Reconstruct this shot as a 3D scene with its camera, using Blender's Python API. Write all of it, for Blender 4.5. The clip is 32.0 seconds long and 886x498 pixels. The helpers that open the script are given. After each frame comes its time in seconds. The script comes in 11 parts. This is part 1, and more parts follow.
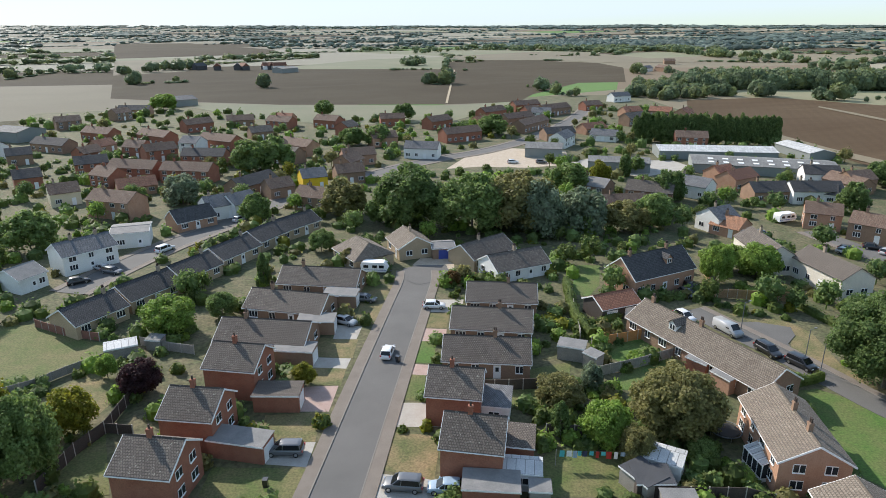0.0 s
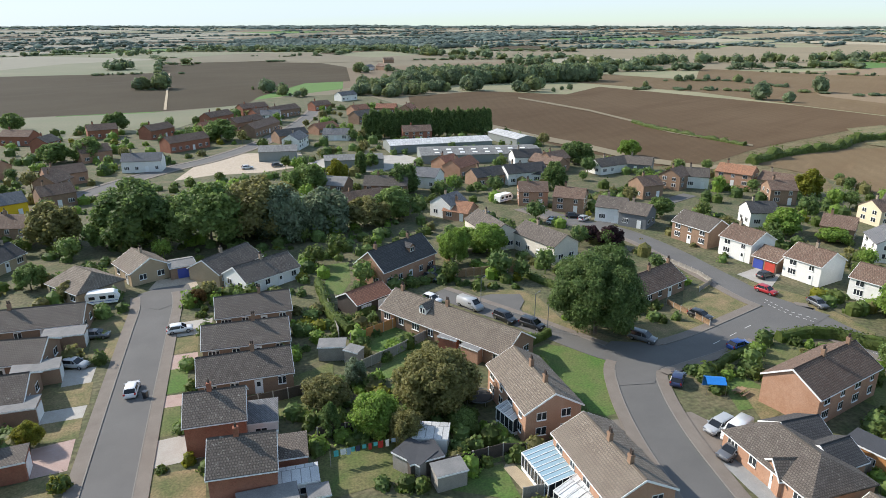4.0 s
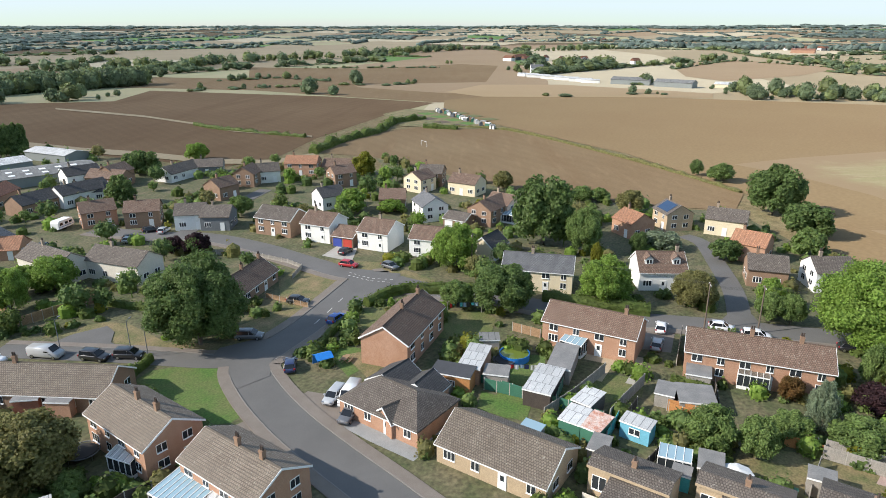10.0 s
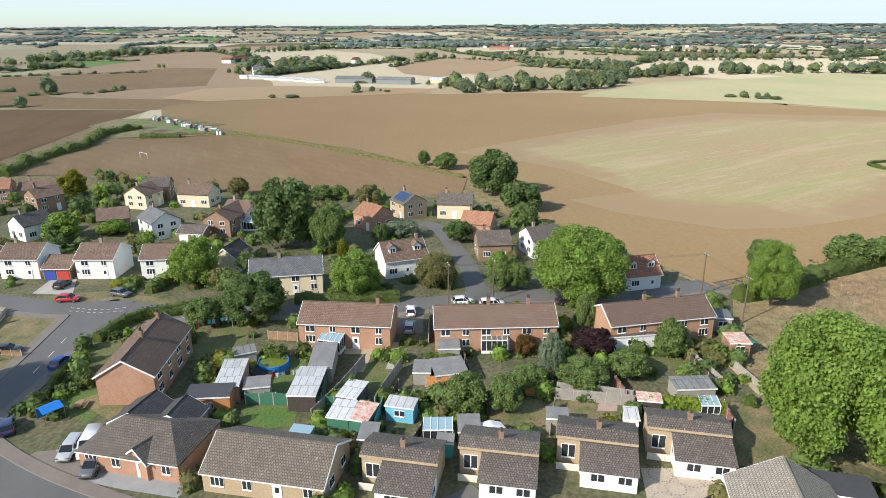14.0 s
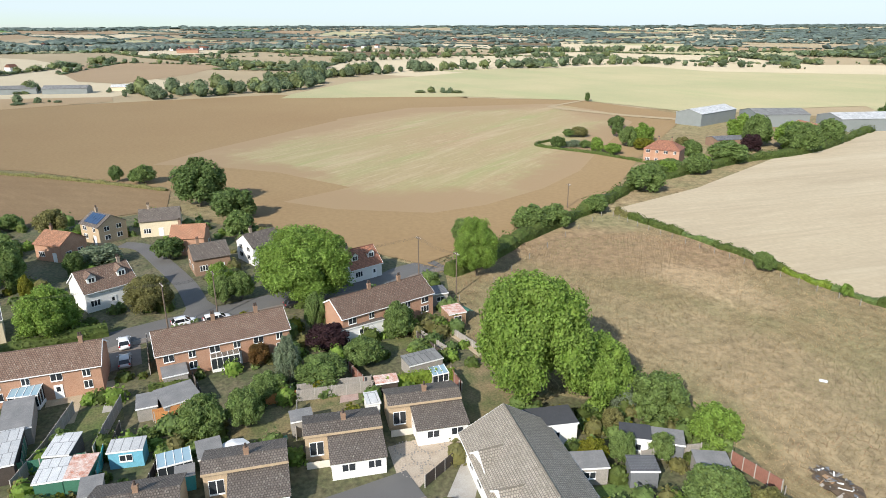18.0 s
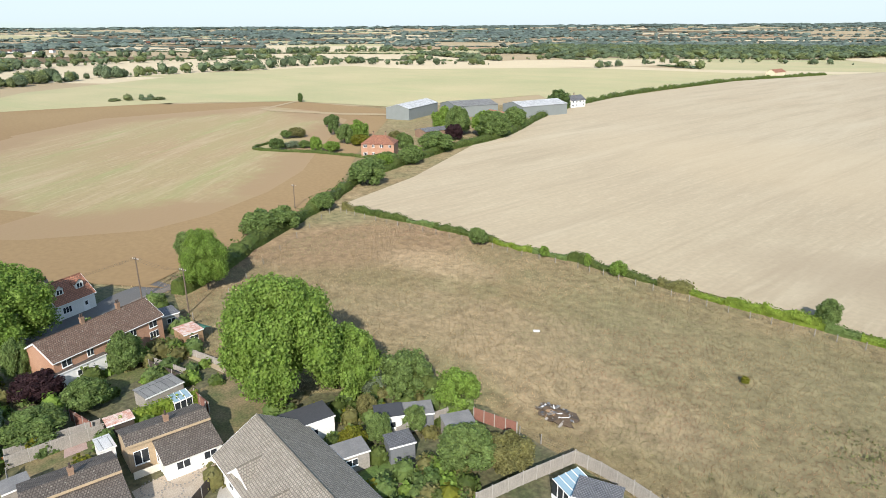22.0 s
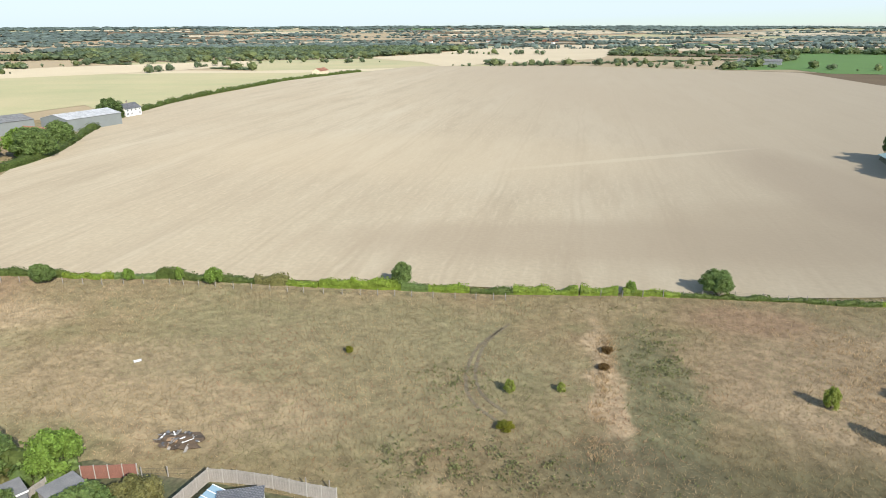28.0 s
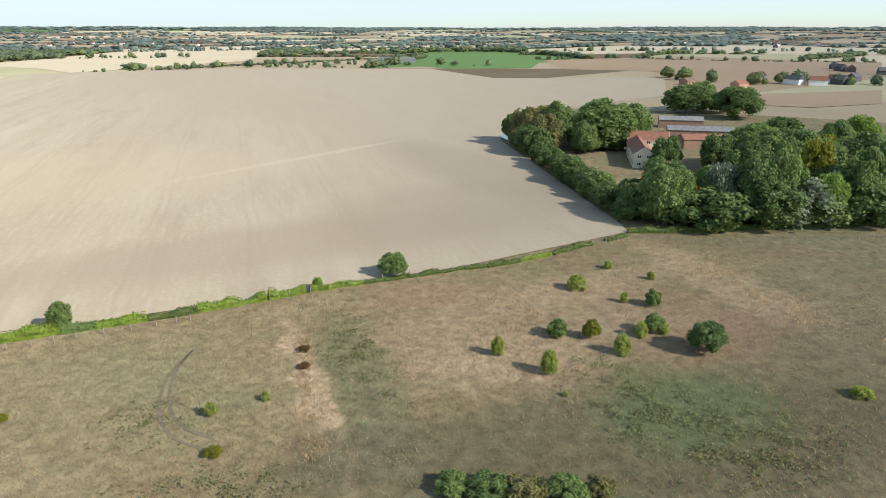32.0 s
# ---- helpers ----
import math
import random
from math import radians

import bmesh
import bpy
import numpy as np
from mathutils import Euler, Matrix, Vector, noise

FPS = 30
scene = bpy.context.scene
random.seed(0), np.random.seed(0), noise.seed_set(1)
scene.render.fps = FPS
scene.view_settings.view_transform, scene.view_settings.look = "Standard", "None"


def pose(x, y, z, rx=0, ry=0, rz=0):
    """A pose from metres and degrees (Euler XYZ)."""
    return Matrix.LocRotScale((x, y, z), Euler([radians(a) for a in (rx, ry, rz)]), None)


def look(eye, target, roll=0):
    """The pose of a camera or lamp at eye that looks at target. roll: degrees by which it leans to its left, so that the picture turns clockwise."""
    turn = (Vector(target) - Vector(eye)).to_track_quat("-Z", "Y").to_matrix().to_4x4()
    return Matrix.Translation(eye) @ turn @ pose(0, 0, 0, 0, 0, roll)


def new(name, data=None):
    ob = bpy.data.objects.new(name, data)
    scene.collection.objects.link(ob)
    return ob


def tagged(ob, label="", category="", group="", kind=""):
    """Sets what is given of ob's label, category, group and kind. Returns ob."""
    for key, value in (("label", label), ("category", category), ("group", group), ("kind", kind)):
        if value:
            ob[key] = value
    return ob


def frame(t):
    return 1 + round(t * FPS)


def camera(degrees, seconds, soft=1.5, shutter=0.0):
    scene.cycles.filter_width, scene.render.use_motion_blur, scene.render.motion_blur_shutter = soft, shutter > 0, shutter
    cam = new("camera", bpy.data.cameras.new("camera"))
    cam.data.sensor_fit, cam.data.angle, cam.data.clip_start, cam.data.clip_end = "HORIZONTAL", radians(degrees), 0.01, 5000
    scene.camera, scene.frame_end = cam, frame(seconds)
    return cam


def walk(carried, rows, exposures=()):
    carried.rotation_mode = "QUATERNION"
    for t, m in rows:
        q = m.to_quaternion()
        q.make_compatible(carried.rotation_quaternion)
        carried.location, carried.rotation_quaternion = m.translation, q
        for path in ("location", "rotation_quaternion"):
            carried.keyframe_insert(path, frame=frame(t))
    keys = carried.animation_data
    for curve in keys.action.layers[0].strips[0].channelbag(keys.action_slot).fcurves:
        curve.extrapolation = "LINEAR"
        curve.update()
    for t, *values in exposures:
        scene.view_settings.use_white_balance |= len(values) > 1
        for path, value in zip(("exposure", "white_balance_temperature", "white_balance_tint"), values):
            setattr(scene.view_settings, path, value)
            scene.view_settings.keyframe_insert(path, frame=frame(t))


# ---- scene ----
cam = camera(68.47, 32.0, soft=0.9)
# seconds, x, y, z, yaw, pitch, roll (a drone that turns almost on the spot)
ROWS = [
    (0, -0.00, 0.00, 47.93, -0.00, -18.94, 0.05),
    (0.5, -0.02, 0.05, 47.93, -3.81, -18.95, 0.02),
    (1, -0.03, 0.08, 47.96, -7.31, -18.96, 0.01),
    (1.5, -0.02, 0.09, 48.00, -10.64, -18.96, -0.01),
    (2, 0.01, 0.08, 48.02, -13.75, -18.98, -0.01),
    (2.5, 0.04, 0.05, 48.04, -16.05, -18.96, -0.02),
    (4.5, 0.08, -0.13, 48.16, -25.72, -18.92, -0.03),
    (5, 0.08, -0.17, 48.17, -28.48, -18.92, -0.03),
    (5.5, 0.05, -0.21, 48.19, -31.73, -18.93, -0.04),
    (6, -0.01, -0.25, 48.22, -35.50, -18.94, -0.07),
    (6.5, -0.06, -0.29, 48.27, -39.38, -18.95, -0.09),
    (7, -0.11, -0.31, 48.31, -42.95, -18.96, -0.10),
    (7.5, -0.14, -0.34, 48.34, -45.73, -18.98, -0.09),
    (8, -0.13, -0.39, 48.35, -48.34, -18.98, -0.07),
    (8.5, -0.10, -0.47, 48.35, -51.17, -18.97, -0.03),
    (9, -0.06, -0.58, 48.32, -54.41, -18.96, 0.02),
    (9.5, -0.02, -0.72, 48.29, -57.31, -18.96, 0.06),
    (10, -0.01, -0.88, 48.29, -59.87, -18.95, 0.11),
    (10.5, -0.06, -1.03, 48.31, -62.47, -18.96, 0.18),
    (11, -0.09, -1.15, 48.32, -65.36, -18.94, 0.24),
    (11.5, -0.11, -1.24, 48.30, -68.38, -18.95, 0.26),
    (12, -0.13, -1.29, 48.28, -71.40, -18.96, 0.27),
    (12.5, -0.14, -1.30, 48.28, -74.23, -18.96, 0.27),
    (13, -0.18, -1.30, 48.28, -76.97, -18.98, 0.29),
    (13.5, -0.25, -1.33, 48.29, -79.84, -18.99, 0.29),
    (14, -0.30, -1.40, 48.27, -82.98, -18.99, 0.26),
    (14.5, -0.33, -1.49, 48.26, -86.25, -18.99, 0.24),
    (15, -0.35, -1.59, 48.23, -89.52, -18.99, 0.21),
    (15.5, -0.39, -1.68, 48.18, -92.79, -18.98, 0.21),
    (17.5, -0.60, -1.79, 48.05, -105.24, -18.98, 0.21),
    (18, -0.63, -1.82, 47.99, -108.28, -18.95, 0.21),
    (18.5, -0.68, -1.82, 47.93, -111.34, -18.93, 0.22),
    (19, -0.75, -1.81, 47.89, -114.38, -18.92, 0.22),
    (19.5, -0.85, -1.80, 47.85, -117.40, -18.92, 0.22),
    (20, -0.97, -1.79, 47.79, -120.43, -18.92, 0.23),
    (20.5, -1.07, -1.78, 47.74, -123.47, -18.93, 0.25),
    (21, -1.15, -1.76, 47.69, -126.51, -18.93, 0.28),
    (21.5, -1.22, -1.75, 47.65, -129.54, -18.93, 0.27),
    (22, -1.30, -1.73, 47.63, -132.60, -18.94, 0.31),
    (22.5, -1.39, -1.70, 47.62, -135.62, -18.95, 0.33),
    (23, -1.47, -1.65, 47.62, -138.69, -18.96, 0.33),
    (23.5, -1.51, -1.62, 47.61, -141.74, -18.98, 0.31),
    (24, -1.51, -1.57, 47.61, -144.81, -18.99, 0.27),
    (24.5, -1.52, -1.53, 47.59, -147.84, -18.98, 0.23),
    (26.5, -1.70, -1.45, 47.58, -160.00, -18.94, 0.18),
    (27, -1.76, -1.41, 47.56, -162.99, -18.90, 0.15),
    (27.5, -1.83, -1.36, 47.56, -166.09, -18.88, 0.15),
    (28, -1.90, -1.32, 47.59, -169.24, -18.87, 0.13),
    (28.5, -1.95, -1.30, 47.62, -172.39, -18.86, 0.10),
    (29, -1.97, -1.28, 47.66, -175.63, -18.86, 0.10),
    (29.5, -1.98, -1.25, 47.68, -179.08, -18.86, 0.09),
    (30, -1.99, -1.22, 47.73, -182.80, -18.85, 0.09),
    (30.5, -1.99, -1.17, 47.76, -186.76, -18.84, 0.08),
    (31, -1.97, -1.11, 47.80, -190.75, -18.84, 0.07),
    (31.5, -1.95, -1.04, 47.82, -194.74, -18.83, 0.03),
    (32, -1.91, -0.97, 47.84, -198.24, -18.82, 0.03),
]
walk(cam, [(t, pose(x, y, z, 0, 0, yaw) @ pose(0, 0, 0, 90 + pitch, 0, 0) @ pose(0, 0, 0, 0, 0, -roll)) for t, x, y, z, yaw, pitch, roll in ROWS])

# ---- light: low afternoon sun ahead of the first view, thin hazy sky ----
SUN_AZ, SUN_EL = 133.0, 33.0   # degrees from +x towards +y; above the horizon
world = bpy.data.worlds.new("sky")
scene.world = world
world.use_nodes = True
_n, _l = world.node_tree.nodes, world.node_tree.links
_n.clear()
_sky = _n.new("ShaderNodeTexSky")
_sky.sky_type, _sky.sun_disc = "NISHITA", False
_sky.sun_elevation, _sky.sun_rotation = radians(SUN_EL), radians(90 - SUN_AZ)
_sky.air_density, _sky.dust_density, _sky.ozone_density = 1.0, 0.6, 1.0
_bg = _n.new("ShaderNodeBackground")
_bg.inputs["Strength"].default_value = 0.12
_out = _n.new("ShaderNodeOutputWorld")
# a thin bright veil of cloud low over the horizon
_tc, _sep, _rmp, _add = _n.new("ShaderNodeTexCoord"), _n.new("ShaderNodeSeparateXYZ"), _n.new("ShaderNodeValToRGB"), _n.new("ShaderNodeMixRGB")
_l.new(_tc.outputs["Generated"], _sep.inputs[0])
_l.new(_sep.outputs["Z"], _rmp.inputs["Fac"])
_e = _rmp.color_ramp.elements
_e[0].position, _e[0].color, _e[1].position, _e[1].color = 0.0, (0.9, 1.6, 2.3, 1), 0.45, (1.1, 1.5, 2.0, 1)
_k = _e.new(0.12)
_k.color = (1.2, 2.0, 2.8, 1)
_add.blend_type, _add.inputs[0].default_value = "ADD", 1.0
_l.new(_sky.outputs[0], _add.inputs[1])
_l.new(_rmp.outputs[0], _add.inputs[2])
_veil = _n.new("ShaderNodeMixRGB")
_veil.blend_type, _veil.inputs[0].default_value, _veil.inputs[2].default_value = "DARKEN", 0.9, (5.0, 6.0, 6.5, 1)
_low = _n.new("ShaderNodeMapRange")
_low.inputs["From Min"].default_value, _low.inputs["From Max"].default_value, _low.inputs["To Min"].default_value, _low.inputs["To Max"].default_value = 0.15, 0.4, 0.9, 0.0
_l.new(_sep.outputs["Z"], _low.inputs["Value"])
_l.new(_low.outputs[0], _veil.inputs[0])
_l.new(_add.outputs[0], _veil.inputs[1])
_l.new(_veil.outputs[0], _bg.inputs[0])
_l.new(_bg.outputs[0], _out.inputs[0])
_sun = bpy.data.lights.new("sun", "SUN")
_sun.energy, _sun.angle, _sun.color = 4.9, radians(0.8), (1.0, 0.935, 0.85)
sun = new("sun", _sun)
_d = Vector((math.cos(radians(SUN_AZ)) * math.cos(radians(SUN_EL)), math.sin(radians(SUN_AZ)) * math.cos(radians(SUN_EL)), math.sin(radians(SUN_EL))))
sun.matrix_world = look(_d * 300, (0, 0, 0))
scene.view_settings.exposure = 0.36

# ---- materials ----
MATS = {}


def mat(name, col, rough=0.85, var=0.25, scale=1.5, fine=18.0, bump=0.2, metal=0.0, col2=None, spread=0.5, dist=0.03, obj=False, coat=0.0):
    """A surface with a broad stain pattern, a fine grain and relief. col2: the other colour of the broad pattern."""
    m = bpy.data.materials.new(name)
    m.use_nodes = True
    n, l = m.node_tree.nodes, m.node_tree.links
    b = n["Principled BSDF"]
    b.inputs["Roughness"].default_value, b.inputs["Metallic"].default_value = rough, metal
    if name in ("meadow", "drill_brown", "plough", "plough_dark", "plough_grey"):
        b.inputs["Specular IOR Level"].default_value = 0.1
    b.inputs["Diffuse Roughness"].default_value = 0.8 if name in ("meadow", "stubble", "pale_stubble", "stubble_dull", "green_field", "drill_tan", "drill_brown", "drill_green", "plough", "plough_dark", "plough_grey") else 0.0
    if coat:
        b.inputs["Coat Weight"].default_value = coat
    tc = n.new("ShaderNodeTexCoord")
    src = tc.outputs["Object"]
    if not obj:
        g = n.new("ShaderNodeNewGeometry")
        src = g.outputs["Position"]
    big, small = n.new("ShaderNodeTexNoise"), n.new("ShaderNodeTexNoise")
    big.inputs["Scale"].default_value, big.inputs["Detail"].default_value, big.inputs["Roughness"].default_value = scale, 6, 0.62
    small.inputs["Scale"].default_value, small.inputs["Detail"].default_value = fine, 4
    l.new(src, big.inputs["Vector"]), l.new(src, small.inputs["Vector"])
    ramp = n.new("ShaderNodeValToRGB")
    ramp.color_ramp.elements[0].position, ramp.color_ramp.elements[1].position = 0.5 - spread / 2.6, 0.5 + spread / 2.6
    c2 = col2 or tuple(c * (1 - var) for c in col)
    ramp.color_ramp.elements[0].color, ramp.color_ramp.elements[1].color = (*col, 1), (*c2, 1)
    l.new(big.outputs["Fac"], ramp.inputs["Fac"])
    mul = n.new("ShaderNodeMixRGB")
    mul.blend_type = "MULTIPLY"
    mul.inputs["Fac"].default_value = 1.0
    r2 = n.new("ShaderNodeMapRange")
    r2.inputs["From Min"].default_value, r2.inputs["From Max"].default_value = 0.3, 0.7
    r2.inputs["To Min"].default_value, r2.inputs["To Max"].default_value = 1 - var, 1 + var * 0.5
    l.new(small.outputs["Fac"], r2.inputs["Value"])
    l.new(ramp.outputs["Color"], mul.inputs[1]), l.new(r2.outputs[0], mul.inputs[2])
    l.new(mul.outputs[0], b.inputs["Base Color"])
    if bump:
        bp = n.new("ShaderNodeBump")
        bp.inputs["Strength"].default_value, bp.inputs["Distance"].default_value = bump, dist
        l.new(small.outputs["Fac"], bp.inputs["Height"]), l.new(bp.outputs[0], b.inputs["Normal"])
    MATS[name] = m
    return m


def by_object(m, amount=0.25):
    """Lets a material vary a little from one object to the next."""
    n, l = m.node_tree.nodes, m.node_tree.links
    b = n["Principled BSDF"]
    link = b.inputs["Base Color"].links[0].from_socket
    info, mp, hsv = n.new("ShaderNodeObjectInfo"), n.new("ShaderNodeMapRange"), n.new("ShaderNodeHueSaturation")
    mp.inputs["To Min"].default_value, mp.inputs["To Max"].default_value = 1 - amount, 1 + amount
    l.new(info.outputs["Random"], mp.inputs["Value"]), l.new(mp.outputs[0], hsv.inputs["Value"]), l.new(link, hsv.inputs["Color"])
    l.new(hsv.outputs[0], b.inputs["Base Color"])
    return m


def tiled(name, col, col2, row=0.32, wide=0.3, lichen=0.5):
    """Roof tiles in courses, by the roof's own measure along and up the slope, with lichen."""
    m = mat(name, col, 0.9, 0.25, 0.7, 9, 0.0, col2=col2)
    n, l = m.node_tree.nodes, m.node_tree.links
    b = n["Principled BSDF"]
    uv = n.new("ShaderNodeUVMap")
    br = n.new("ShaderNodeTexBrick")
    br.inputs["Scale"].default_value = 1.0
    br.inputs["Brick Width"].default_value, br.inputs["Row Height"].default_value = wide, row
    br.inputs["Mortar Size"].default_value, br.inputs["Mortar Smooth"].default_value = 0.05, 0.5
    br.inputs["Color1"].default_value, br.inputs["Color2"].default_value, br.inputs["Mortar"].default_value = (1.2, 1.2, 1.2, 1), (0.82, 0.82, 0.82, 1), (0.35, 0.35, 0.35, 1)
    l.new(uv.outputs[0], br.inputs["Vector"])
    old = b.inputs["Base Color"].links[0].from_socket
    mul = n.new("ShaderNodeMixRGB")
    mul.blend_type, mul.inputs["Fac"].default_value = "MULTIPLY", 0.8
    l.new(old, mul.inputs[1]), l.new(br.outputs["Color"], mul.inputs[2])
    sp = n.new("ShaderNodeTexNoise")
    sp.inputs["Scale"].default_value, sp.inputs["Detail"].default_value = 4.5, 3
    g = n.new("ShaderNodeNewGeometry")
    l.new(g.outputs["Position"], sp.inputs["Vector"])
    rp = n.new("ShaderNodeValToRGB")
    rp.color_ramp.elements[0].position, rp.color_ramp.elements[1].position = 0.62, 0.7
    l.new(sp.outputs["Fac"], rp.inputs["Fac"])
    fac = n.new("ShaderNodeMath")
    fac.operation, fac.inputs[1].default_value = "MULTIPLY", lichen
    l.new(rp.outputs["Color"], fac.inputs[0])
    mix = n.new("ShaderNodeMixRGB")
    mix.inputs[2].default_value = (0.42, 0.4, 0.33, 1)
    l.new(fac.outputs[0], mix.inputs[0]), l.new(mul.outputs[0], mix.inputs[1]), l.new(mix.outputs[0], b.inputs["Base Color"])
    bp = n.new("ShaderNodeBump")
    bp.inputs["Strength"].default_value, bp.inputs["Distance"].default_value = 0.7, 0.05
    l.new(br.outputs["Color"], bp.inputs["Height"]), l.new(bp.outputs[0], b.inputs["Normal"])
    return by_object(m, 0.12)


def leafy(name, col, col2, fine=1.2, thin=0.5):
    """Foliage: two greens in clumps, some light through the leaves."""
    m = mat(name, col, 0.6, 0.35, 0.35, fine, 0.0, col2=col2, spread=0.7)
    b = m.node_tree.nodes["Principled BSDF"]
    n, l = m.node_tree.nodes, m.node_tree.links
    link = b.inputs["Base Color"].links[0].from_socket
    isl, mp, hsv = n.new("ShaderNodeNewGeometry"), n.new("ShaderNodeMapRange"), n.new("ShaderNodeHueSaturation")
    mp.inputs["To Min"].default_value, mp.inputs["To Max"].default_value = 0.72, 1.3
    l.new(isl.outputs["Random Per Island"], mp.inputs["Value"]), l.new(mp.outputs[0], hsv.inputs["Value"]), l.new(link, hsv.inputs["Color"])
    l.new(hsv.outputs[0], b.inputs["Base Color"])
    tr, add, out = n.new("ShaderNodeBsdfTranslucent"), n.new("ShaderNodeMixShader"), n["Material Output"]
    add.inputs[0].default_value = thin
    l.new(hsv.outputs[0], tr.inputs["Color"])
    l.new(b.outputs[0], add.inputs[1]), l.new(tr.outputs[0], add.inputs[2]), l.new(add.outputs[0], out.inputs[0])
    b.inputs["Specular IOR Level"].default_value = 0.25
    return m


mat("asphalt", (0.11, 0.106, 0.1), 0.9, 0.15, 0.12, 25, 0.2, col2=(0.14, 0.134, 0.126))
mat("pavement", (0.17, 0.142, 0.118), 0.92, 0.2, 0.5, 14, 0.2, col2=(0.21, 0.18, 0.15))
mat("kerb", (0.23, 0.21, 0.185), 0.9, 0.15, 1.0, 10, 0.1)
mat("concrete", (0.42, 0.40, 0.36), 0.9, 0.15, 0.5, 9, 0.15, col2=(0.34, 0.31, 0.27))
mat("paving_pink", (0.36, 0.25, 0.21), 0.9, 0.2, 0.8, 8, 0.2, col2=(0.42, 0.31, 0.27))
mat("block_grey", (0.25, 0.255, 0.25), 0.9, 0.18, 0.8, 9, 0.2, col2=(0.31, 0.31, 0.3))
mat("gravel", (0.42, 0.34, 0.25), 0.95, 0.3, 0.6, 12, 0.4, col2=(0.5, 0.42, 0.33))
mat("sand_path", (0.45, 0.36, 0.24), 0.95, 0.2, 0.6, 12, 0.2)
mat("lawn", (0.09, 0.125, 0.03), 0.95, 0.4, 0.22, 3.5, 0.5, col2=(0.16, 0.145, 0.06), spread=0.4)
mat("lawn_fresh", (0.075, 0.15, 0.024), 0.95, 0.4, 0.22, 3.5, 0.5, col2=(0.125, 0.145, 0.045), spread=0.4)
mat("lawn_dry", (0.25, 0.185, 0.095), 0.95, 0.4, 0.28, 3.5, 0.5, col2=(0.105, 0.12, 0.04), spread=0.4)
mat("garden", (0.075, 0.09, 0.034), 0.95, 0.5, 0.22, 1.6, 0.6, col2=(0.15, 0.13, 0.07), dist=0.15, spread=0.35)
mat("track", (0.145, 0.118, 0.07), 0.95, 0.4, 0.8, 6, 0.4, col2=(0.19, 0.155, 0.095))
mat("soil", (0.12, 0.085, 0.055), 0.95, 0.3, 0.6, 6, 0.5)
mat("plough_dark", (0.116, 0.074, 0.041), 0.95, 0.12, 0.012, 1.2, 0.5, col2=(0.148, 0.099, 0.057), dist=0.15)
mat("plough", (0.165, 0.113, 0.063), 0.95, 0.12, 0.01, 1.2, 0.5, col2=(0.198, 0.142, 0.082), dist=0.15)
mat("drill_tan", (0.222, 0.15, 0.082), 0.95, 0.1, 0.0065, 0.8, 0.5, spread=0.4, col2=(0.242, 0.172, 0.096), dist=0.15)
mat("drill_brown", (0.194, 0.134, 0.072), 0.95, 0.1, 0.0065, 0.8, 0.5, spread=0.4, col2=(0.212, 0.152, 0.082), dist=0.15)
mat("stubble", (0.298, 0.256, 0.178), 0.95, 0.1, 0.012, 0.9, 0.5, col2=(0.285, 0.238, 0.162), dist=0.12)
mat("plough_grey", (0.105, 0.077, 0.047), 0.95, 0.12, 0.008, 1.2, 0.5, col2=(0.132, 0.1, 0.062), dist=0.15)
mat("stubble_dull", (0.28, 0.225, 0.135), 0.95, 0.12, 0.008, 0.9, 0.3, col2=(0.23, 0.18, 0.105))
mat("stubble_gold", (0.29, 0.2, 0.1), 0.95, 0.12, 0.01, 0.9, 0.3, col2=(0.32, 0.225, 0.12))
mat("green_field", (0.24, 0.24, 0.125), 0.95, 0.12, 0.01, 0.9, 0.3, col2=(0.32, 0.28, 0.16))
mat("crop_green", (0.09, 0.18, 0.03), 0.95, 0.15, 0.02, 0.9, 0.3)
mat("pale_stubble", (0.4, 0.34, 0.23), 0.95, 0.1, 0.012, 0.9, 0.3)
mat("brick_red", (0.27, 0.1, 0.06), 0.9, 0.22, 0.6, 8, 0.15, col2=(0.33, 0.14, 0.085), obj=True)
mat("brick_orange", (0.38, 0.205, 0.125), 0.9, 0.2, 0.6, 8, 0.15, col2=(0.45, 0.27, 0.18), obj=True)
mat("brick_brown", (0.24, 0.15, 0.1), 0.9, 0.22, 0.6, 8, 0.15, col2=(0.31, 0.2, 0.13), obj=True)
mat("brick_pale", (0.3, 0.24, 0.18), 0.9, 0.22, 0.6, 8, 0.15, col2=(0.36, 0.29, 0.22), obj=True)
mat("brick_buff", (0.4, 0.3, 0.19), 0.9, 0.2, 0.6, 8, 0.15, col2=(0.46, 0.35, 0.23), obj=True)
mat("render_white", (0.78, 0.77, 0.73), 0.85, 0.08, 0.5, 5, 0.05, obj=True)
mat("render_cream", (0.7, 0.6, 0.42), 0.85, 0.08, 0.5, 5, 0.05, obj=True)
mat("render_yellow", (0.8, 0.52, 0.02), 0.8, 0.08, 0.5, 5, 0.05, obj=True)
mat("render_pale", (0.66, 0.61, 0.52), 0.85, 0.1, 0.5, 5, 0.05, obj=True)
mat("render_pink", (0.7, 0.52, 0.42), 0.85, 0.08, 0.5, 5, 0.05, obj=True)
mat("clad_grey", (0.16, 0.17, 0.18), 0.8, 0.12, 0.5, 5, 0.1, obj=True)
mat("steel_green", (0.23, 0.25, 0.24), 0.6, 0.1, 0.5, 5, 0.05, obj=True)
tiled("tile_grey", (0.12, 0.098, 0.082), (0.165, 0.138, 0.115))
tiled("tile_brown", (0.165, 0.1, 0.07), (0.215, 0.145, 0.105))
tiled("tile_dark", (0.06, 0.058, 0.06), (0.085, 0.082, 0.08), lichen=0.12)
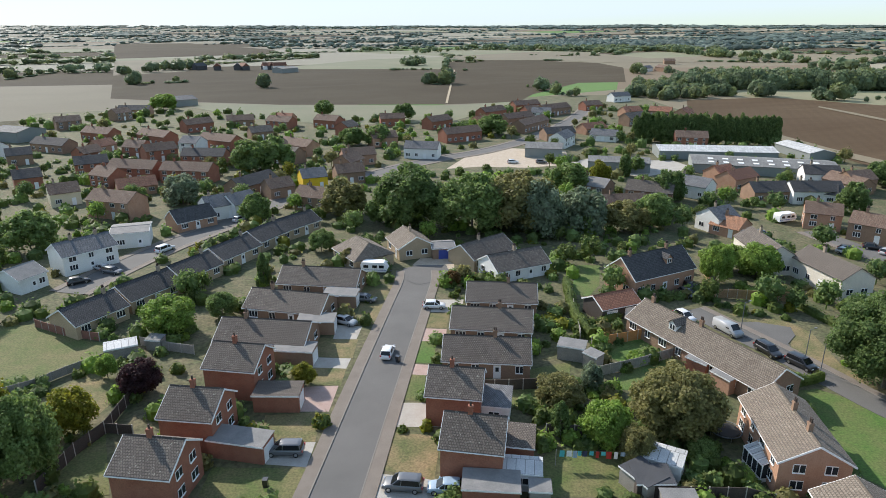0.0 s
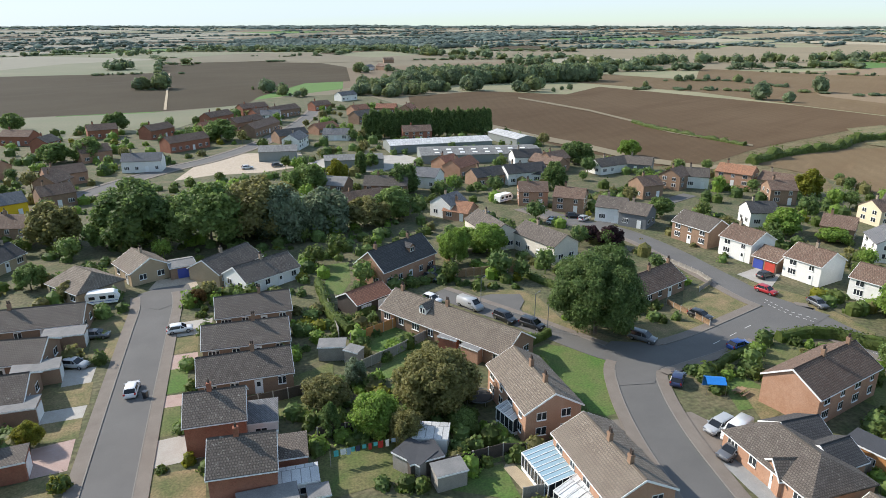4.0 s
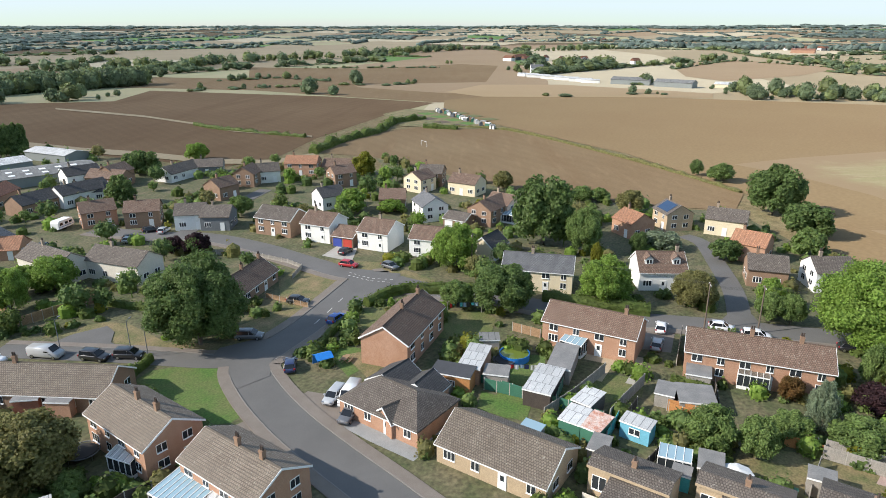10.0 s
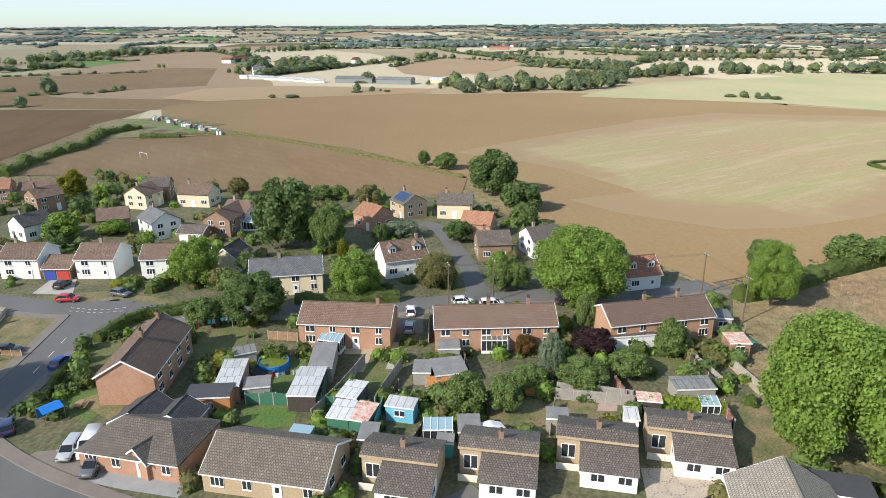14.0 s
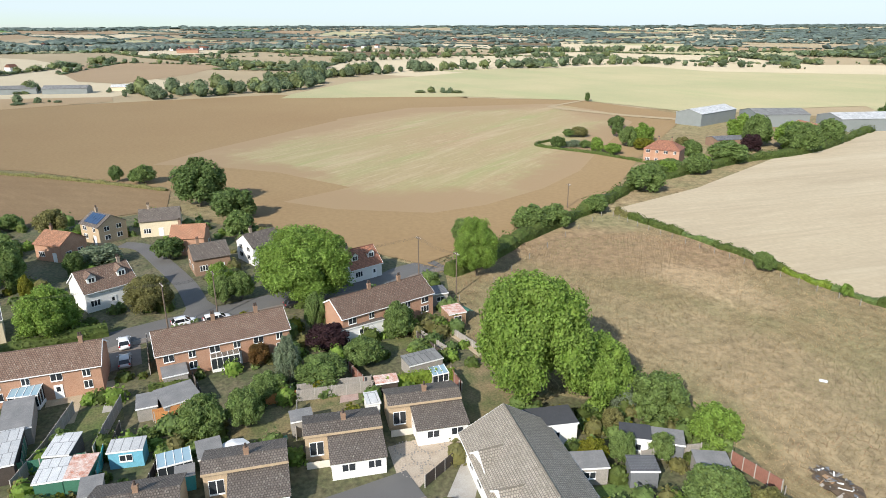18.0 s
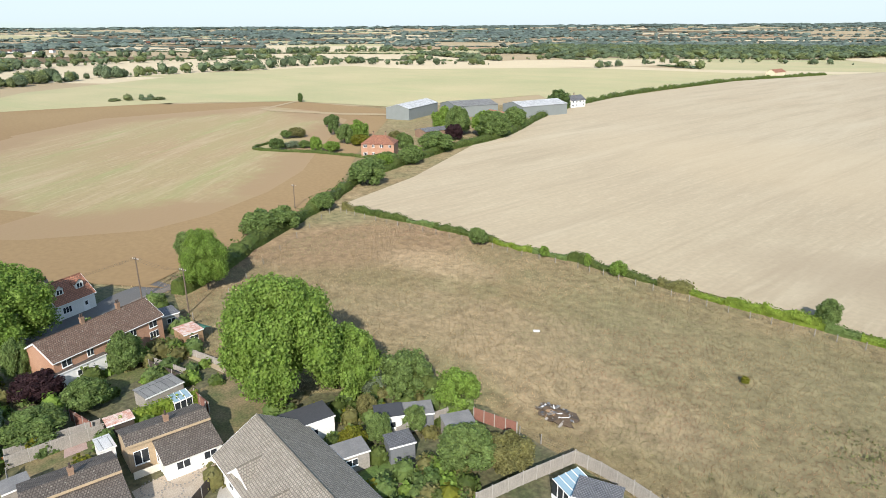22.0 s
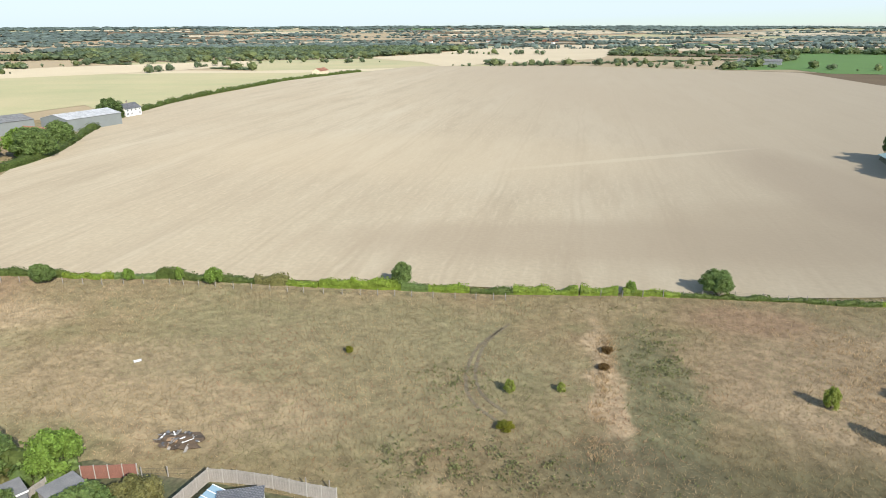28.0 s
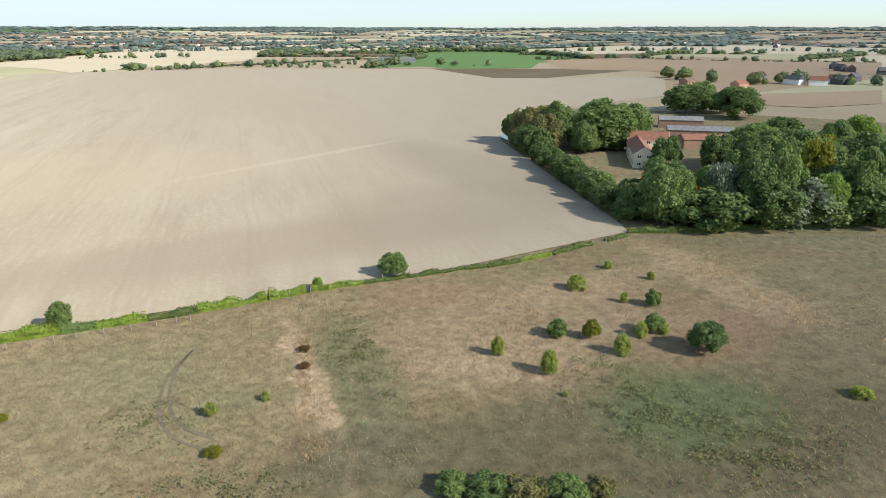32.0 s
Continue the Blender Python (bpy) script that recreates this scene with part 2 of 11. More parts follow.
tiled("tile_red", (0.3, 0.13, 0.08), (0.38, 0.17, 0.1), lichen=0.12)
tiled("tile_orange", (0.42, 0.2, 0.11), (0.38, 0.2, 0.12), lichen=0.12)
tiled("tile_pale", (0.175, 0.14, 0.108), (0.23, 0.19, 0.15))
tiled("tile_silver", (0.28, 0.245, 0.195), (0.35, 0.31, 0.255))
tiled("slate", (0.14, 0.145, 0.155), (0.2, 0.2, 0.205), 0.25, 0.3, 0.1)
tiled("sheet_roof", (0.16, 0.16, 0.155), (0.21, 0.21, 0.2), 2.4, 1.0, 0.15)
tiled("sheet_white", (0.42, 0.43, 0.43), (0.5, 0.5, 0.49), 2.4, 1.0, 0.1)
mat("felt", (0.17, 0.17, 0.165), 0.9, 0.2, 0.6, 8, 0.2, col2=(0.25, 0.24, 0.23), obj=True)
mat("felt_dark", (0.06, 0.062, 0.068), 0.85, 0.2, 0.6, 8, 0.2, obj=True)
mat("upvc", (0.82, 0.82, 0.8), 0.45, 0.05, 1, 6, 0.0, obj=True)
mat("timber", (0.28, 0.17, 0.09), 0.85, 0.3, 1.5, 12, 0.2, col2=(0.36, 0.24, 0.14), obj=True)
mat("timber_grey", (0.27, 0.25, 0.22), 0.9, 0.25, 1.2, 12, 0.2, col2=(0.34, 0.31, 0.27), obj=True)
mat("timber_dark", (0.07, 0.055, 0.045), 0.85, 0.25, 1.2, 12, 0.2, obj=True)
mat("timber_red", (0.27, 0.125, 0.09), 0.85, 0.2, 1.2, 12, 0.2, obj=True)
mat("timber_orange", (0.5, 0.23, 0.08), 0.85, 0.2, 1.2, 12, 0.2, obj=True)
mat("paint_blue", (0.16, 0.45, 0.58), 0.7, 0.12, 1.2, 8, 0.1, obj=True)
mat("paint_teal", (0.08, 0.42, 0.42), 0.7, 0.12, 1.2, 8, 0.1, obj=True)
mat("paint_green", (0.05, 0.17, 0.11), 0.7, 0.12, 1.2, 8, 0.1, obj=True)
mat("rust", (0.45, 0.14, 0.07), 0.9, 0.3, 1.5, 8, 0.2, col2=(0.7, 0.62, 0.55), obj=True)
mat("plastic_blue", (0.02, 0.2, 0.6), 0.45, 0.1, 1, 6, 0.0, obj=True)
mat("door_blue", (0.05, 0.08, 0.35), 0.5, 0.1, 1, 6, 0.0, obj=True)
mat("door_red", (0.5, 0.06, 0.04), 0.5, 0.1, 1, 6, 0.0, obj=True)
mat("bark", (0.11, 0.085, 0.065), 0.95, 0.3, 1.5, 12, 0.5, col2=(0.16, 0.13, 0.1))
mat("pole_wood", (0.16, 0.12, 0.09), 0.9, 0.2, 1.2, 10, 0.2)
mat("tyre", (0.02, 0.02, 0.02), 0.8, 0.1, 3, 12, 0.0)
mat("chrome", (0.55, 0.55, 0.56), 0.3, 0.05, 3, 12, 0.0, metal=1.0)
mat("lamp_red", (0.4, 0.02, 0.02), 0.3, 0.05, 3, 12, 0.0)
mat("line_white", (0.62, 0.61, 0.58), 0.8, 0.15, 1.5, 8, 0.0)
mat("pot", (0.07, 0.05, 0.04), 0.9, 0.2, 2, 10, 0.0)
mat("canvas_lilac", (0.45, 0.4, 0.62), 0.8, 0.1, 1, 8, 0.05, obj=True)
mat("canvas_white", (0.75, 0.75, 0.73), 0.8, 0.1, 1, 8, 0.05, obj=True)
mat("wire", (0.05, 0.05, 0.05), 0.7, 0.1, 1, 5, 0.0)
for _c, _v in dict(white=(0.75, 0.75, 0.75), silver=(0.4, 0.41, 0.42), grey=(0.11, 0.115, 0.125), black=(0.018, 0.018, 0.02), blue=(0.03, 0.1, 0.38), navy=(0.02, 0.03, 0.09), red=(0.42, 0.02, 0.025), lightblue=(0.3, 0.4, 0.5)).items():
    mat("car_" + _c, _v, 0.35, 0.04, 1, 6, 0.0, coat=0.8)
leafy("leaf_mid", (0.156, 0.234, 0.068), (0.230, 0.309, 0.100))
leafy("leaf_dark", (0.113, 0.180, 0.055), (0.174, 0.240, 0.079))
leafy("leaf_bright", (0.198, 0.312, 0.055), (0.262, 0.37, 0.08))
leafy("leaf_sapling", (0.3, 0.36, 0.07), (0.37, 0.41, 0.1))
leafy("leaf_olive", (0.206, 0.203, 0.068), (0.277, 0.259, 0.106))
leafy("leaf_yellow", (0.27, 0.25, 0.03), (0.2, 0.225, 0.03))
leafy("leaf_purple", (0.046, 0.023, 0.029), (0.078, 0.039, 0.039))
leafy("leaf_rust", (0.208, 0.098, 0.033), (0.156, 0.117, 0.039))
leafy("leaf_silver", (0.194, 0.254, 0.149), (0.254, 0.299, 0.194))
leafy("hedge_leaf", (0.101, 0.158, 0.036), (0.166, 0.202, 0.058))
leafy("hedge_lime", (0.23, 0.33, 0.045), (0.26, 0.33, 0.055))
leafy("dry_grass", (0.62, 0.455, 0.27), (0.52, 0.385, 0.22))
leafy("straw", (0.42, 0.315, 0.175), (0.36, 0.28, 0.145))
leafy("sorrel", (0.38, 0.23, 0.14), (0.44, 0.28, 0.165))
leafy("weed_grass", (0.3, 0.29, 0.145), (0.35, 0.32, 0.165))
leafy("weed_green", (0.2, 0.22, 0.085), (0.25, 0.25, 0.105))
# aerial haze is mixed into this far green as a lighter tone
leafy("far_haze_leaf", (0.165, 0.22, 0.12), (0.205, 0.26, 0.14), 0.15)
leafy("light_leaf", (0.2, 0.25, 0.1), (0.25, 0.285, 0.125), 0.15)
# stronger haze put into the colour: paler and bluer than real foliage
leafy("distant_haze_leaf", (0.19, 0.245, 0.205), (0.23, 0.285, 0.245), 0.05)


def glass_mat(name, col, rough=0.06):
    m = bpy.data.materials.new(name)
    m.use_nodes = True
    b = m.node_tree.nodes["Principled BSDF"]
    b.inputs["Base Color"].default_value, b.inputs["Roughness"].default_value = (*col, 1), rough
    b.inputs["IOR"].default_value = 1.5
    MATS[name] = m
    return m


glass_mat("pane", (0.03, 0.035, 0.04))
glass_mat("car_glass", (0.015, 0.017, 0.02))
glass_mat("roof_glass", (0.25, 0.36, 0.42), 0.1)
glass_mat("solar", (0.03, 0.06, 0.12), 0.1)
glass_mat("pool_water", (0.12, 0.16, 0.03), 0.05)
glass_mat("water", (0.03, 0.05, 0.045), 0.03)


def patched(name, patches, wander):
    """Patches of another growth or soil with a place of their own: centre, half sizes, turn, colour, strength."""
    m = MATS[name]
    n, l = m.node_tree.nodes, m.node_tree.links
    b = n["Principled BSDF"]
    old = b.inputs["Base Color"].links[0].from_socket
    g, warp, add, sc = n.new("ShaderNodeNewGeometry"), n.new("ShaderNodeTexNoise"), n.new("ShaderNodeVectorMath"), n.new("ShaderNodeVectorMath")
    warp.inputs["Scale"].default_value, warp.inputs["Detail"].default_value = 0.16, 6
    sc.operation, sc.inputs[1].default_value, sc.inputs[2].default_value = "MULTIPLY_ADD", (wander, wander, 0), (-wander / 2, -wander / 2, 0)
    l.new(g.outputs["Position"], warp.inputs["Vector"]), l.new(warp.outputs["Color"], sc.inputs[0])
    l.new(g.outputs["Position"], add.inputs[0]), l.new(sc.outputs[0], add.inputs[1])
    for cx, cy, rx, ry, turn, col, top in patches:
        mp, gr, r, x = n.new("ShaderNodeMapping"), n.new("ShaderNodeTexGradient"), n.new("ShaderNodeMapRange"), n.new("ShaderNodeMixRGB")
        mp.vector_type, gr.gradient_type = "TEXTURE", "SPHERICAL"
        mp.inputs["Location"].default_value, mp.inputs["Rotation"].default_value, mp.inputs["Scale"].default_value = (cx, cy, 0), (0, 0, radians(turn)), (rx, ry, 50)
        r.inputs["From Max"].default_value, r.inputs["To Max"].default_value = 0.45, top
        x.inputs[2].default_value = (*col, 1)
        l.new(add.outputs[0], mp.inputs["Vector"]), l.new(mp.outputs[0], gr.inputs["Vector"]), l.new(gr.outputs["Fac"], r.inputs["Value"])
        l.new(r.outputs[0], x.inputs[0]), l.new(old, x.inputs[1])
        old = x.outputs[0]
    l.new(old, b.inputs["Base Color"])


STRAW, RUSSET, OLIVE, WEED = (0.295, 0.228, 0.142), (0.22, 0.15, 0.095), (0.125, 0.122, 0.068), (0.105, 0.125, 0.056)
PATCHES = [(30, -85, 42, 26, 0, (0.17, 0.155, 0.088), 0.6), (-46, -58, 58, 17, -8, (0.112, 0.1, 0.055), 0.9), (-48, -92, 34, 24, 10, (0.255, 0.19, 0.12), 0.75), (-16, -82, 7, 27, 3, OLIVE, 0.85), (-9.5, -84, 3.0, 27, 3, (0.32, 0.245, 0.155), 0.95),
           (-92, -96, 9, 34, 0, STRAW, 0.8), (-34, -110, 13, 8, 0, RUSSET, 0.8), (-76, -78, 20, 9, 10, RUSSET, 0.7), (-57, -62, 17, 13, 0, WEED, 0.85), (-12, -66, 12, 7, 0, (0.105, 0.095, 0.056), 0.8),
           (118, -83, 40, 20, 60, (0.215, 0.15, 0.092), 0.8), (95, -88, 16, 9, 20, STRAW, 0.7), (70, -72, 30, 14, 20, (0.235, 0.185, 0.115), 0.6), (45, -68, 26, 10, 0, (0.25, 0.195, 0.12), 0.7), (-40, -82, 16, 10, 0, STRAW, 0.7), (-70, -105, 30, 8, 12, STRAW, 0.5), (-100, -70, 30, 12, 0, (0.15, 0.125, 0.073), 0.7)]


def meadow_mat():
    """Dry late-summer meadow: straw, russet and grey green in soft patches of several sizes."""
    m = mat("meadow", (0.225, 0.175, 0.099), 0.95, 0.3, 0.035, 5.0, 0.3, col2=(0.158, 0.134, 0.071), spread=0.6, dist=0.06)
    n, l = m.node_tree.nodes, m.node_tree.links
    b = n["Principled BSDF"]
    old = b.inputs["Base Color"].links[0].from_socket
    g = n.new("ShaderNodeNewGeometry")
    for sc, col, lo, hi, top in ((0.02, (0.165, 0.16, 0.085), 0.45, 0.62, 0.6), (0.034, (0.225, 0.16, 0.095), 0.5, 0.66, 0.6), (0.075, (0.295, 0.235, 0.145), 0.52, 0.7, 0.55), (0.16, (0.15, 0.15, 0.075), 0.52, 0.7, 0.5), (0.8, (0.13, 0.11, 0.065), 0.5, 0.75, 0.5), (1.7, (0.31, 0.25, 0.155), 0.55, 0.75, 0.4)):
        t, r, x = n.new("ShaderNodeTexNoise"), n.new("ShaderNodeValToRGB"), n.new("ShaderNodeMixRGB")
        t.inputs["Scale"].default_value, t.inputs["Detail"].default_value, t.inputs["Roughness"].default_value = sc, 7, 0.65
        r.color_ramp.elements[0].position, r.color_ramp.elements[1].position = lo, hi
        r.color_ramp.elements[1].color = (top, top, top, 1)
        x.inputs[2].default_value = (*col, 1)
        l.new(g.outputs["Position"], t.inputs["Vector"]), l.new(t.outputs["Fac"], r.inputs["Fac"]), l.new(r.outputs[0], x.inputs[0]), l.new(old, x.inputs[1])
        old = x.outputs[0]
    l.new(old, b.inputs["Base Color"])
    patched("meadow", PATCHES, 9)
    old = b.inputs["Base Color"].links[0].from_socket
    fine, fr, fx = n.new("ShaderNodeTexNoise"), n.new("ShaderNodeMapRange"), n.new("ShaderNodeMixRGB")
    fine.inputs["Scale"].default_value, fine.inputs["Detail"].default_value, fine.inputs["Roughness"].default_value = 0.45, 9, 0.8
    fr.inputs["From Min"].default_value, fr.inputs["From Max"].default_value, fr.inputs["To Min"].default_value, fr.inputs["To Max"].default_value = 0.32, 0.68, 0.42, 1.42
    fx.blend_type, fx.inputs[0].default_value = "MULTIPLY", 1.0
    l.new(g.outputs["Position"], fine.inputs["Vector"]), l.new(fine.outputs["Fac"], fr.inputs["Value"]), l.new(old, fx.inputs[1]), l.new(fr.outputs[0], fx.inputs[2])
    l.new(fx.outputs[0], b.inputs["Base Color"])


def lined(name, turn, pitch, amount):
    """Adds faint parallel working lines to a field's colour."""
    m = MATS[name]
    n, l = m.node_tree.nodes, m.node_tree.links
    b = n["Principled BSDF"]
    old = b.inputs["Base Color"].links[0].from_socket
    g, mp, w, r, x = n.new("ShaderNodeNewGeometry"), n.new("ShaderNodeMapping"), n.new("ShaderNodeTexWave"), n.new("ShaderNodeMapRange"), n.new("ShaderNodeMixRGB")
    mp.inputs["Rotation"].default_value = (0, 0, radians(turn))
    w.inputs["Scale"].default_value, w.inputs["Distortion"].default_value, w.inputs["Detail"].default_value, w.inputs["Detail Scale"].default_value = pitch, 1.2, 3, 0.4
    l.new(g.outputs["Position"], mp.inputs["Vector"]), l.new(mp.outputs[0], w.inputs["Vector"]), l.new(w.outputs["Fac"], r.inputs["Value"])
    r.inputs["To Min"].default_value, r.inputs["To Max"].default_value = 1 - amount, 1 + amount
    x.blend_type, x.inputs["Fac"].default_value = "MULTIPLY", 1.0
    l.new(old, x.inputs[1]), l.new(r.outputs[0], x.inputs[2]), l.new(x.outputs[0], b.inputs["Base Color"])


meadow_mat()
lined("plough_dark", 20, 0.06, 0.03)
lined("plough", 30, 0.05, 0.03)
lined("drill_tan", -35, 0.03, 0.012)


def streaked(name, turn, layers):
    """Long streaks along the working direction: thin green growth and pale stony bands."""
    m = MATS[name]
    n, l = m.node_tree.nodes, m.node_tree.links
    b = n["Principled BSDF"]
    old = b.inputs["Base Color"].links[0].from_socket
    g, mp = n.new("ShaderNodeNewGeometry"), n.new("ShaderNodeMapping")
    mp.vector_type = "TEXTURE"
    mp.inputs["Rotation"].default_value = (0, 0, radians(turn))
    mp.inputs["Scale"].default_value = (7, 1, 1)
    l.new(g.outputs["Position"], mp.inputs["Vector"])
    for sc, col, lo, hi, top in layers:
        t, r, x = n.new("ShaderNodeTexNoise"), n.new("ShaderNodeValToRGB"), n.new("ShaderNodeMixRGB")
        t.inputs["Scale"].default_value, t.inputs["Detail"].default_value, t.inputs["Roughness"].default_value = sc, 5, 0.6
        r.color_ramp.elements[0].position, r.color_ramp.elements[1].position = lo, hi
        r.color_ramp.elements[1].color = (top, top, top, 1)
        x.inputs[2].default_value = (*col, 1)
        l.new(mp.outputs[0], t.inputs["Vector"]), l.new(t.outputs["Fac"], r.inputs["Fac"]), l.new(r.outputs[0], x.inputs[0]), l.new(old, x.inputs[1])
        old = x.outputs[0]
    l.new(old, b.inputs["Base Color"])


mat("drill_green", (0.235, 0.172, 0.095), 0.95, 0.12, 0.012, 0.8, 0.5, spread=0.4, col2=(0.225, 0.188, 0.095), dist=0.15)
streaked("drill_green", -51, ((0.05, (0.195, 0.21, 0.085), 0.44, 0.66, 0.7), (0.12, (0.17, 0.21, 0.07), 0.54, 0.72, 0.6), (0.09, (0.31, 0.25, 0.16), 0.52, 0.72, 0.6), (0.6, (0.33, 0.27, 0.18), 0.52, 0.75, 0.5), (0.025, (0.23, 0.158, 0.09), 0.48, 0.62, 0.75)))
streaked("stubble", -91, ((0.03, (0.33, 0.29, 0.21), 0.48, 0.66, 0.6), (0.09, (0.215, 0.178, 0.12), 0.5, 0.7, 0.6), (0.3, (0.25, 0.205, 0.14), 0.5, 0.72, 0.45), (0.9, (0.38, 0.33, 0.24), 0.52, 0.75, 0.4)))


def wheel_lines(name, turn, gap, wide, col, top, east=None):
    """Pairs of sprayer wheelings across a field, and a browner soil towards one side."""
    m = MATS[name]
    n, l = m.node_tree.nodes, m.node_tree.links
    b = n["Principled BSDF"]
    old = b.inputs["Base Color"].links[0].from_socket
    g, mp, sep = n.new("ShaderNodeNewGeometry"), n.new("ShaderNodeMapping"), n.new("ShaderNodeSeparateXYZ")
    mp.vector_type, mp.inputs["Rotation"].default_value = "TEXTURE", (0, 0, radians(turn))
    wob = n.new("ShaderNodeTexNoise")
    wob.inputs["Scale"].default_value = 0.02
    l.new(g.outputs["Position"], mp.inputs["Vector"]), l.new(mp.outputs[0], sep.inputs[0]), l.new(g.outputs["Position"], wob.inputs["Vector"])

    def op(kind, a, b_, c=None):
        q = n.new("ShaderNodeMath")
        q.operation = kind
        for i, v in enumerate((a, b_, c)):
            if v is None:
                continue
            if isinstance(v, (int, float)):
                q.inputs[i].default_value = v
            else:
                l.new(v, q.inputs[i])
        return q.outputs[0]
    across = op("MULTIPLY_ADD", wob.outputs["Fac"], 5.0, sep.outputs["Y"])
    tri = op("PINGPONG", across, gap / 2)
    line = op("SUBTRACT", 1.0, op("DIVIDE", op("ABSOLUTE", op("SUBTRACT", tri, 1.3), 0), wide))
    broken = op("MULTIPLY", op("MAXIMUM", line, 0.0), op("MULTIPLY", wob.outputs["Fac"], 2.0 * top))
    x = n.new("ShaderNodeMixRGB")
    x.inputs[2].default_value = (*col, 1)
    l.new(broken, x.inputs[0]), l.new(old, x.inputs[1])
    if east:
        sx = n.new("ShaderNodeSeparateXYZ")
        l.new(g.outputs["Position"], sx.inputs[0])
        lean = op("MULTIPLY_ADD", sx.outputs["Y"], 0.35, sx.outputs["X"])
        big = n.new("ShaderNodeTexNoise")
        big.inputs["Scale"].default_value, big.inputs["Detail"].default_value = 0.012, 6
        l.new(g.outputs["Position"], big.inputs["Vector"])
        mr = n.new("ShaderNodeMapRange")
        mr.inputs["From Min"].default_value, mr.inputs["From Max"].default_value = east
        mr.inputs["To Min"].default_value, mr.inputs["To Max"].default_value = 0.0, 0.75
        l.new(op("MULTIPLY_ADD", big.outputs["Fac"], 90.0, lean), mr.inputs["Value"])
        y = n.new("ShaderNodeMixRGB")
        y.inputs[2].default_value = (0.258, 0.214, 0.148, 1)
        l.new(mr.outputs[0], y.inputs[0]), l.new(x.outputs[0], y.inputs[1])
        x = y
    l.new(x.outputs[0], b.inputs["Base Color"])


wheel_lines("stubble", -91, 24.0, 0.9, (0.22, 0.18, 0.12), 0.3, (0.0, -130.0))
patched("stubble", [(-60, -165, 60, 36, 20, (0.215, 0.172, 0.115), 0.5), (-82, -220, 24, 80, 8, (0.21, 0.168, 0.115), 0.55), (-10, -150, 80, 20, 8, (0.225, 0.183, 0.125), 0.6), (-28, -254, 66, 3.2, 31.6, (0.36, 0.315, 0.225), 0.5), (60, -250, 120, 60, 0, (0.33, 0.275, 0.185), 0.4)], 2.5)
BARE = (0.203, 0.141, 0.076)
patched("drill_green", [(x, y, rx, ry, turn, BARE, 0.95) for x, y, rx, ry, turn in (
    (262, 14, 30, 18, 45), (228, -13, 30, 18, 40), (168, -58, 24, 34, 0), (184, -104, 34, 20, -50), (215, -134, 40, 22, -42), (262, -176, 46, 24, -42), (318, -208, 46, 26, 0), (386, -152, 30, 76, 0), (374, -84, 26, 46, 30), (334, -42, 48, 24, -42), (296, -6, 42, 22, -42), (186, -24, 30, 22, 50))], 24)
wheel_lines("drill_tan", -35, 28.0, 0.9, (0.28, 0.21, 0.13), 0.2)
streaked("plough", 30, ((0.06, (0.15, 0.095, 0.05), 0.5, 0.7, 0.5), (0.3, (0.26, 0.18, 0.105), 0.55, 0.75, 0.4)))
streaked("plough_dark", 20, ((0.06, (0.09, 0.053, 0.028), 0.5, 0.7, 0.5), (0.3, (0.17, 0.108, 0.062), 0.58, 0.75, 0.4)))
streaked("plough_grey", 30, ((0.04, (0.135, 0.108, 0.072), 0.5, 0.7, 0.5),))
streaked("green_field", 10, ((0.03, (0.21, 0.24, 0.11), 0.5, 0.7, 0.5), (0.1, (0.32, 0.28, 0.17), 0.55, 0.75, 0.4)))

# ---- mesh helpers ----


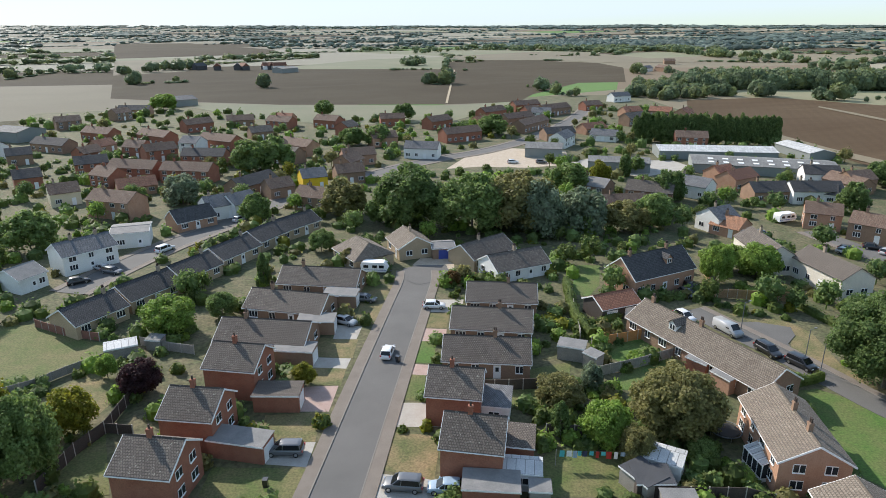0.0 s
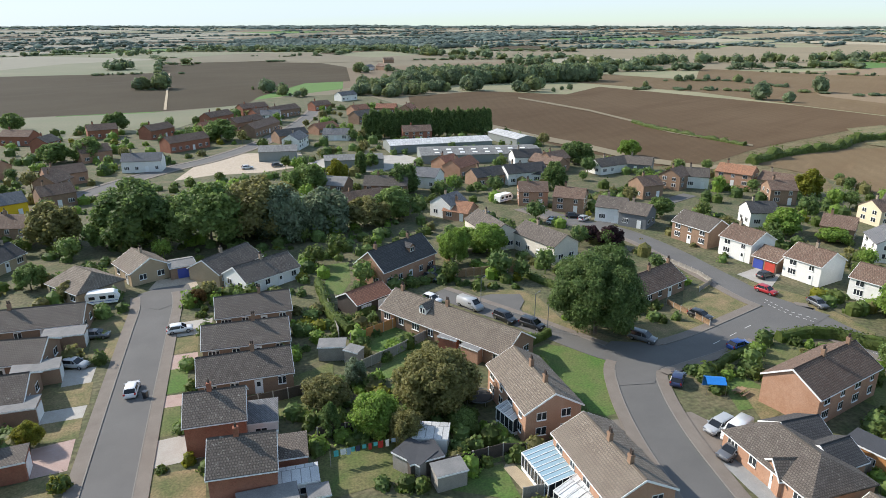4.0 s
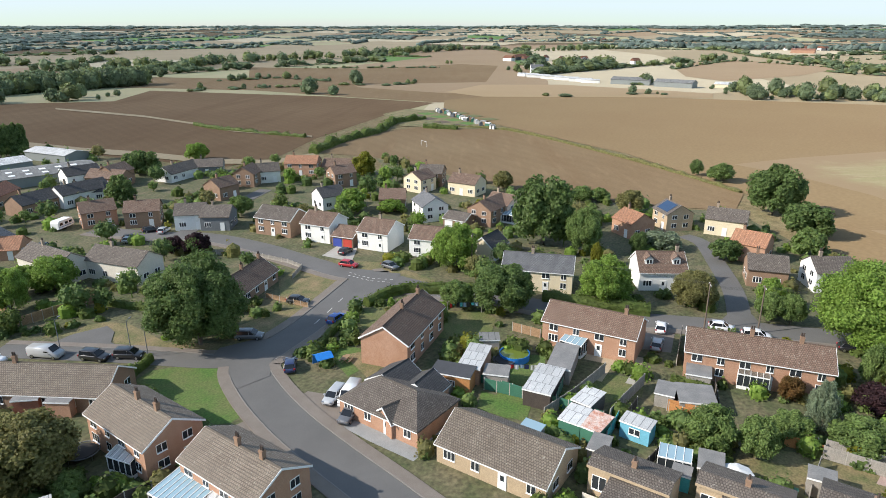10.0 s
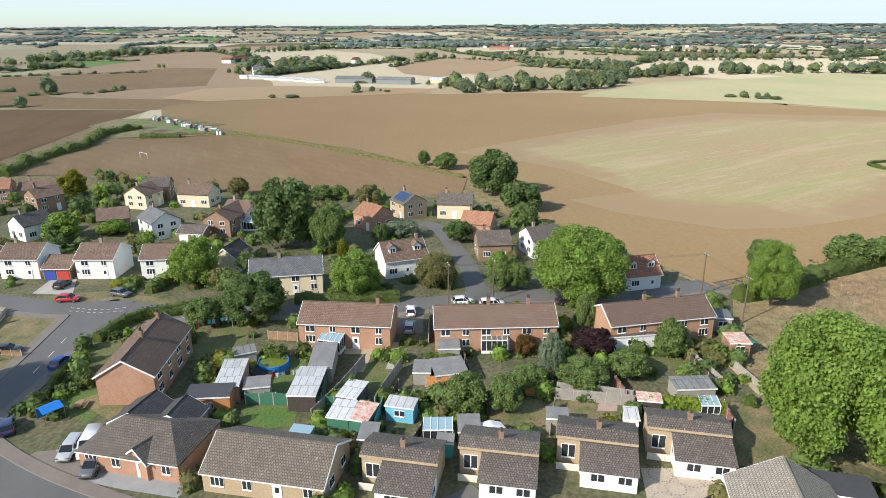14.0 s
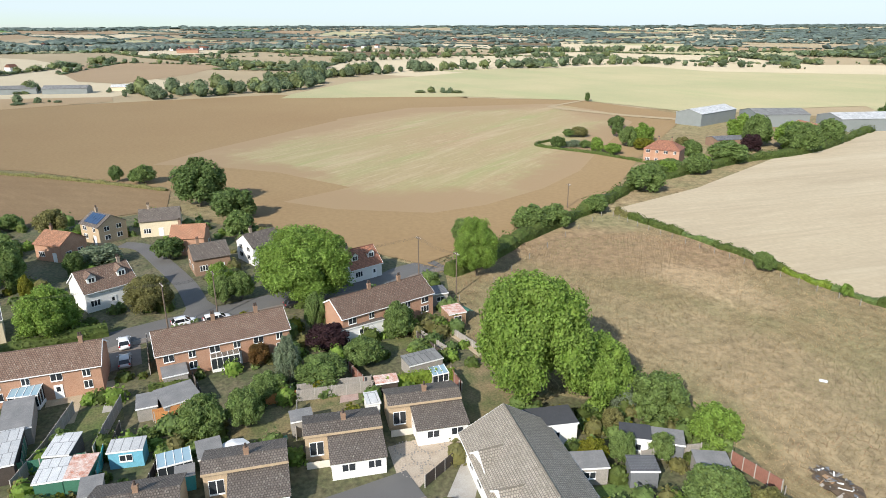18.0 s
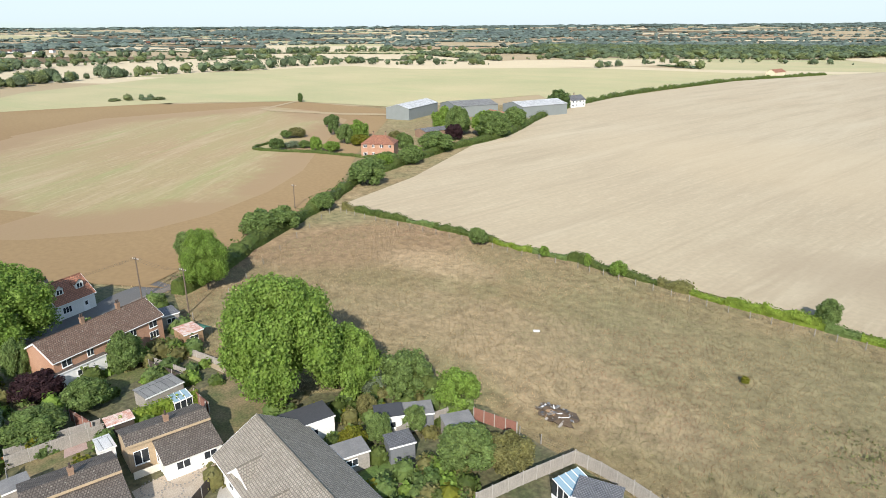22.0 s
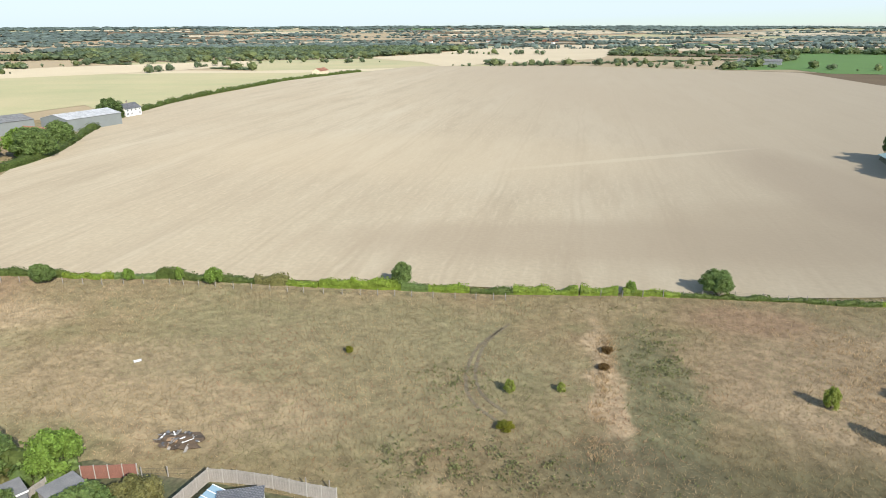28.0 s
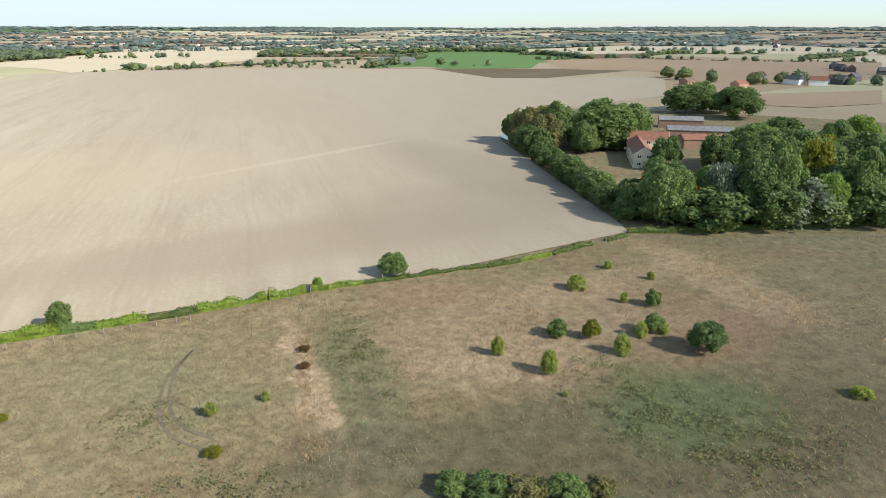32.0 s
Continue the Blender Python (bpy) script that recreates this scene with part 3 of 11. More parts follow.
class Geo:
    """Vertices, faces and slope measures gathered for one mesh."""

    def __init__(self):
        self.v, self.f, self.uv = [], [], {}

    def face(self, *pts, uv=None):
        k = len(self.v)
        self.v += [tuple(p) for p in pts]
        self.f.append(tuple(range(k, k + len(pts))))
        if uv:
            self.uv[len(self.f) - 1] = uv
        return self

    def box(self, x0, x1, y0, y1, z0, z1):
        k = len(self.v)
        self.v += [(x, y, z) for z in (z0, z1) for y in (y0, y1) for x in (x0, x1)]
        for q in ((0, 2, 3, 1), (4, 5, 7, 6), (0, 1, 5, 4), (2, 6, 7, 3), (0, 4, 6, 2), (1, 3, 7, 5)):
            self.f.append(tuple(k + i for i in q))
        return self

    def prism(self, outline, x0, x1, axis=0):
        """An outline of (a, z) drawn out along x (axis 0) or y (axis 1)."""
        n, k = len(outline), len(self.v)
        for x in (x0, x1):
            self.v += [(x, a, z) if axis == 0 else (a, x, z) for a, z in outline]
        self.f += [tuple(k + i for i in range(n))[::-1 if axis == 0 else 1], tuple(k + n + i for i in range(n))[::1 if axis == 0 else -1]]
        for i in range(n):
            j = (i + 1) % n
            q = (k + i, k + j, k + n + j, k + n + i)
            self.f.append(q if axis == 0 else q[::-1])
        return self

    def tube(self, x, y, z0, z1, r0, r1=None, n=8):
        r1 = r0 if r1 is None else r1
        k = len(self.v)
        for z, r in ((z0, r0), (z1, r1)):
            self.v += [(x + r * math.cos(6.2832 * i / n), y + r * math.sin(6.2832 * i / n), z) for i in range(n)]
        self.f += [(k + i, k + (i + 1) % n, k + n + (i + 1) % n, k + n + i) for i in range(n)]
        self.f += [tuple(k + i for i in range(n))[::-1], tuple(k + n + i for i in range(n))]
        return self

    def rod(self, a, b, r, n=6):
        a, b = Vector(a), Vector(b)
        u = (b - a).normalized()
        s = u.orthogonal().normalized()
        w = u.cross(s)
        k = len(self.v)
        for p in (a, b):
            self.v += [tuple(p + r * (math.cos(6.2832 * i / n) * s + math.sin(6.2832 * i / n) * w)) for i in range(n)]
        self.f += [(k + i, k + (i + 1) % n, k + n + (i + 1) % n, k + n + i) for i in range(n)]
        self.f += [tuple(k + i for i in range(n))[::-1], tuple(k + n + i for i in range(n))]
        return self

    def mesh(self, name, material, smooth=False):
        me = bpy.data.meshes.new(name)
        me.from_pydata(self.v, [], self.f)
        me.materials.append(MATS[material])
        if self.uv:
            lay = me.uv_layers.new(name="UVMap")
            for p in me.polygons:
                u = self.uv.get(p.index)
                if u:
                    for i, li in enumerate(p.loop_indices):
                        lay.data[li].uv = u[i]
        if smooth:
            me.polygons.foreach_set("use_smooth", [True] * len(me.polygons))
        me.update()
        return me


def part(name, geo, material, parent=None, label="", at=None, smooth=False):
    me = geo if isinstance(geo, bpy.types.Mesh) else geo.mesh(name, material, smooth)
    ob = new(name, me)
    if parent:
        ob.parent = parent
    if at is not None:
        ob.matrix_basis = at
    return tagged(ob, label)


def thing(name, x, y, ang, label, category, group="", z=0.0):
    ob = new(name)
    ob.empty_display_size = 0.3
    ob.matrix_basis = pose(x, y, z, 0, 0, ang)
    return tagged(ob, label, category, group)


SHARED = {}


def shared(key, make):
    if key not in SHARED:
        SHARED[key] = make()
    return SHARED[key]


# ---- ground pieces ----
LEVEL = [0.02]
FOOT, WAYS, LAWNS = [], [], []
OUTLINES = {}


def inside_poly(x, y, pts):
    hit, j = False, len(pts) - 1
    for i in range(len(pts)):
        (xi, yi), (xj, yj) = pts[i], pts[j]
        if (yi > y) != (yj > y) and x < (xj - xi) * (y - yi) / (yj - yi) + xi:
            hit = not hit
        j = i
    return hit


def sheet(name, pts, material, label, category, z=None, kind="structure", group=""):
    """A flat piece of ground with an outline of (x, y), a little above what lies under it, with a thin edge."""
    if z is None:
        LEVEL[0] += 0.0006
        z = LEVEL[0]
    bm = bmesh.new()
    vs = [bm.verts.new((x, y, z)) for x, y in pts]
    f = bm.faces.new(vs)
    bmesh.ops.triangulate(bm, faces=[f])
    bmesh.ops.recalc_face_normals(bm, faces=bm.faces)
    if sum(f.normal.z for f in bm.faces) < 0:
        bmesh.ops.reverse_faces(bm, faces=bm.faces)
    me = bpy.data.meshes.new(name)
    bm.to_mesh(me)
    bm.free()
    me.materials.append(MATS[material])
    if category == "field" or name == "village_ground":
        OUTLINES[name] = pts
    else:
        LAWNS.append(pts)
    return tagged(new(name, me), label, category, group, kind)


def smooth_line(pts, step=2.0):
    """A rounded line through the points."""
    pts = [Vector((*p, 0)) for p in pts]
    out = []
    for i in range(len(pts) - 1):
        a, b, c, d = pts[max(i - 1, 0)], pts[i], pts[i + 1], pts[min(i + 2, len(pts) - 1)]
        n = max(1, int((c - b).length / step))
        for k in range(n):
            t = k / n
            out.append(0.5 * (2 * b + (c - a) * t + (2 * a - 5 * b + 4 * c - d) * t * t + (3 * b - a - 3 * c + d) * t ** 3))
    return out + [pts[-1]]


JUNCTIONS = []


def band(name, pts, w0, w1, material, label, category, z0=0.0, z1=0.0, kind="structure", step=1.0, parent=None):
    """A strip between two offsets to the left of a rounded line; z1 over z0 gives it a body."""
    line = smooth_line(pts, step)
    g = Geo()
    rows = []
    for i, p in enumerate(line):
        d = (line[min(i + 1, len(line) - 1)] - line[max(i - 1, 0)]).normalized()
        s = Vector((-d.y, d.x, 0))
        rows.append((p + s * w0, p + s * w1))
    for (a, b), (c, d) in zip(rows, rows[1:]):
        if category in ("kerb", "pavement") and any(inside_poly((a.x + d.x) / 2, (a.y + d.y) / 2, p) for p in JUNCTIONS):
            continue
        up = Vector((0, 0, z1))
        g.face(*( (a + up, c + up, d + up, b + up) if w1 > w0 else (b + up, d + up, c + up, a + up)))
        if z0 < z1:
            lo = Vector((0, 0, z0))
            g.face(a + lo, c + lo, c + up, a + up)
            g.face(d + lo, b + lo, b + up, d + up)
    ob = part(name, g, material, parent)
    if not parent:
        tagged(ob, label, category, "", kind)
    return ob


def road(pts, width, name="road", left=1.6, right=1.6, z=0.06, label="grey worn asphalt estate road"):
    h = width / 2
    z += 0.004 * len(WAYS)
    WAYS.append((smooth_line(pts, 3), h + 1.6))
    band(name, pts, -h, h, "asphalt", label, "road", 0, z)
    if left:
        band("kerb", pts, h, h + 0.14, "kerb", "pale concrete kerb along the road", "kerb", 0, z + 0.1)
        band("pavement", pts, h + 0.14, h + 0.14 + left, "pavement", "brownish grey tarmac footway beside the road", "pavement", 0, z + 0.08)
    if right:
        band("kerb", pts, -h - 0.14, -h, "kerb", "pale concrete kerb along the road", "kerb", 0, z + 0.1)
        band("pavement", pts, -h - 0.14 - right, -h - 0.14, "pavement", "brownish grey tarmac footway beside the road", "pavement", 0, z + 0.08)


# ---- buildings ----


def window_mesh(w, h, cols):
    """A white window with a sill, facing -y: a plain frame with lights to set into it, and a small one in one piece."""
    def frame_geo():
        return Geo().prism([(-0.06, 0), (-0.14, -0.05), (-0.14, 0.0), (-0.05, 0.03), (-0.05, h), (0.02, h), (0.02, -0.05)][::-1], -w / 2, w / 2).mesh("window_frame", "upvc")

    def light_geo():
        u = w / cols
        return Geo().box(0.07, u - 0.035, -0.058, -0.03, 0.1, h - 0.08).mesh("pane", "pane")

    def both_geo():
        g = Geo()
        xs = [-w / 2]
        for i in range(cols):
            xs += [-w / 2 + w * i / cols + 0.07, -w / 2 + w * (i + 1) / cols - 0.05]
        xs += [w / 2]
        zs = [0, 0.08, h - 0.08, h]
        g.v = [(x, y, z) for y in (-0.05, 0.02) for z in zs for x in xs]
        n, mi = len(xs), []
        for j in range(3):
            for i in range(n - 1):
                k = j * n + i
                g.f.append((k, k + 1, k + n + 1, k + n))
                mi.append(1 if j == 1 and i % 2 == 1 else 0)
        e = 4 * n
        ring = list(range(n)) + [n - 1 + n * j for j in (1, 2, 3)] + [3 * n + i for i in range(n - 2, -1, -1)] + [n * j for j in (2, 1)]
        for p, q in zip(ring, ring[1:] + ring[:1]):
            g.f.append((q, p, p + e, q + e))
            mi.append(0)
        me = g.mesh("window", "upvc")
        me.materials.append(MATS["pane"])
        me.polygons.foreach_set("material_index", mi)
        return me
    key = (round(w, 2), round(h, 2), cols)
    return shared(("wf", key), frame_geo), shared(("wp", key), light_geo), shared(("wb", key), both_geo)


def add_window(parent, x, y, z, turn, w=1.5, h=1.15, cols=2, detail=True):
    fm, pm, bm = window_mesh(w, h, cols)
    ob = part("window", fm if detail else bm, "", parent, at=pose(x, y, z, 0, 0, turn))
    if detail:
        for i in range(cols):
            part("pane", pm, "", ob, at=pose(-w / 2 + w * i / cols, 0, 0))
    return ob


def add_door(parent, x, y, turn, material="upvc", w=0.95, h=2.05, z=0.0, name="door", fine=True):
    def geo():
        g = Geo().box(-w / 2, w / 2, -0.05, 0.02, 0, h)
        g.box(-w / 2 - 0.07, -w / 2, -0.07, 0.02, 0, h + 0.07).box(w / 2, w / 2 + 0.07, -0.07, 0.02, 0, h + 0.07).box(-w / 2, w / 2, -0.07, 0.02, h, h + 0.07)
        return g.mesh(name, material)
    ob = part(name, shared(("door", material, w, h, name), geo), "", parent, at=pose(x, y, z, 0, 0, turn))
    if name == "door" and fine:
        part("door_glass", shared(("dg", w), lambda: Geo().box(-w / 4, w / 4, -0.065, -0.045, h * 0.55, h * 0.88).mesh("door_glass", "pane")), "", ob)
        part("door_handle", shared(("dh", w), lambda: Geo().box(w / 2 - 0.14, w / 2 - 0.06, -0.1, -0.05, 1.0, 1.05).mesh("door_handle", "chrome")), "", ob)
    return ob


def slope(g, x0, x1, ya, za, yb, zb, th=0.13):
    """One roof slope from the eaves (ya, za) up to the ridge (yb, zb), with thickness and its measures."""
    ln = math.hypot(yb - ya, zb - za)
    top = [(x0, ya, za + th), (x1, ya, za + th), (x1, yb, zb + th), (x0, yb, zb + th)]
    uv = [(0, 0), (x1 - x0, 0), (x1 - x0, ln), (0, ln)]
    if ya > yb:
        top, uv = top[::-1], uv[::-1]
    g.face(*top, uv=uv)
    low = [(p[0], p[1], p[2] - th) for p in top]
    g.face(*low[::-1], uv=uv[::-1])
    for i in range(4):
        j = (i + 1) % 4
        g.face(low[i], low[j], top[j], top[i], uv=[(0, 0), (0.1, 0), (0.1, 0.1), (0, 0.1)])


def chimney(parent, x, y, z, h=1.1, wall="brick_red", pots=2):
    c = part("chimney", shared(("ch", h, wall), lambda: Geo().box(-0.27, 0.27, -0.24, 0.24, -1.0, h - 0.25).box(-0.32, 0.32, -0.29, 0.29, h - 0.25, h - 0.12).box(-0.29, 0.29, -0.26, 0.26, h - 0.12, h).mesh("chimney", wall)), "", parent, at=pose(x, y, z))
    for i in range(pots):
        part("chimney_pot", shared("pot", lambda: Geo().tube(0, 0, 0, 0.45, 0.13, 0.1).tube(0, 0, 0.45, 0.5, 0.13, 0.13).mesh("chimney_pot", "pot")), "", c, at=pose((i - (pots - 1) / 2) * 0.28, 0, h))


def house(x, y, ang, L, W, he, hr, wall="brick_red", roof="tile_grey", label="", chim=(0.3,), front=-1, door="upvc", gable_windows=False, detail=True, hip=0.0, over=0.3,
          name="house", windows=True, shift=0.0, group="", base=None, trim="upvc", pots=2):
    """A pitched-roof building: ridge along its own x. front: the side (-1 or 1) with the door; hip: metres by which the ridge is cut back; shift: the ridge's offset across."""
    FOOT.append((x, y, ang, L, W))
    ob = thing(name, x, y, ang, label or "house", "house" if name == "house" else name.replace("_", " "), group)
    hx, hy, t = L / 2 - over * 0.6, W / 2, 0.13
    out = [(-hy, -0.3), (hy, -0.3), (hy, he)] + ([(shift, hr)] if hip == 0 else []) + [(-hy, he)]
    part("wall", Geo().prism(out, -hx, hx), wall, ob)
    if base:
        part("lower_wall", Geo().box(-hx - 0.01, hx + 0.01, -hy - 0.02, hy + 0.02, -0.3, he * 0.5), base, ob)
    g = Geo()
    dl = over * (hr - he) / max(hy, 0.1)
    if hip == 0:
        slope(g, -L / 2, L / 2, -hy - over, he - dl, shift, hr)
        slope(g, -L / 2, L / 2, hy + over, he - dl, shift, hr)
    else:
        e, xx, yy, zz = hip, L / 2, hy + over, he - dl
        lx = xx - e
        ln = math.hypot(yy, hr - zz)
        g.face((-xx, -yy, zz + t), (xx, -yy, zz + t), (lx, 0, hr + t), (-lx, 0, hr + t), uv=[(0, 0), (L, 0), (L - e, ln), (e, ln)])
        g.face((xx, yy, zz + t), (-xx, yy, zz + t), (-lx, 0, hr + t), (lx, 0, hr + t), uv=[(0, 0), (L, 0), (L - e, ln), (e, ln)])
        g.face((xx, -yy, zz + t), (xx, yy, zz + t), (lx, 0, hr + t), uv=[(0, 0), (2 * yy, 0), (yy, ln)])
        g.face((-xx, yy, zz + t), (-xx, -yy, zz + t), (-lx, 0, hr + t), uv=[(0, 0), (2 * yy, 0), (yy, ln)])
        g.box(-xx, xx, -yy, yy, zz - 0.05, zz + t - 0.003)
    rf = part("roof", g, roof, ob)
    if detail:
        lx = L / 2 - hip
        part("ridge_tiles", Geo().prism([(shift - 0.14, hr + t - 0.07), (shift + 0.14, hr + t - 0.07), (shift, hr + t + 0.09)], -lx, lx), roof, rf)
        for s in (-1, 1):
            part("gutter", Geo().box(-L / 2, L / 2, s * (hy + over) - 0.06, s * (hy + over) + 0.06, he - dl - 0.06, he - dl + 0.06), trim, rf)
            if hip == 0:
                for q in (-1, 1):
                    a, b = (q * (hy + over), he - dl), (shift, hr)
                    part("bargeboard", Geo().prism([(a[0], a[1] - 0.14), (b[0], b[1] - 0.14), (b[0], b[1] + t - 0.02), (a[0], a[1] + t - 0.02)][::q], s * L / 2 - 0.03 + s * 0.035, s * L / 2 + 0.03 + s * 0.035), trim, rf)
    if name == "garage":
        fx, fy = math.sin(radians(ang)), -math.cos(radians(ang))
        s = -1 if -(fx * x + fy * y) > 0 else 1
        for k, q in enumerate((-1, 1)):
            dm = ("door_blue", "door_red")[k] if door == "pair" else door
            if L > 5.4 or k == 0:
                add_door(ob, q * L * 0.23 if L > 5.4 else 0, s * hy, 0 if s < 0 else 180, dm, 2.1, 1.95, name="garage_door")
    for c in chim:
        chimney(ob, (c - 0.5) * (L - 1.2), shift, hr, wall="brick_brown" if wall in ("brick_orange", "brick_brown") else "brick_red" if wall == "brick_red" else "brick_pale", pots=pots)
    if windows:
        two = he > 4
        n = max(1, int(L / 3.1))
        for s in (-1, 1):
            nx, ny = -math.sin(radians(ang)) * s, math.cos(radians(ang)) * s
            if not detail and nx * x + ny * y > 0:
                continue
            for i in range(n):
                px = -hx + (i + 0.5) * 2 * hx / n
                turn = 0 if s < 0 else 180
                w = 1.6 if (i + (s > 0)) % 2 == 0 else 1.1
                is_door = s == front and i == n // 2
                if is_door:
                    add_door(ob, px, s * hy, turn, door, fine=detail)
                    if n == 1:
                        add_window(ob, px + 1.6, s * hy, 0.95, turn, 1.2, 1.15, 2, detail)
                else:
                    add_window(ob, px, s * hy, 0.95 if he > 2.2 else 0.6, turn, w, 1.2 if he > 2.2 else 0.9, 3 if w > 1.4 else 2, detail)
                if two:
                    add_window(ob, px, s * hy, he - 1.45, turn, w * 0.9, 1.1, 2, detail)
    two = he > 4
    if gable_windows:
        for s in (-1, 1):
            turn = 90 if s > 0 else -90
            if not detail and (math.cos(radians(ang)) * x + math.sin(radians(ang)) * y) * s > 0:
                continue
            for q in (-0.22, 0.22):
                add_window(ob, s * hx, q * W, 0.95, turn, 1.4, 1.15, 2, detail)
                if two:
                    add_window(ob, s * hx, q * W, he - 1.35, turn, 1.3, 1.1, 2, detail)
    return ob


def flat_box(name, x, y, ang, L, W, h, wall, roof, label, category, door=None, over=0.12, tilt=0.12, window=False, group=""):
    """A garage, shed or extension with an almost flat roof."""
    FOOT.append((x, y, ang, L, W))
    ob = thing(name, x, y, ang, label, category, group)
    part("wall", Geo().prism([(-W / 2, -0.2), (W / 2, -0.2), (W / 2, h + tilt), (-W / 2, h)], -L / 2, L / 2), wall, ob)
    g = Geo()
    slope(g, -L / 2 - over, L / 2 + over, -W / 2 - over, h - 0.01, W / 2 + over, h + tilt + 0.02, 0.09)
    r = part("roof", g, roof, ob)
    part("fascia", Geo().box(-L / 2 - over - 0.02, L / 2 + over + 0.02, -W / 2 - over - 0.03, -W / 2 - over, h - 0.14, h + 0.06), "upvc", r)
    if door:
        add_door(ob, L / 2, 0, 90, door, min(2.2, W - 0.5), 1.95, name="garage_door")
    if window:
        add_window(ob, 0, -W / 2, 0.9, 0, min(1.4, L * 0.5), min(0.9, h - 1.2), 2)
    return ob


def shed(x, y, ang, L, W, he, hr, wall="timber", roof="felt", label="wooden garden shed with a felted roof", name="garden_shed", category="shed", window=True, group="garden sheds"):
    ob = thing(name, x, y, ang, label, category, group)
    hx, hy = L / 2, W / 2
    part("wall", Geo().prism([(-hy, -0.1), (hy, -0.1), (hy, he), (0, hr), (-hy, he)], -hx, hx), wall, ob)
    g = Geo()
    slope(g, -hx - 0.12, hx + 0.12, -hy - 0.12, he - 0.06, 0, hr, 0.06)
    slope(g, -hx - 0.12, hx + 0.12, hy + 0.12, he - 0.06, 0, hr, 0.06)
    part("roof", g, roof, ob)
    part("door", Geo().box(-0.42, 0.42, -hy - 0.04, -hy, 0.05, min(1.8, he - 0.05)), wall, ob)
    if window and L > 1.9:
        add_window(ob, L * 0.28, -hy, 1.0, 0, 0.6, min(0.6, he - 1.1), 1, False)
    return ob


def conservatory(x, y, ang, L, W, h, hr, label, roof="roof_glass"):
    """A white glazed room: dwarf wall, framed sides and a glazed lean-to or pitched roof, its low side to -y."""
    FOOT.append((x, y, ang, L, W))
    ob = thing("conservatory", x, y, ang, label, "conservatory")
    hx, hy = L / 2, W / 2
    part("dwarf_wall", Geo().box(-hx, hx, -hy, hy, -0.1, 0.5), "upvc", ob)
    part("glazing", Geo().prism([(-hy + 0.04, 0.5), (hy - 0.04, 0.5), (hy - 0.04, hr - 0.05), (-hy + 0.04, h - 0.05)], -hx + 0.04, hx - 0.04), "pane", ob)
    n = max(2, round(L / 0.8))
    for i in range(n + 1):
        px = -hx + L * i / n
        part("mullion", shared(("mu", h), lambda: Geo().box(-0.035, 0.035, -0.035, 0.035, 0.5, h).mesh("mullion", "upvc")), "", ob, at=pose(px, -hy, 0))
    m = max(2, round(W / 0.8))
    for i in range(1, m):
        for s in (-1, 1):
            yy = -hy + W * i / m
            part("mullion", Geo().box(-0.035, 0.035, -0.035, 0.035, 0.5, h + (hr - h) * i / m), "upvc", ob, at=pose(s * hx, yy, 0))
    part("eaves_beam", Geo().box(-hx - 0.08, hx + 0.08, -hy - 0.08, -hy + 0.06, h - 0.08, h + 0.05), "upvc", ob)
    g = Geo()
    slope(g, -hx, hx, -hy - 0.05, h, hy, hr, 0.03)
    rf = part("roof", g, roof, ob)
    ln = math.hypot(W, hr - h)
    for i in range(n + 1):
        px = -hx + L * i / n
        part("glazing_bar", Geo().rod((px, -hy - 0.08, h + 0.06), (px, hy, hr + 0.06), 0.045, 4), "upvc", rf)
    return ob


# ---- plants ----


def lumpy(seed, n_sub=2, amp=0.28, freq=1.7, flat=1.0):
    bm = bmesh.new()
    bmesh.ops.create_icosphere(bm, subdivisions=n_sub, radius=1.0)
    for v in bm.verts:
        d = v.co.normalized()
        k = 1 + amp * noise.noise(d * freq + Vector((seed * 7.3, seed * 3.1, 0))) * 1.6
        v.co = Vector((d.x * k, d.y * k, d.z * k * flat))
    return bm


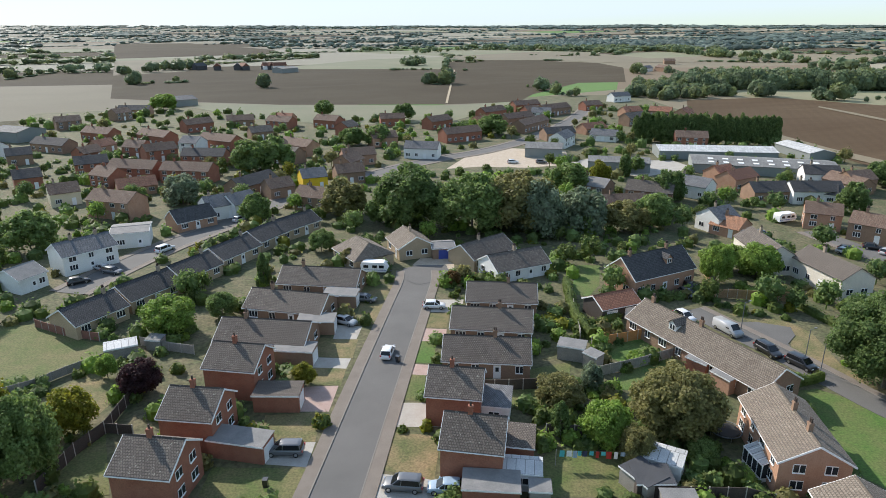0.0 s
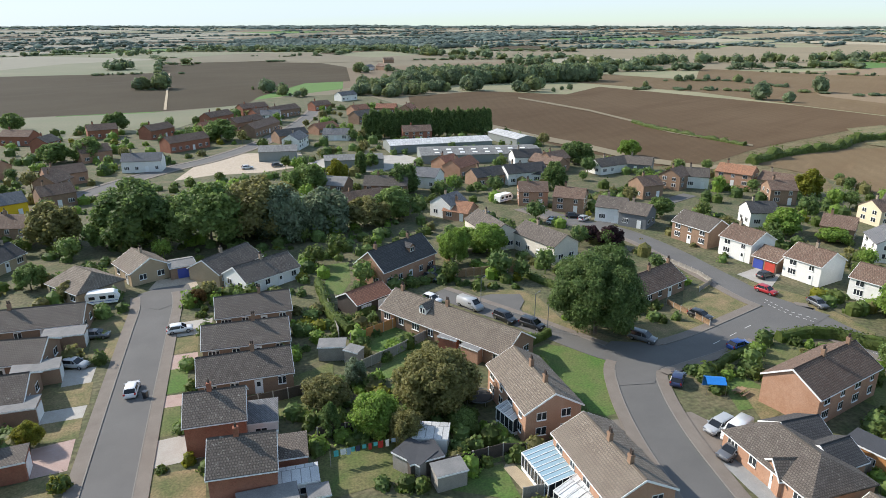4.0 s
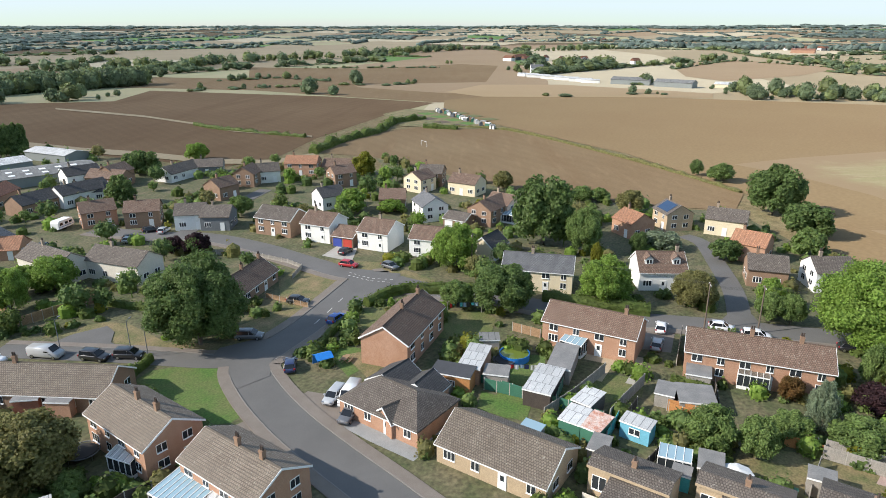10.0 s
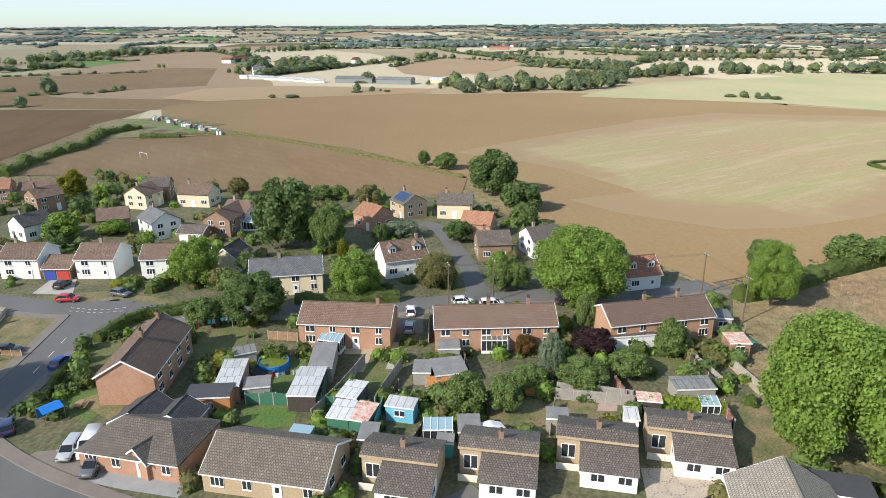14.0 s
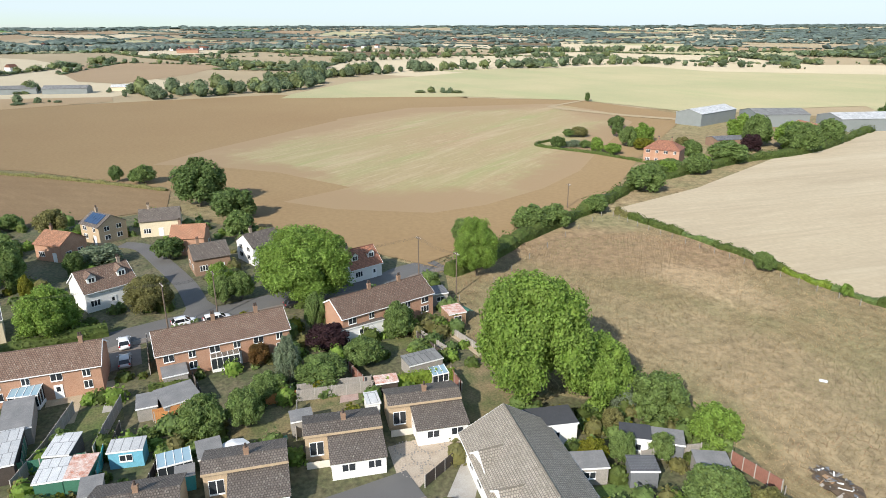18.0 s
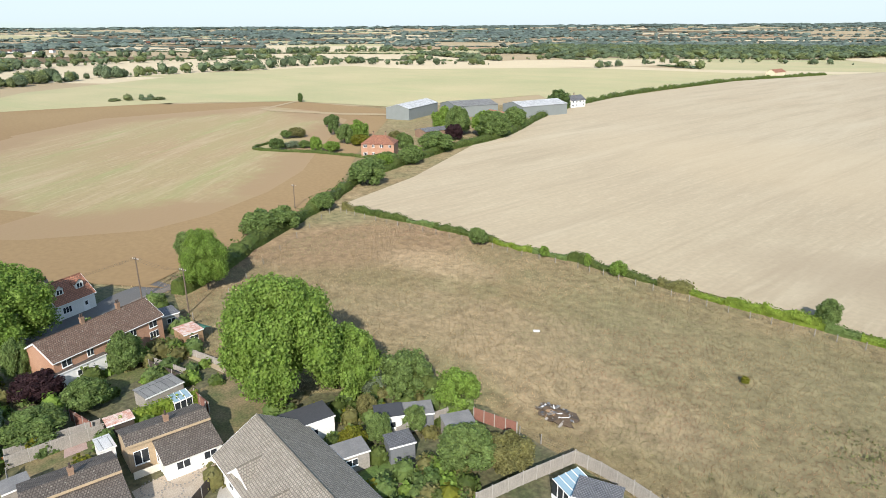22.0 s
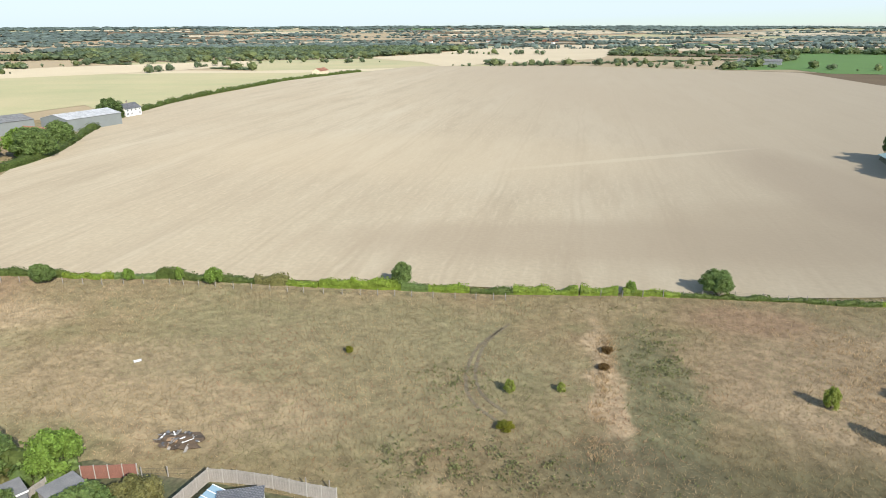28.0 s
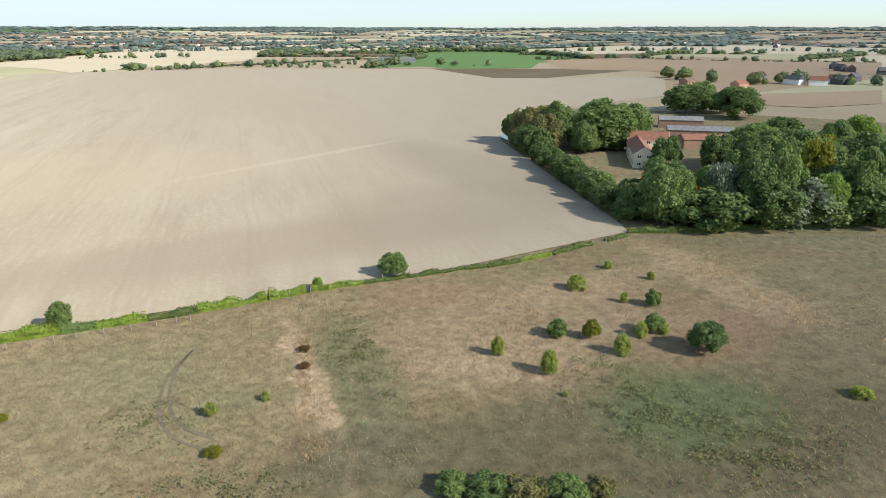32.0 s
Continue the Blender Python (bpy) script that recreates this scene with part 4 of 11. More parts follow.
def crown_mesh(name, material, seed, leaves=2600, leaf=0.075, weep=0.0, cone=0.0, airy=0.0):
    """A crown inside a unit ball: rounded boughs, each a leafy dome, uneven, with gaps between them."""
    rnd = random.Random(seed)
    g = Geo()
    count = 84 if leaves > 20000 else 60 if leaves > 10000 else 36 if leaves > 4000 else 20
    size = (60 / count) ** 0.4
    lobes = []
    for i in range(count):
        z = 1 - 1.84 * (i + 0.5) / count + rnd.gauss(0, 0.06)
        z = max(-0.9, min(0.98, z))
        a = i * 2.39996 + rnd.gauss(0, 0.25)
        k = math.sqrt(1 - z * z)
        d = Vector((k * math.cos(a), k * math.sin(a), z))
        p = d * rnd.uniform(0.5, 0.74)
        p.x, p.y = p.x * (1.06 + 0.3 * max(0.0, -z)), p.y * (1.06 + 0.3 * max(0.0, -z))
        if cone:
            q = 1 - cone * (p.z + 1) / 2
            p = Vector((p.x * q, p.y * q, p.z * 1.15))
        lobes.append((p, d, min(0.34, rnd.uniform(0.17, 0.29) * size) * (1 - cone * 0.4)))
    core = [(Vector((0, 0, -0.05)), Vector((0, 0, 1)), 0.5 - 0.15 * airy)] if not cone else []
    for n, (p, d, r) in enumerate(lobes + core):
        bm = lumpy(seed + n, 2 if count > 16 else 1, 0.3)
        bm.verts.index_update()
        base = len(g.v)
        g.v += [tuple(p + v.co * r * (0.72 - 0.25 * airy)) for v in bm.verts]
        g.f += [tuple(base + v.index for v in f.verts) for f in bm.faces]
        bm.free()
    for i in range(leaves):
        p, ld, r = lobes[rnd.randrange(count)]
        d = (Vector((rnd.gauss(0, 1), rnd.gauss(0, 1), rnd.gauss(0.25, 1))).normalized() + ld * 0.55).normalized()
        c = p + d * r * rnd.uniform(0.68, 1.24 + 0.2 * airy)
        if weep:
            c.z -= weep * rnd.random() * (c.x * c.x + c.y * c.y)
        s = leaf * rnd.uniform(0.6, 1.4)
        nrm = (d + Vector((rnd.gauss(0, 0.62), rnd.gauss(0, 0.62), rnd.gauss(0.2, 0.62)))).normalized()
        u = nrm.orthogonal().normalized()
        w = nrm.cross(u)
        a = rnd.uniform(0, 6.28)
        u, w = u * math.cos(a) + w * math.sin(a), w * math.cos(a) - u * math.sin(a)
        g.face(c + u * s, c + w * s * 0.75, c - u * s, c - w * s * 0.75 + nrm * s * 0.3)
    return g.mesh(name, material)


KINDS = {
    "broad": ("leaf_mid", 0.0, 0.0, 0.0, "broad leafy green tree", "tree"),
    "oak": ("leaf_dark", 0.0, 0.0, 0.0, "large dark green oak with a dense round crown", "tree"),
    "bright": ("leaf_bright", 0.0, 0.0, 0.1, "bright green leafy tree", "tree"),
    "sapling": ("leaf_sapling", 0.0, 0.25, 0.9, "young yellow green sapling in the dry grass", "tree"),
    "olive": ("leaf_olive", 0.0, 0.0, 0.1, "olive green tree turning in autumn", "tree"),
    "yellow": ("leaf_yellow", 0.0, 0.0, 0.4, "yellowing small tree with thin leaves", "tree"),
    "purple": ("leaf_purple", 0.0, 0.0, 0.1, "dark purple leaved tree", "tree"),
    "rust": ("leaf_rust", 0.0, 0.0, 0.2, "rust brown leafy autumn tree", "tree"),
    "willow": ("leaf_silver", 0.5, 0.0, 0.2, "pale silvery green drooping tree", "tree"),
    "conifer": ("leaf_dark", 0.0, 0.85, 0.0, "dark green conical conifer", "tree"),
    "poplar": ("leaf_dark", 0.0, 0.35, 0.0, "tall dark green evergreen tree", "tree"),
}
BUSH = {"sapling": "young yellow green sapling in the dry grass", "broad": "rounded green garden shrub", "oak": "dark green leafy shrub", "bright": "bright green young shrub", "olive": "olive green leafy shrub", "yellow": "yellow green leafy shrub",
        "purple": "dark purple leafy shrub", "rust": "rust brown leafy shrub", "willow": "silvery grey leafy shrub", "conifer": "small dark conical conifer", "poplar": "upright dark evergreen shrub"}
COUNT = [0]


def tree(kind, x, y, h, r):
    material, weep, cone, airy, label, cat = KINDS[kind]
    COUNT[0] += 1
    k = COUNT[0]
    rnd = random.Random(k * 31)
    var = k % 3
    bush = h < 3.2
    if bush:
        cm = shared(("bush", kind, var), lambda: crown_mesh("crown", material, 40 + var * 11 + len(kind), 2400, 0.07, weep, cone, airy))
    else:
        size = 0 if h > 12 else 1 if h > 7 else 2
        if math.hypot(x, y) > 145 or kind == "poplar":
            size += 2
        n, leaf = ((34000, 0.0215), (15000, 0.033), (6400, 0.05), (2800, 0.076))[min(size, 3)]
        cm = shared(("crown", kind, var, size), lambda: crown_mesh("crown", material, 3 + var * 17 + len(kind) * 5, n, leaf, weep, cone, airy))
    ob = thing("shrub" if bush else "tree", x, y, rnd.uniform(0, 360), BUSH[kind] if bush else label, "shrub" if bush else cat)
    low = 0.0 if bush or cone else h * (0.03 if h > 6 else 0.1)
    ch = (h - low) / 2
    th = low + ch
    part("crown", cm, "", ob, at=Matrix.LocRotScale((0, 0, low + ch * 0.98), None, (r * 1.06, r * 1.06, ch * 1.04)))
    if not bush:
        def trunk():
            g = Geo().tube(0, 0, -0.02, 0.35, 0.055, 0.04, 8).tube(0, 0, 0.35, 0.95, 0.04, 0.02, 8)
            for i in range(6):
                a = i * 1.05
                z = 0.32 + 0.07 * i
                g.rod((0, 0, z), (0.3 * math.cos(a), 0.3 * math.sin(a), z + 0.3), 0.014, 5)
            return g.mesh("trunk", "bark")
        part("trunk", shared("trunk", trunk), "", ob, at=Matrix.LocRotScale((0, 0, -0.1), None, (min(r, h * 0.4), min(r, h * 0.4), h * 0.72)))
    else:
        part("stem", shared("stem", lambda: Geo().tube(0, 0, -0.05, 0.6, 0.05, 0.03, 6).mesh("stem", "bark")), "", ob, at=Matrix.LocRotScale((0, 0, 0), None, (r, r, h)))
    return ob


def clear(x, y, gap=0.8, lawns=True):
    """Whether nothing built, paved or mown lies at a place."""
    for fx, fy, fa, fl, fw in FOOT:
        dx, dy = x - fx, y - fy
        if abs(dx) + abs(dy) < 40:
            c, s = math.cos(radians(fa)), math.sin(radians(fa))
            if abs(dx * c + dy * s) < fl / 2 + gap and abs(dy * c - dx * s) < fw / 2 + gap:
                return False
    for line, w in WAYS:
        if any((p.x - x) ** 2 + (p.y - y) ** 2 < (w + gap) ** 2 for p in line):
            return False
    return not (lawns and any(inside_poly(x, y, p) for p in LAWNS))


def hedge(pts, h=1.4, w=1.0, material="hedge_leaf", label="clipped green hedge", dens=22, rough=0.25, seed=5, name="hedge", step=0.7):
    """A hedge along a line: sections with an uneven body covered in leaves."""
    if name == "hedge":
        ob = thing("hedge", *pts[0], 0, label, "hedge")
        inv = ob.matrix_basis.inverted()
        whole = smooth_line(pts, step)
        n = max(2, round(9.0 / step))
        for i in range(0, len(whole) - 1, n):
            seg = [(p.x, p.y) for p in whole[i:i + n + 1]]
            if len(seg) > 1:
                sec = hedge(seg, h, w, material, "", dens, rough, seed + i, "section", step)
                sec.parent, sec.matrix_basis = ob, inv
        return ob
    rnd = random.Random(seed + len(pts) + int(abs(pts[0][0]) * 10))
    line = smooth_line(pts, step)
    g = Geo()
    rings = []
    for i, p in enumerate(line):
        d = (line[min(i + 1, len(line) - 1)] - line[max(i - 1, 0)]).normalized()
        s = Vector((-d.y, d.x, 0))
        hh = h * (1 + rough * noise.noise(Vector((p.x * 0.35, p.y * 0.35, 1.7))) * 1.6)
        ww = w * (1 + rough * noise.noise(Vector((p.x * 0.3, p.y * 0.3, 9.1)))) / 2
        k = len(g.v)
        prof = ((-1, 0), (-0.95, 0.55), (-0.62, 0.93), (0, 1), (0.62, 0.93), (0.95, 0.55), (1, 0))
        for a, b in prof:
            g.v.append(tuple(p + s * a * ww * 0.92 + Vector((0, 0, b * hh * 0.94))))
        rings.append((k, p, s, d, ww, hh))
    for (k, *_), (m, *_) in zip(rings, rings[1:]):
        g.f += [(k + i, k + i + 1, m + i + 1, m + i) for i in range(6)]
    g.f += [tuple(range(rings[0][0], rings[0][0] + 7)), tuple(range(rings[-1][0], rings[-1][0] + 7))[::-1]]
    for (k, p, s, d, ww, hh), (m, p2, *_) in zip(rings, rings[1:]):
        for _ in range(max(3, int(dens * (p2 - p).length * (hh + ww)))):
            t = rnd.random()
            a = rnd.uniform(-1.15, 4.3)
            ca, sa = math.cos(a), max(math.sin(a), -0.2)
            q = p + (p2 - p) * t + s * ww * 1.02 * max(-1, min(1, ca * 1.25)) + Vector((0, 0, hh * min(1.03, 0.5 + 0.62 * sa)))
            nrm = (s * ca + Vector((0, 0, sa)) + Vector((rnd.gauss(0, 0.5), rnd.gauss(0, 0.5), rnd.gauss(0, 0.5)))).normalized()
            u = nrm.orthogonal().normalized()
            v = nrm.cross(u)
            z = rnd.uniform(0.1, 0.22) * (1 + 0.25 * h * (dens < 10))
            g.face(q + u * z, q + v * z * 0.8, q - u * z, q - v * z * 0.8)
    return part(name, g, material)


def mixed_hedge(pts, h, w, seed, gaps=0.06):
    """A field hedge of many kinds of shrub, section by section, with thin places."""
    rnd = random.Random(seed)
    ob = thing("hedge", *pts[0], 0, "low broken field hedge of green, lime and russet shrubs", "hedge")
    inv = ob.matrix_basis.inverted()
    line = smooth_line(pts, 1.5)
    i = 0
    while i < len(line) - 2:
        n = rnd.randrange(3, 8)
        seg = [(p.x + rnd.gauss(0, 0.12), p.y + rnd.gauss(0, 0.12)) for p in line[i:i + n + 1]]
        i += n
        if rnd.random() < gaps or len(seg) < 2:
            continue
        kind = rnd.choice(["hedge_lime"] * 4 + ["hedge_leaf"] * 4 + ["leaf_olive", "leaf_mid", "leaf_mid", "leaf_rust"])
        sec = hedge(seg, h * rnd.uniform(0.7, 1.25), w * rnd.uniform(0.75, 1.15), kind, "", 20, 0.6, seed + i, "section", 0.75)
        sec.parent, sec.matrix_basis = ob, inv
    return ob


def fence(pts, h=1.8, kind="timber", label="weathered timber panel fence", post="concrete", picket=False):
    """Panels of 1.83 m between posts along a broken line, each a part."""
    ob = thing("fence", *pts[0], 0, label, "fence")
    x0, y0 = pts[0]

    def panel():
        top = []
        for i in range(6):
            a = i * 0.305
            top += [(a, 0.018), (a + 0.02, 0.034), (a + 0.285, 0.034), (a + 0.305, 0.018)]
        g = Geo()
        ring = top + [(p, -q) for p, q in reversed(top)]
        n = len(ring)
        g.v = [(p, q, z) for z in (0.08, h) for p, q in ring]
        g.f = [tuple(range(n))[::-1], tuple(range(n, 2 * n))] + [(i, (i + 1) % n, n + (i + 1) % n, n + i) for i in range(n)]
        return g.mesh("panel", kind)

    def pickets():
        g = Geo()
        ring = [(0, h * 0.1), (1.83, h * 0.1)]
        for i in reversed(range(10)):
            a = i * 0.183
            ring += [(a + 0.15, h * 0.5), (a + 0.15, h * 0.96), (a + 0.09, h), (a + 0.03, h * 0.96), (a + 0.03, h * 0.5)]
        n = len(ring)
        g.v = [(p, q, z) for q in (-0.02, 0.02) for p, z in ring]
        g.f = [tuple(range(n)), tuple(range(n, 2 * n))[::-1]] + [((i + 1) % n, i, n + i, n + (i + 1) % n) for i in range(n)]
        return g.mesh("panel", kind)
    pm = shared(("panel", h, kind, picket), pickets if picket else panel)
    qm = shared(("fpost", h, post), lambda: Geo().box(-0.055, 0.055, -0.055, 0.055, -0.1, h + 0.08).mesh("post", post))
    for (ax, ay), (bx, by) in zip(pts, pts[1:]):
        ln = math.hypot(bx - ax, by - ay)
        n = max(1, round(ln / 1.85))
        a = math.degrees(math.atan2(by - ay, bx - ax))
        for i in range(n):
            px, py = ax + (bx - ax) * i / n - x0, ay + (by - ay) * i / n - y0
            part("panel", pm, "", ob, at=pose(px, py, 0, 0, 0, a) @ Matrix.Diagonal((ln / n / 1.83 * 0.97, 1, 1, 1)))
            part("post", qm, "", ob, at=pose(px, py, 0, 0, 0, a))
    part("post", qm, "", ob, at=pose(pts[-1][0] - x0, pts[-1][1] - y0, 0))
    return ob


# ---- vehicles ----
CAR_LABEL = {"white": "white", "silver": "silver", "grey": "dark grey", "black": "black", "blue": "blue", "navy": "navy blue", "red": "red", "lightblue": "pale blue"}


def car(x, y, ang, colour="grey", kind="hatchback", where="parked beside the road"):
    """A parked car or van, nose to its own +x."""
    van = kind == "van"
    ln, wd, ht = {"van": (5.2, 1.95, 2.0), "suv": (4.5, 1.85, 1.66), "estate": (4.6, 1.8, 1.48), "hatchback": (4.1, 1.76, 1.48)}[kind]
    ob = thing("van" if van else "car", x, y, ang, f"{CAR_LABEL[colour]} {kind if kind != 'suv' else 'tall estate'} {where}", "van" if van else "car", z=0.06)
    key = (kind, colour)

    hw, a, b = wd / 2, -ln / 2, ln / 2
    belt = 1.02 if kind == "suv" else 1.12 if van else 0.93
    nose = 0.72 if not van else 0.95
    if van:
        side = [(a, 0.34, 0.9), (a + 0.02, ht - 0.2, 0.94), (b - 1.55, ht - 0.1, 1.0), (b - 0.75, belt + 0.02, 1.0), (b - 0.12, nose, 0.95), (b, 0.62, 0.88)]
    else:
        side = [(a, 0.62, 0.86), (a + 0.1, belt - 0.06, 0.93), (a + 0.8, belt, 0.99), (b - 1.35, belt, 1.0), (b - 0.45, nose + 0.1, 0.95), (b - 0.1, nose, 0.88), (b, 0.5, 0.8)]

    def body():
        """Rounded cross sections from tail to nose, with a tumblehome at the shoulder."""
        g = Geo()
        n = 10
        for px, top, wide in side:
            w = hw * wide
            g.v += [(px, y, z) for y, z in ((-w * 0.9, 0.24), (-w, 0.42), (-w, top * 0.72), (-w * 0.95, top * 0.94), (-w * 0.8, top), (w * 0.8, top), (w * 0.95, top * 0.94), (w, top * 0.72), (w, 0.42), (w * 0.9, 0.24))]
        for r in range(len(side) - 1):
            for i in range(n):
                j = (i + 1) % n
                g.f.append((r * n + i, (r + 1) * n + i, (r + 1) * n + j, r * n + j))
        k = (len(side) - 1) * n
        g.f += [tuple(range(n)), tuple(range(k, k + n))[::-1]]
        return g.mesh("body", "car_" + colour, True)

    def hoop(stations, material, name):
        """A bowed shell over (x, half width, z) stations in pairs from low to high."""
        g = Geo()
        n = len(stations[0])
        for ring in stations:
            for px, y, z in ring:
                g.v.append((px, y, z))
        for r in range(len(stations) - 1):
            for i in range(n):
                j = (i + 1) % n
                g.f.append((r * n + i, r * n + j, (r + 1) * n + j, (r + 1) * n + i))
        g.f.append(tuple(range((len(stations) - 1) * n, len(stations) * n)))
        return g.mesh(name, material, name == "roof")

    def ring(f, r, w, z):
        return [(r, -w * 0.86, z), (r + 0.2, -w, z), (f - 0.35, -w, z), (f, -w * 0.82, z), (f, w * 0.82, z), (f - 0.35, w, z), (r + 0.2, w, z), (r, w * 0.86, z)]
    part("body", shared(("body", key), body), "", ob)
    f0, r0 = b - 1.0, a + 0.14
    f1, r1 = b - 1.85, a + (0.3 if kind in ("estate", "suv") else 0.62)
    if not van:
        part("cabin_glass", shared(("cg", kind), lambda: hoop([ring(f0, r0, hw * 0.93, belt - 0.04), ring(f1, r1, hw * 0.76, ht - 0.07)], "car_glass", "cabin_glass")), "", ob)
        part("roof", shared(("cr", key), lambda: hoop([ring(f1 + 0.12, r1 - 0.06, hw * 0.79, ht - 0.1), ring(f1 - 0.05, r1 + 0.06, hw * 0.73, ht - 0.03), ring(f1 - 0.4, r1 + 0.4, hw * 0.5, ht)], "car_" + colour, "roof")), "", ob)
        for s in (-1, 1):
            for lo, hi in ((f0 - 0.1, f1 + 0.02), (0.1, 0.05), (r0 + 0.1, r1 + 0.08)):
                part("pillar", shared(("cp", key, s, lo), lambda: Geo().rod((lo, s * hw * 0.91, belt - 0.05), (hi, s * hw * 0.76, ht - 0.08), 0.05, 5).mesh("pillar", "car_" + colour)), "", ob)
    else:
        part("windscreen", shared("vws", lambda: Geo().face((b - 0.8, -hw * 0.78, belt + 0.05), (b - 0.8, hw * 0.78, belt + 0.05), (b - 1.5, hw * 0.76, ht - 0.1), (b - 1.5, -hw * 0.76, ht - 0.1)).mesh("windscreen", "car_glass")), "", ob, at=pose(0.03, 0, 0.02))
        for s in (-1, 1):
            part("side_window", shared(("vsw", s), lambda: Geo().box(b - 2.2, b - 1.5, -0.01, 0.01, 1.2, ht - 0.62).mesh("side_window", "car_glass")), "", ob, at=pose(0, s * (hw + 0.004), 0))
    for s in (-1, 1):
        for fx in (ln / 2 - 0.8, -ln / 2 + 0.8):
            wh = part("wheel", shared("tyre", lambda: _wheel("tyre", 0.32, 0.2)), "", ob, at=pose(fx, s * (wd / 2 - 0.1), 0.32))
            part("rim", shared("rim", lambda: _wheel("chrome", 0.2, 0.22)), "", wh)
        part("headlight", shared("hl", lambda: Geo().box(-0.05, 0.06, -0.2, 0.2, -0.07, 0.07).mesh("headlight", "chrome")), "", ob, at=pose(ln / 2 - 0.08, s * (wd / 2 - 0.28), 0.66))
        part("tail_light", shared("tl", lambda: Geo().box(-0.06, 0.05, -0.12, 0.12, -0.12, 0.12).mesh("tail_light", "lamp_red")), "", ob, at=pose(-ln / 2 + 0.03, s * (wd / 2 - 0.18), 0.8))
        part("mirror", shared(("mi", colour), lambda: Geo().box(-0.08, 0.05, -0.1, 0.1, -0.06, 0.08).mesh("mirror", "car_" + colour)), "", ob, at=pose(ln / 2 - 1.3, s * (wd / 2 + 0.08), 1.0))
    return ob


def _wheel(material, r, w):
    g = Geo()
    n = 14
    for s in (-1, 1):
        g.v += [(r * math.cos(6.2832 * i / n), s * w / 2, r * math.sin(6.2832 * i / n)) for i in range(n)]
    g.f += [tuple(range(n)), tuple(range(n, 2 * n))[::-1]]
    g.f += [(i, n + i, n + (i + 1) % n, (i + 1) % n) for i in range(n)]
    return g.mesh("wheel", material)


def pole(x, y, h=8.5, arm=True, name="telegraph_pole", label="brown wooden telegraph pole with wires", lamp=False):
    ob = thing(name, x, y, 20, label, "pole")
    part("shaft", Geo().tube(0, 0, -0.2, h, 0.14 if not lamp else 0.07, 0.1 if not lamp else 0.05, 8), "pole_wood" if not lamp else "clad_grey", ob)
    if arm:
        part("crossarm", Geo().box(-0.8, 0.8, -0.05, 0.05, h - 0.5, h - 0.38), "pole_wood", ob)
        for i in (-0.7, -0.25, 0.25, 0.7):
            part("insulator", Geo().tube(i, 0, h - 0.38, h - 0.2, 0.05, 0.03, 6), "upvc", ob)
    if lamp:
        part("lamp_arm", Geo().rod((0, 0, h - 0.1), (0.9, 0, h + 0.1), 0.04), "clad_grey", ob)
        part("lantern", Geo().box(0.7, 1.2, -0.1, 0.1, h + 0.02, h + 0.14), "clad_grey", ob)
    return ob


def wires(a, b, ha, hb, n=3):
    """Sagging wires, each one continuous thin tube."""
    side = Vector((b[1] - a[1], a[0] - b[0], 0)).normalized()
    for k in range(n):
        g = Geo()
        o = (k - (n - 1) / 2) * 0.45
        for i in range(13):
            t = i / 12
            p = Vector((a[0] + (b[0] - a[0]) * t, a[1] + (b[1] - a[1]) * t, ha + (hb - ha) * t - 2.6 * t * (1 - t))) + side * o
            g.v += [tuple(p + side * 0.016), tuple(p - side * 0.008 + Vector((0, 0, 0.014))), tuple(p - side * 0.008 - Vector((0, 0, 0.014)))]
        for i in range(12):
            for q in range(3):
                g.f.append((i * 3 + q, i * 3 + (q + 1) % 3, i * 3 + 3 + (q + 1) % 3, i * 3 + 3 + q))
        tagged(part("overhead_wire", g, "wire"), "thin dark overhead wire between poles", "cable", "overhead wires")


def stone_ring(x, y, r):
    """A ring of pale edging stones set in gravel."""
    ob = thing("stone_ring", x, y, 0, "ring of small edging stones set in gravel", "edging")
    n = max(10, int(r * 14))
    for i in range(n):
        a = 6.2832 * i / n
        part("stone", shared("ringstone", lambda: Geo().tube(0, 0, 0, 0.12, 0.11, 0.08, 6).mesh("stone", "timber_grey")), "", ob, at=pose(r * math.cos(a), r * math.sin(a), 0.02, 0, 0, i * 40))


def road_dash(x, y, ang, ln=1.0, w=0.12, z=0.215):
    tagged(part("road_marking", shared(("dash", ln, w), lambda: Geo().box(-ln / 2, ln / 2, -w / 2, w / 2, 0, 0.006).mesh("road_marking", "line_white")), "", at=pose(x, y, z, 0, 0, ang)), "worn white painted line on the road", "road marking", "road markings", "structure")


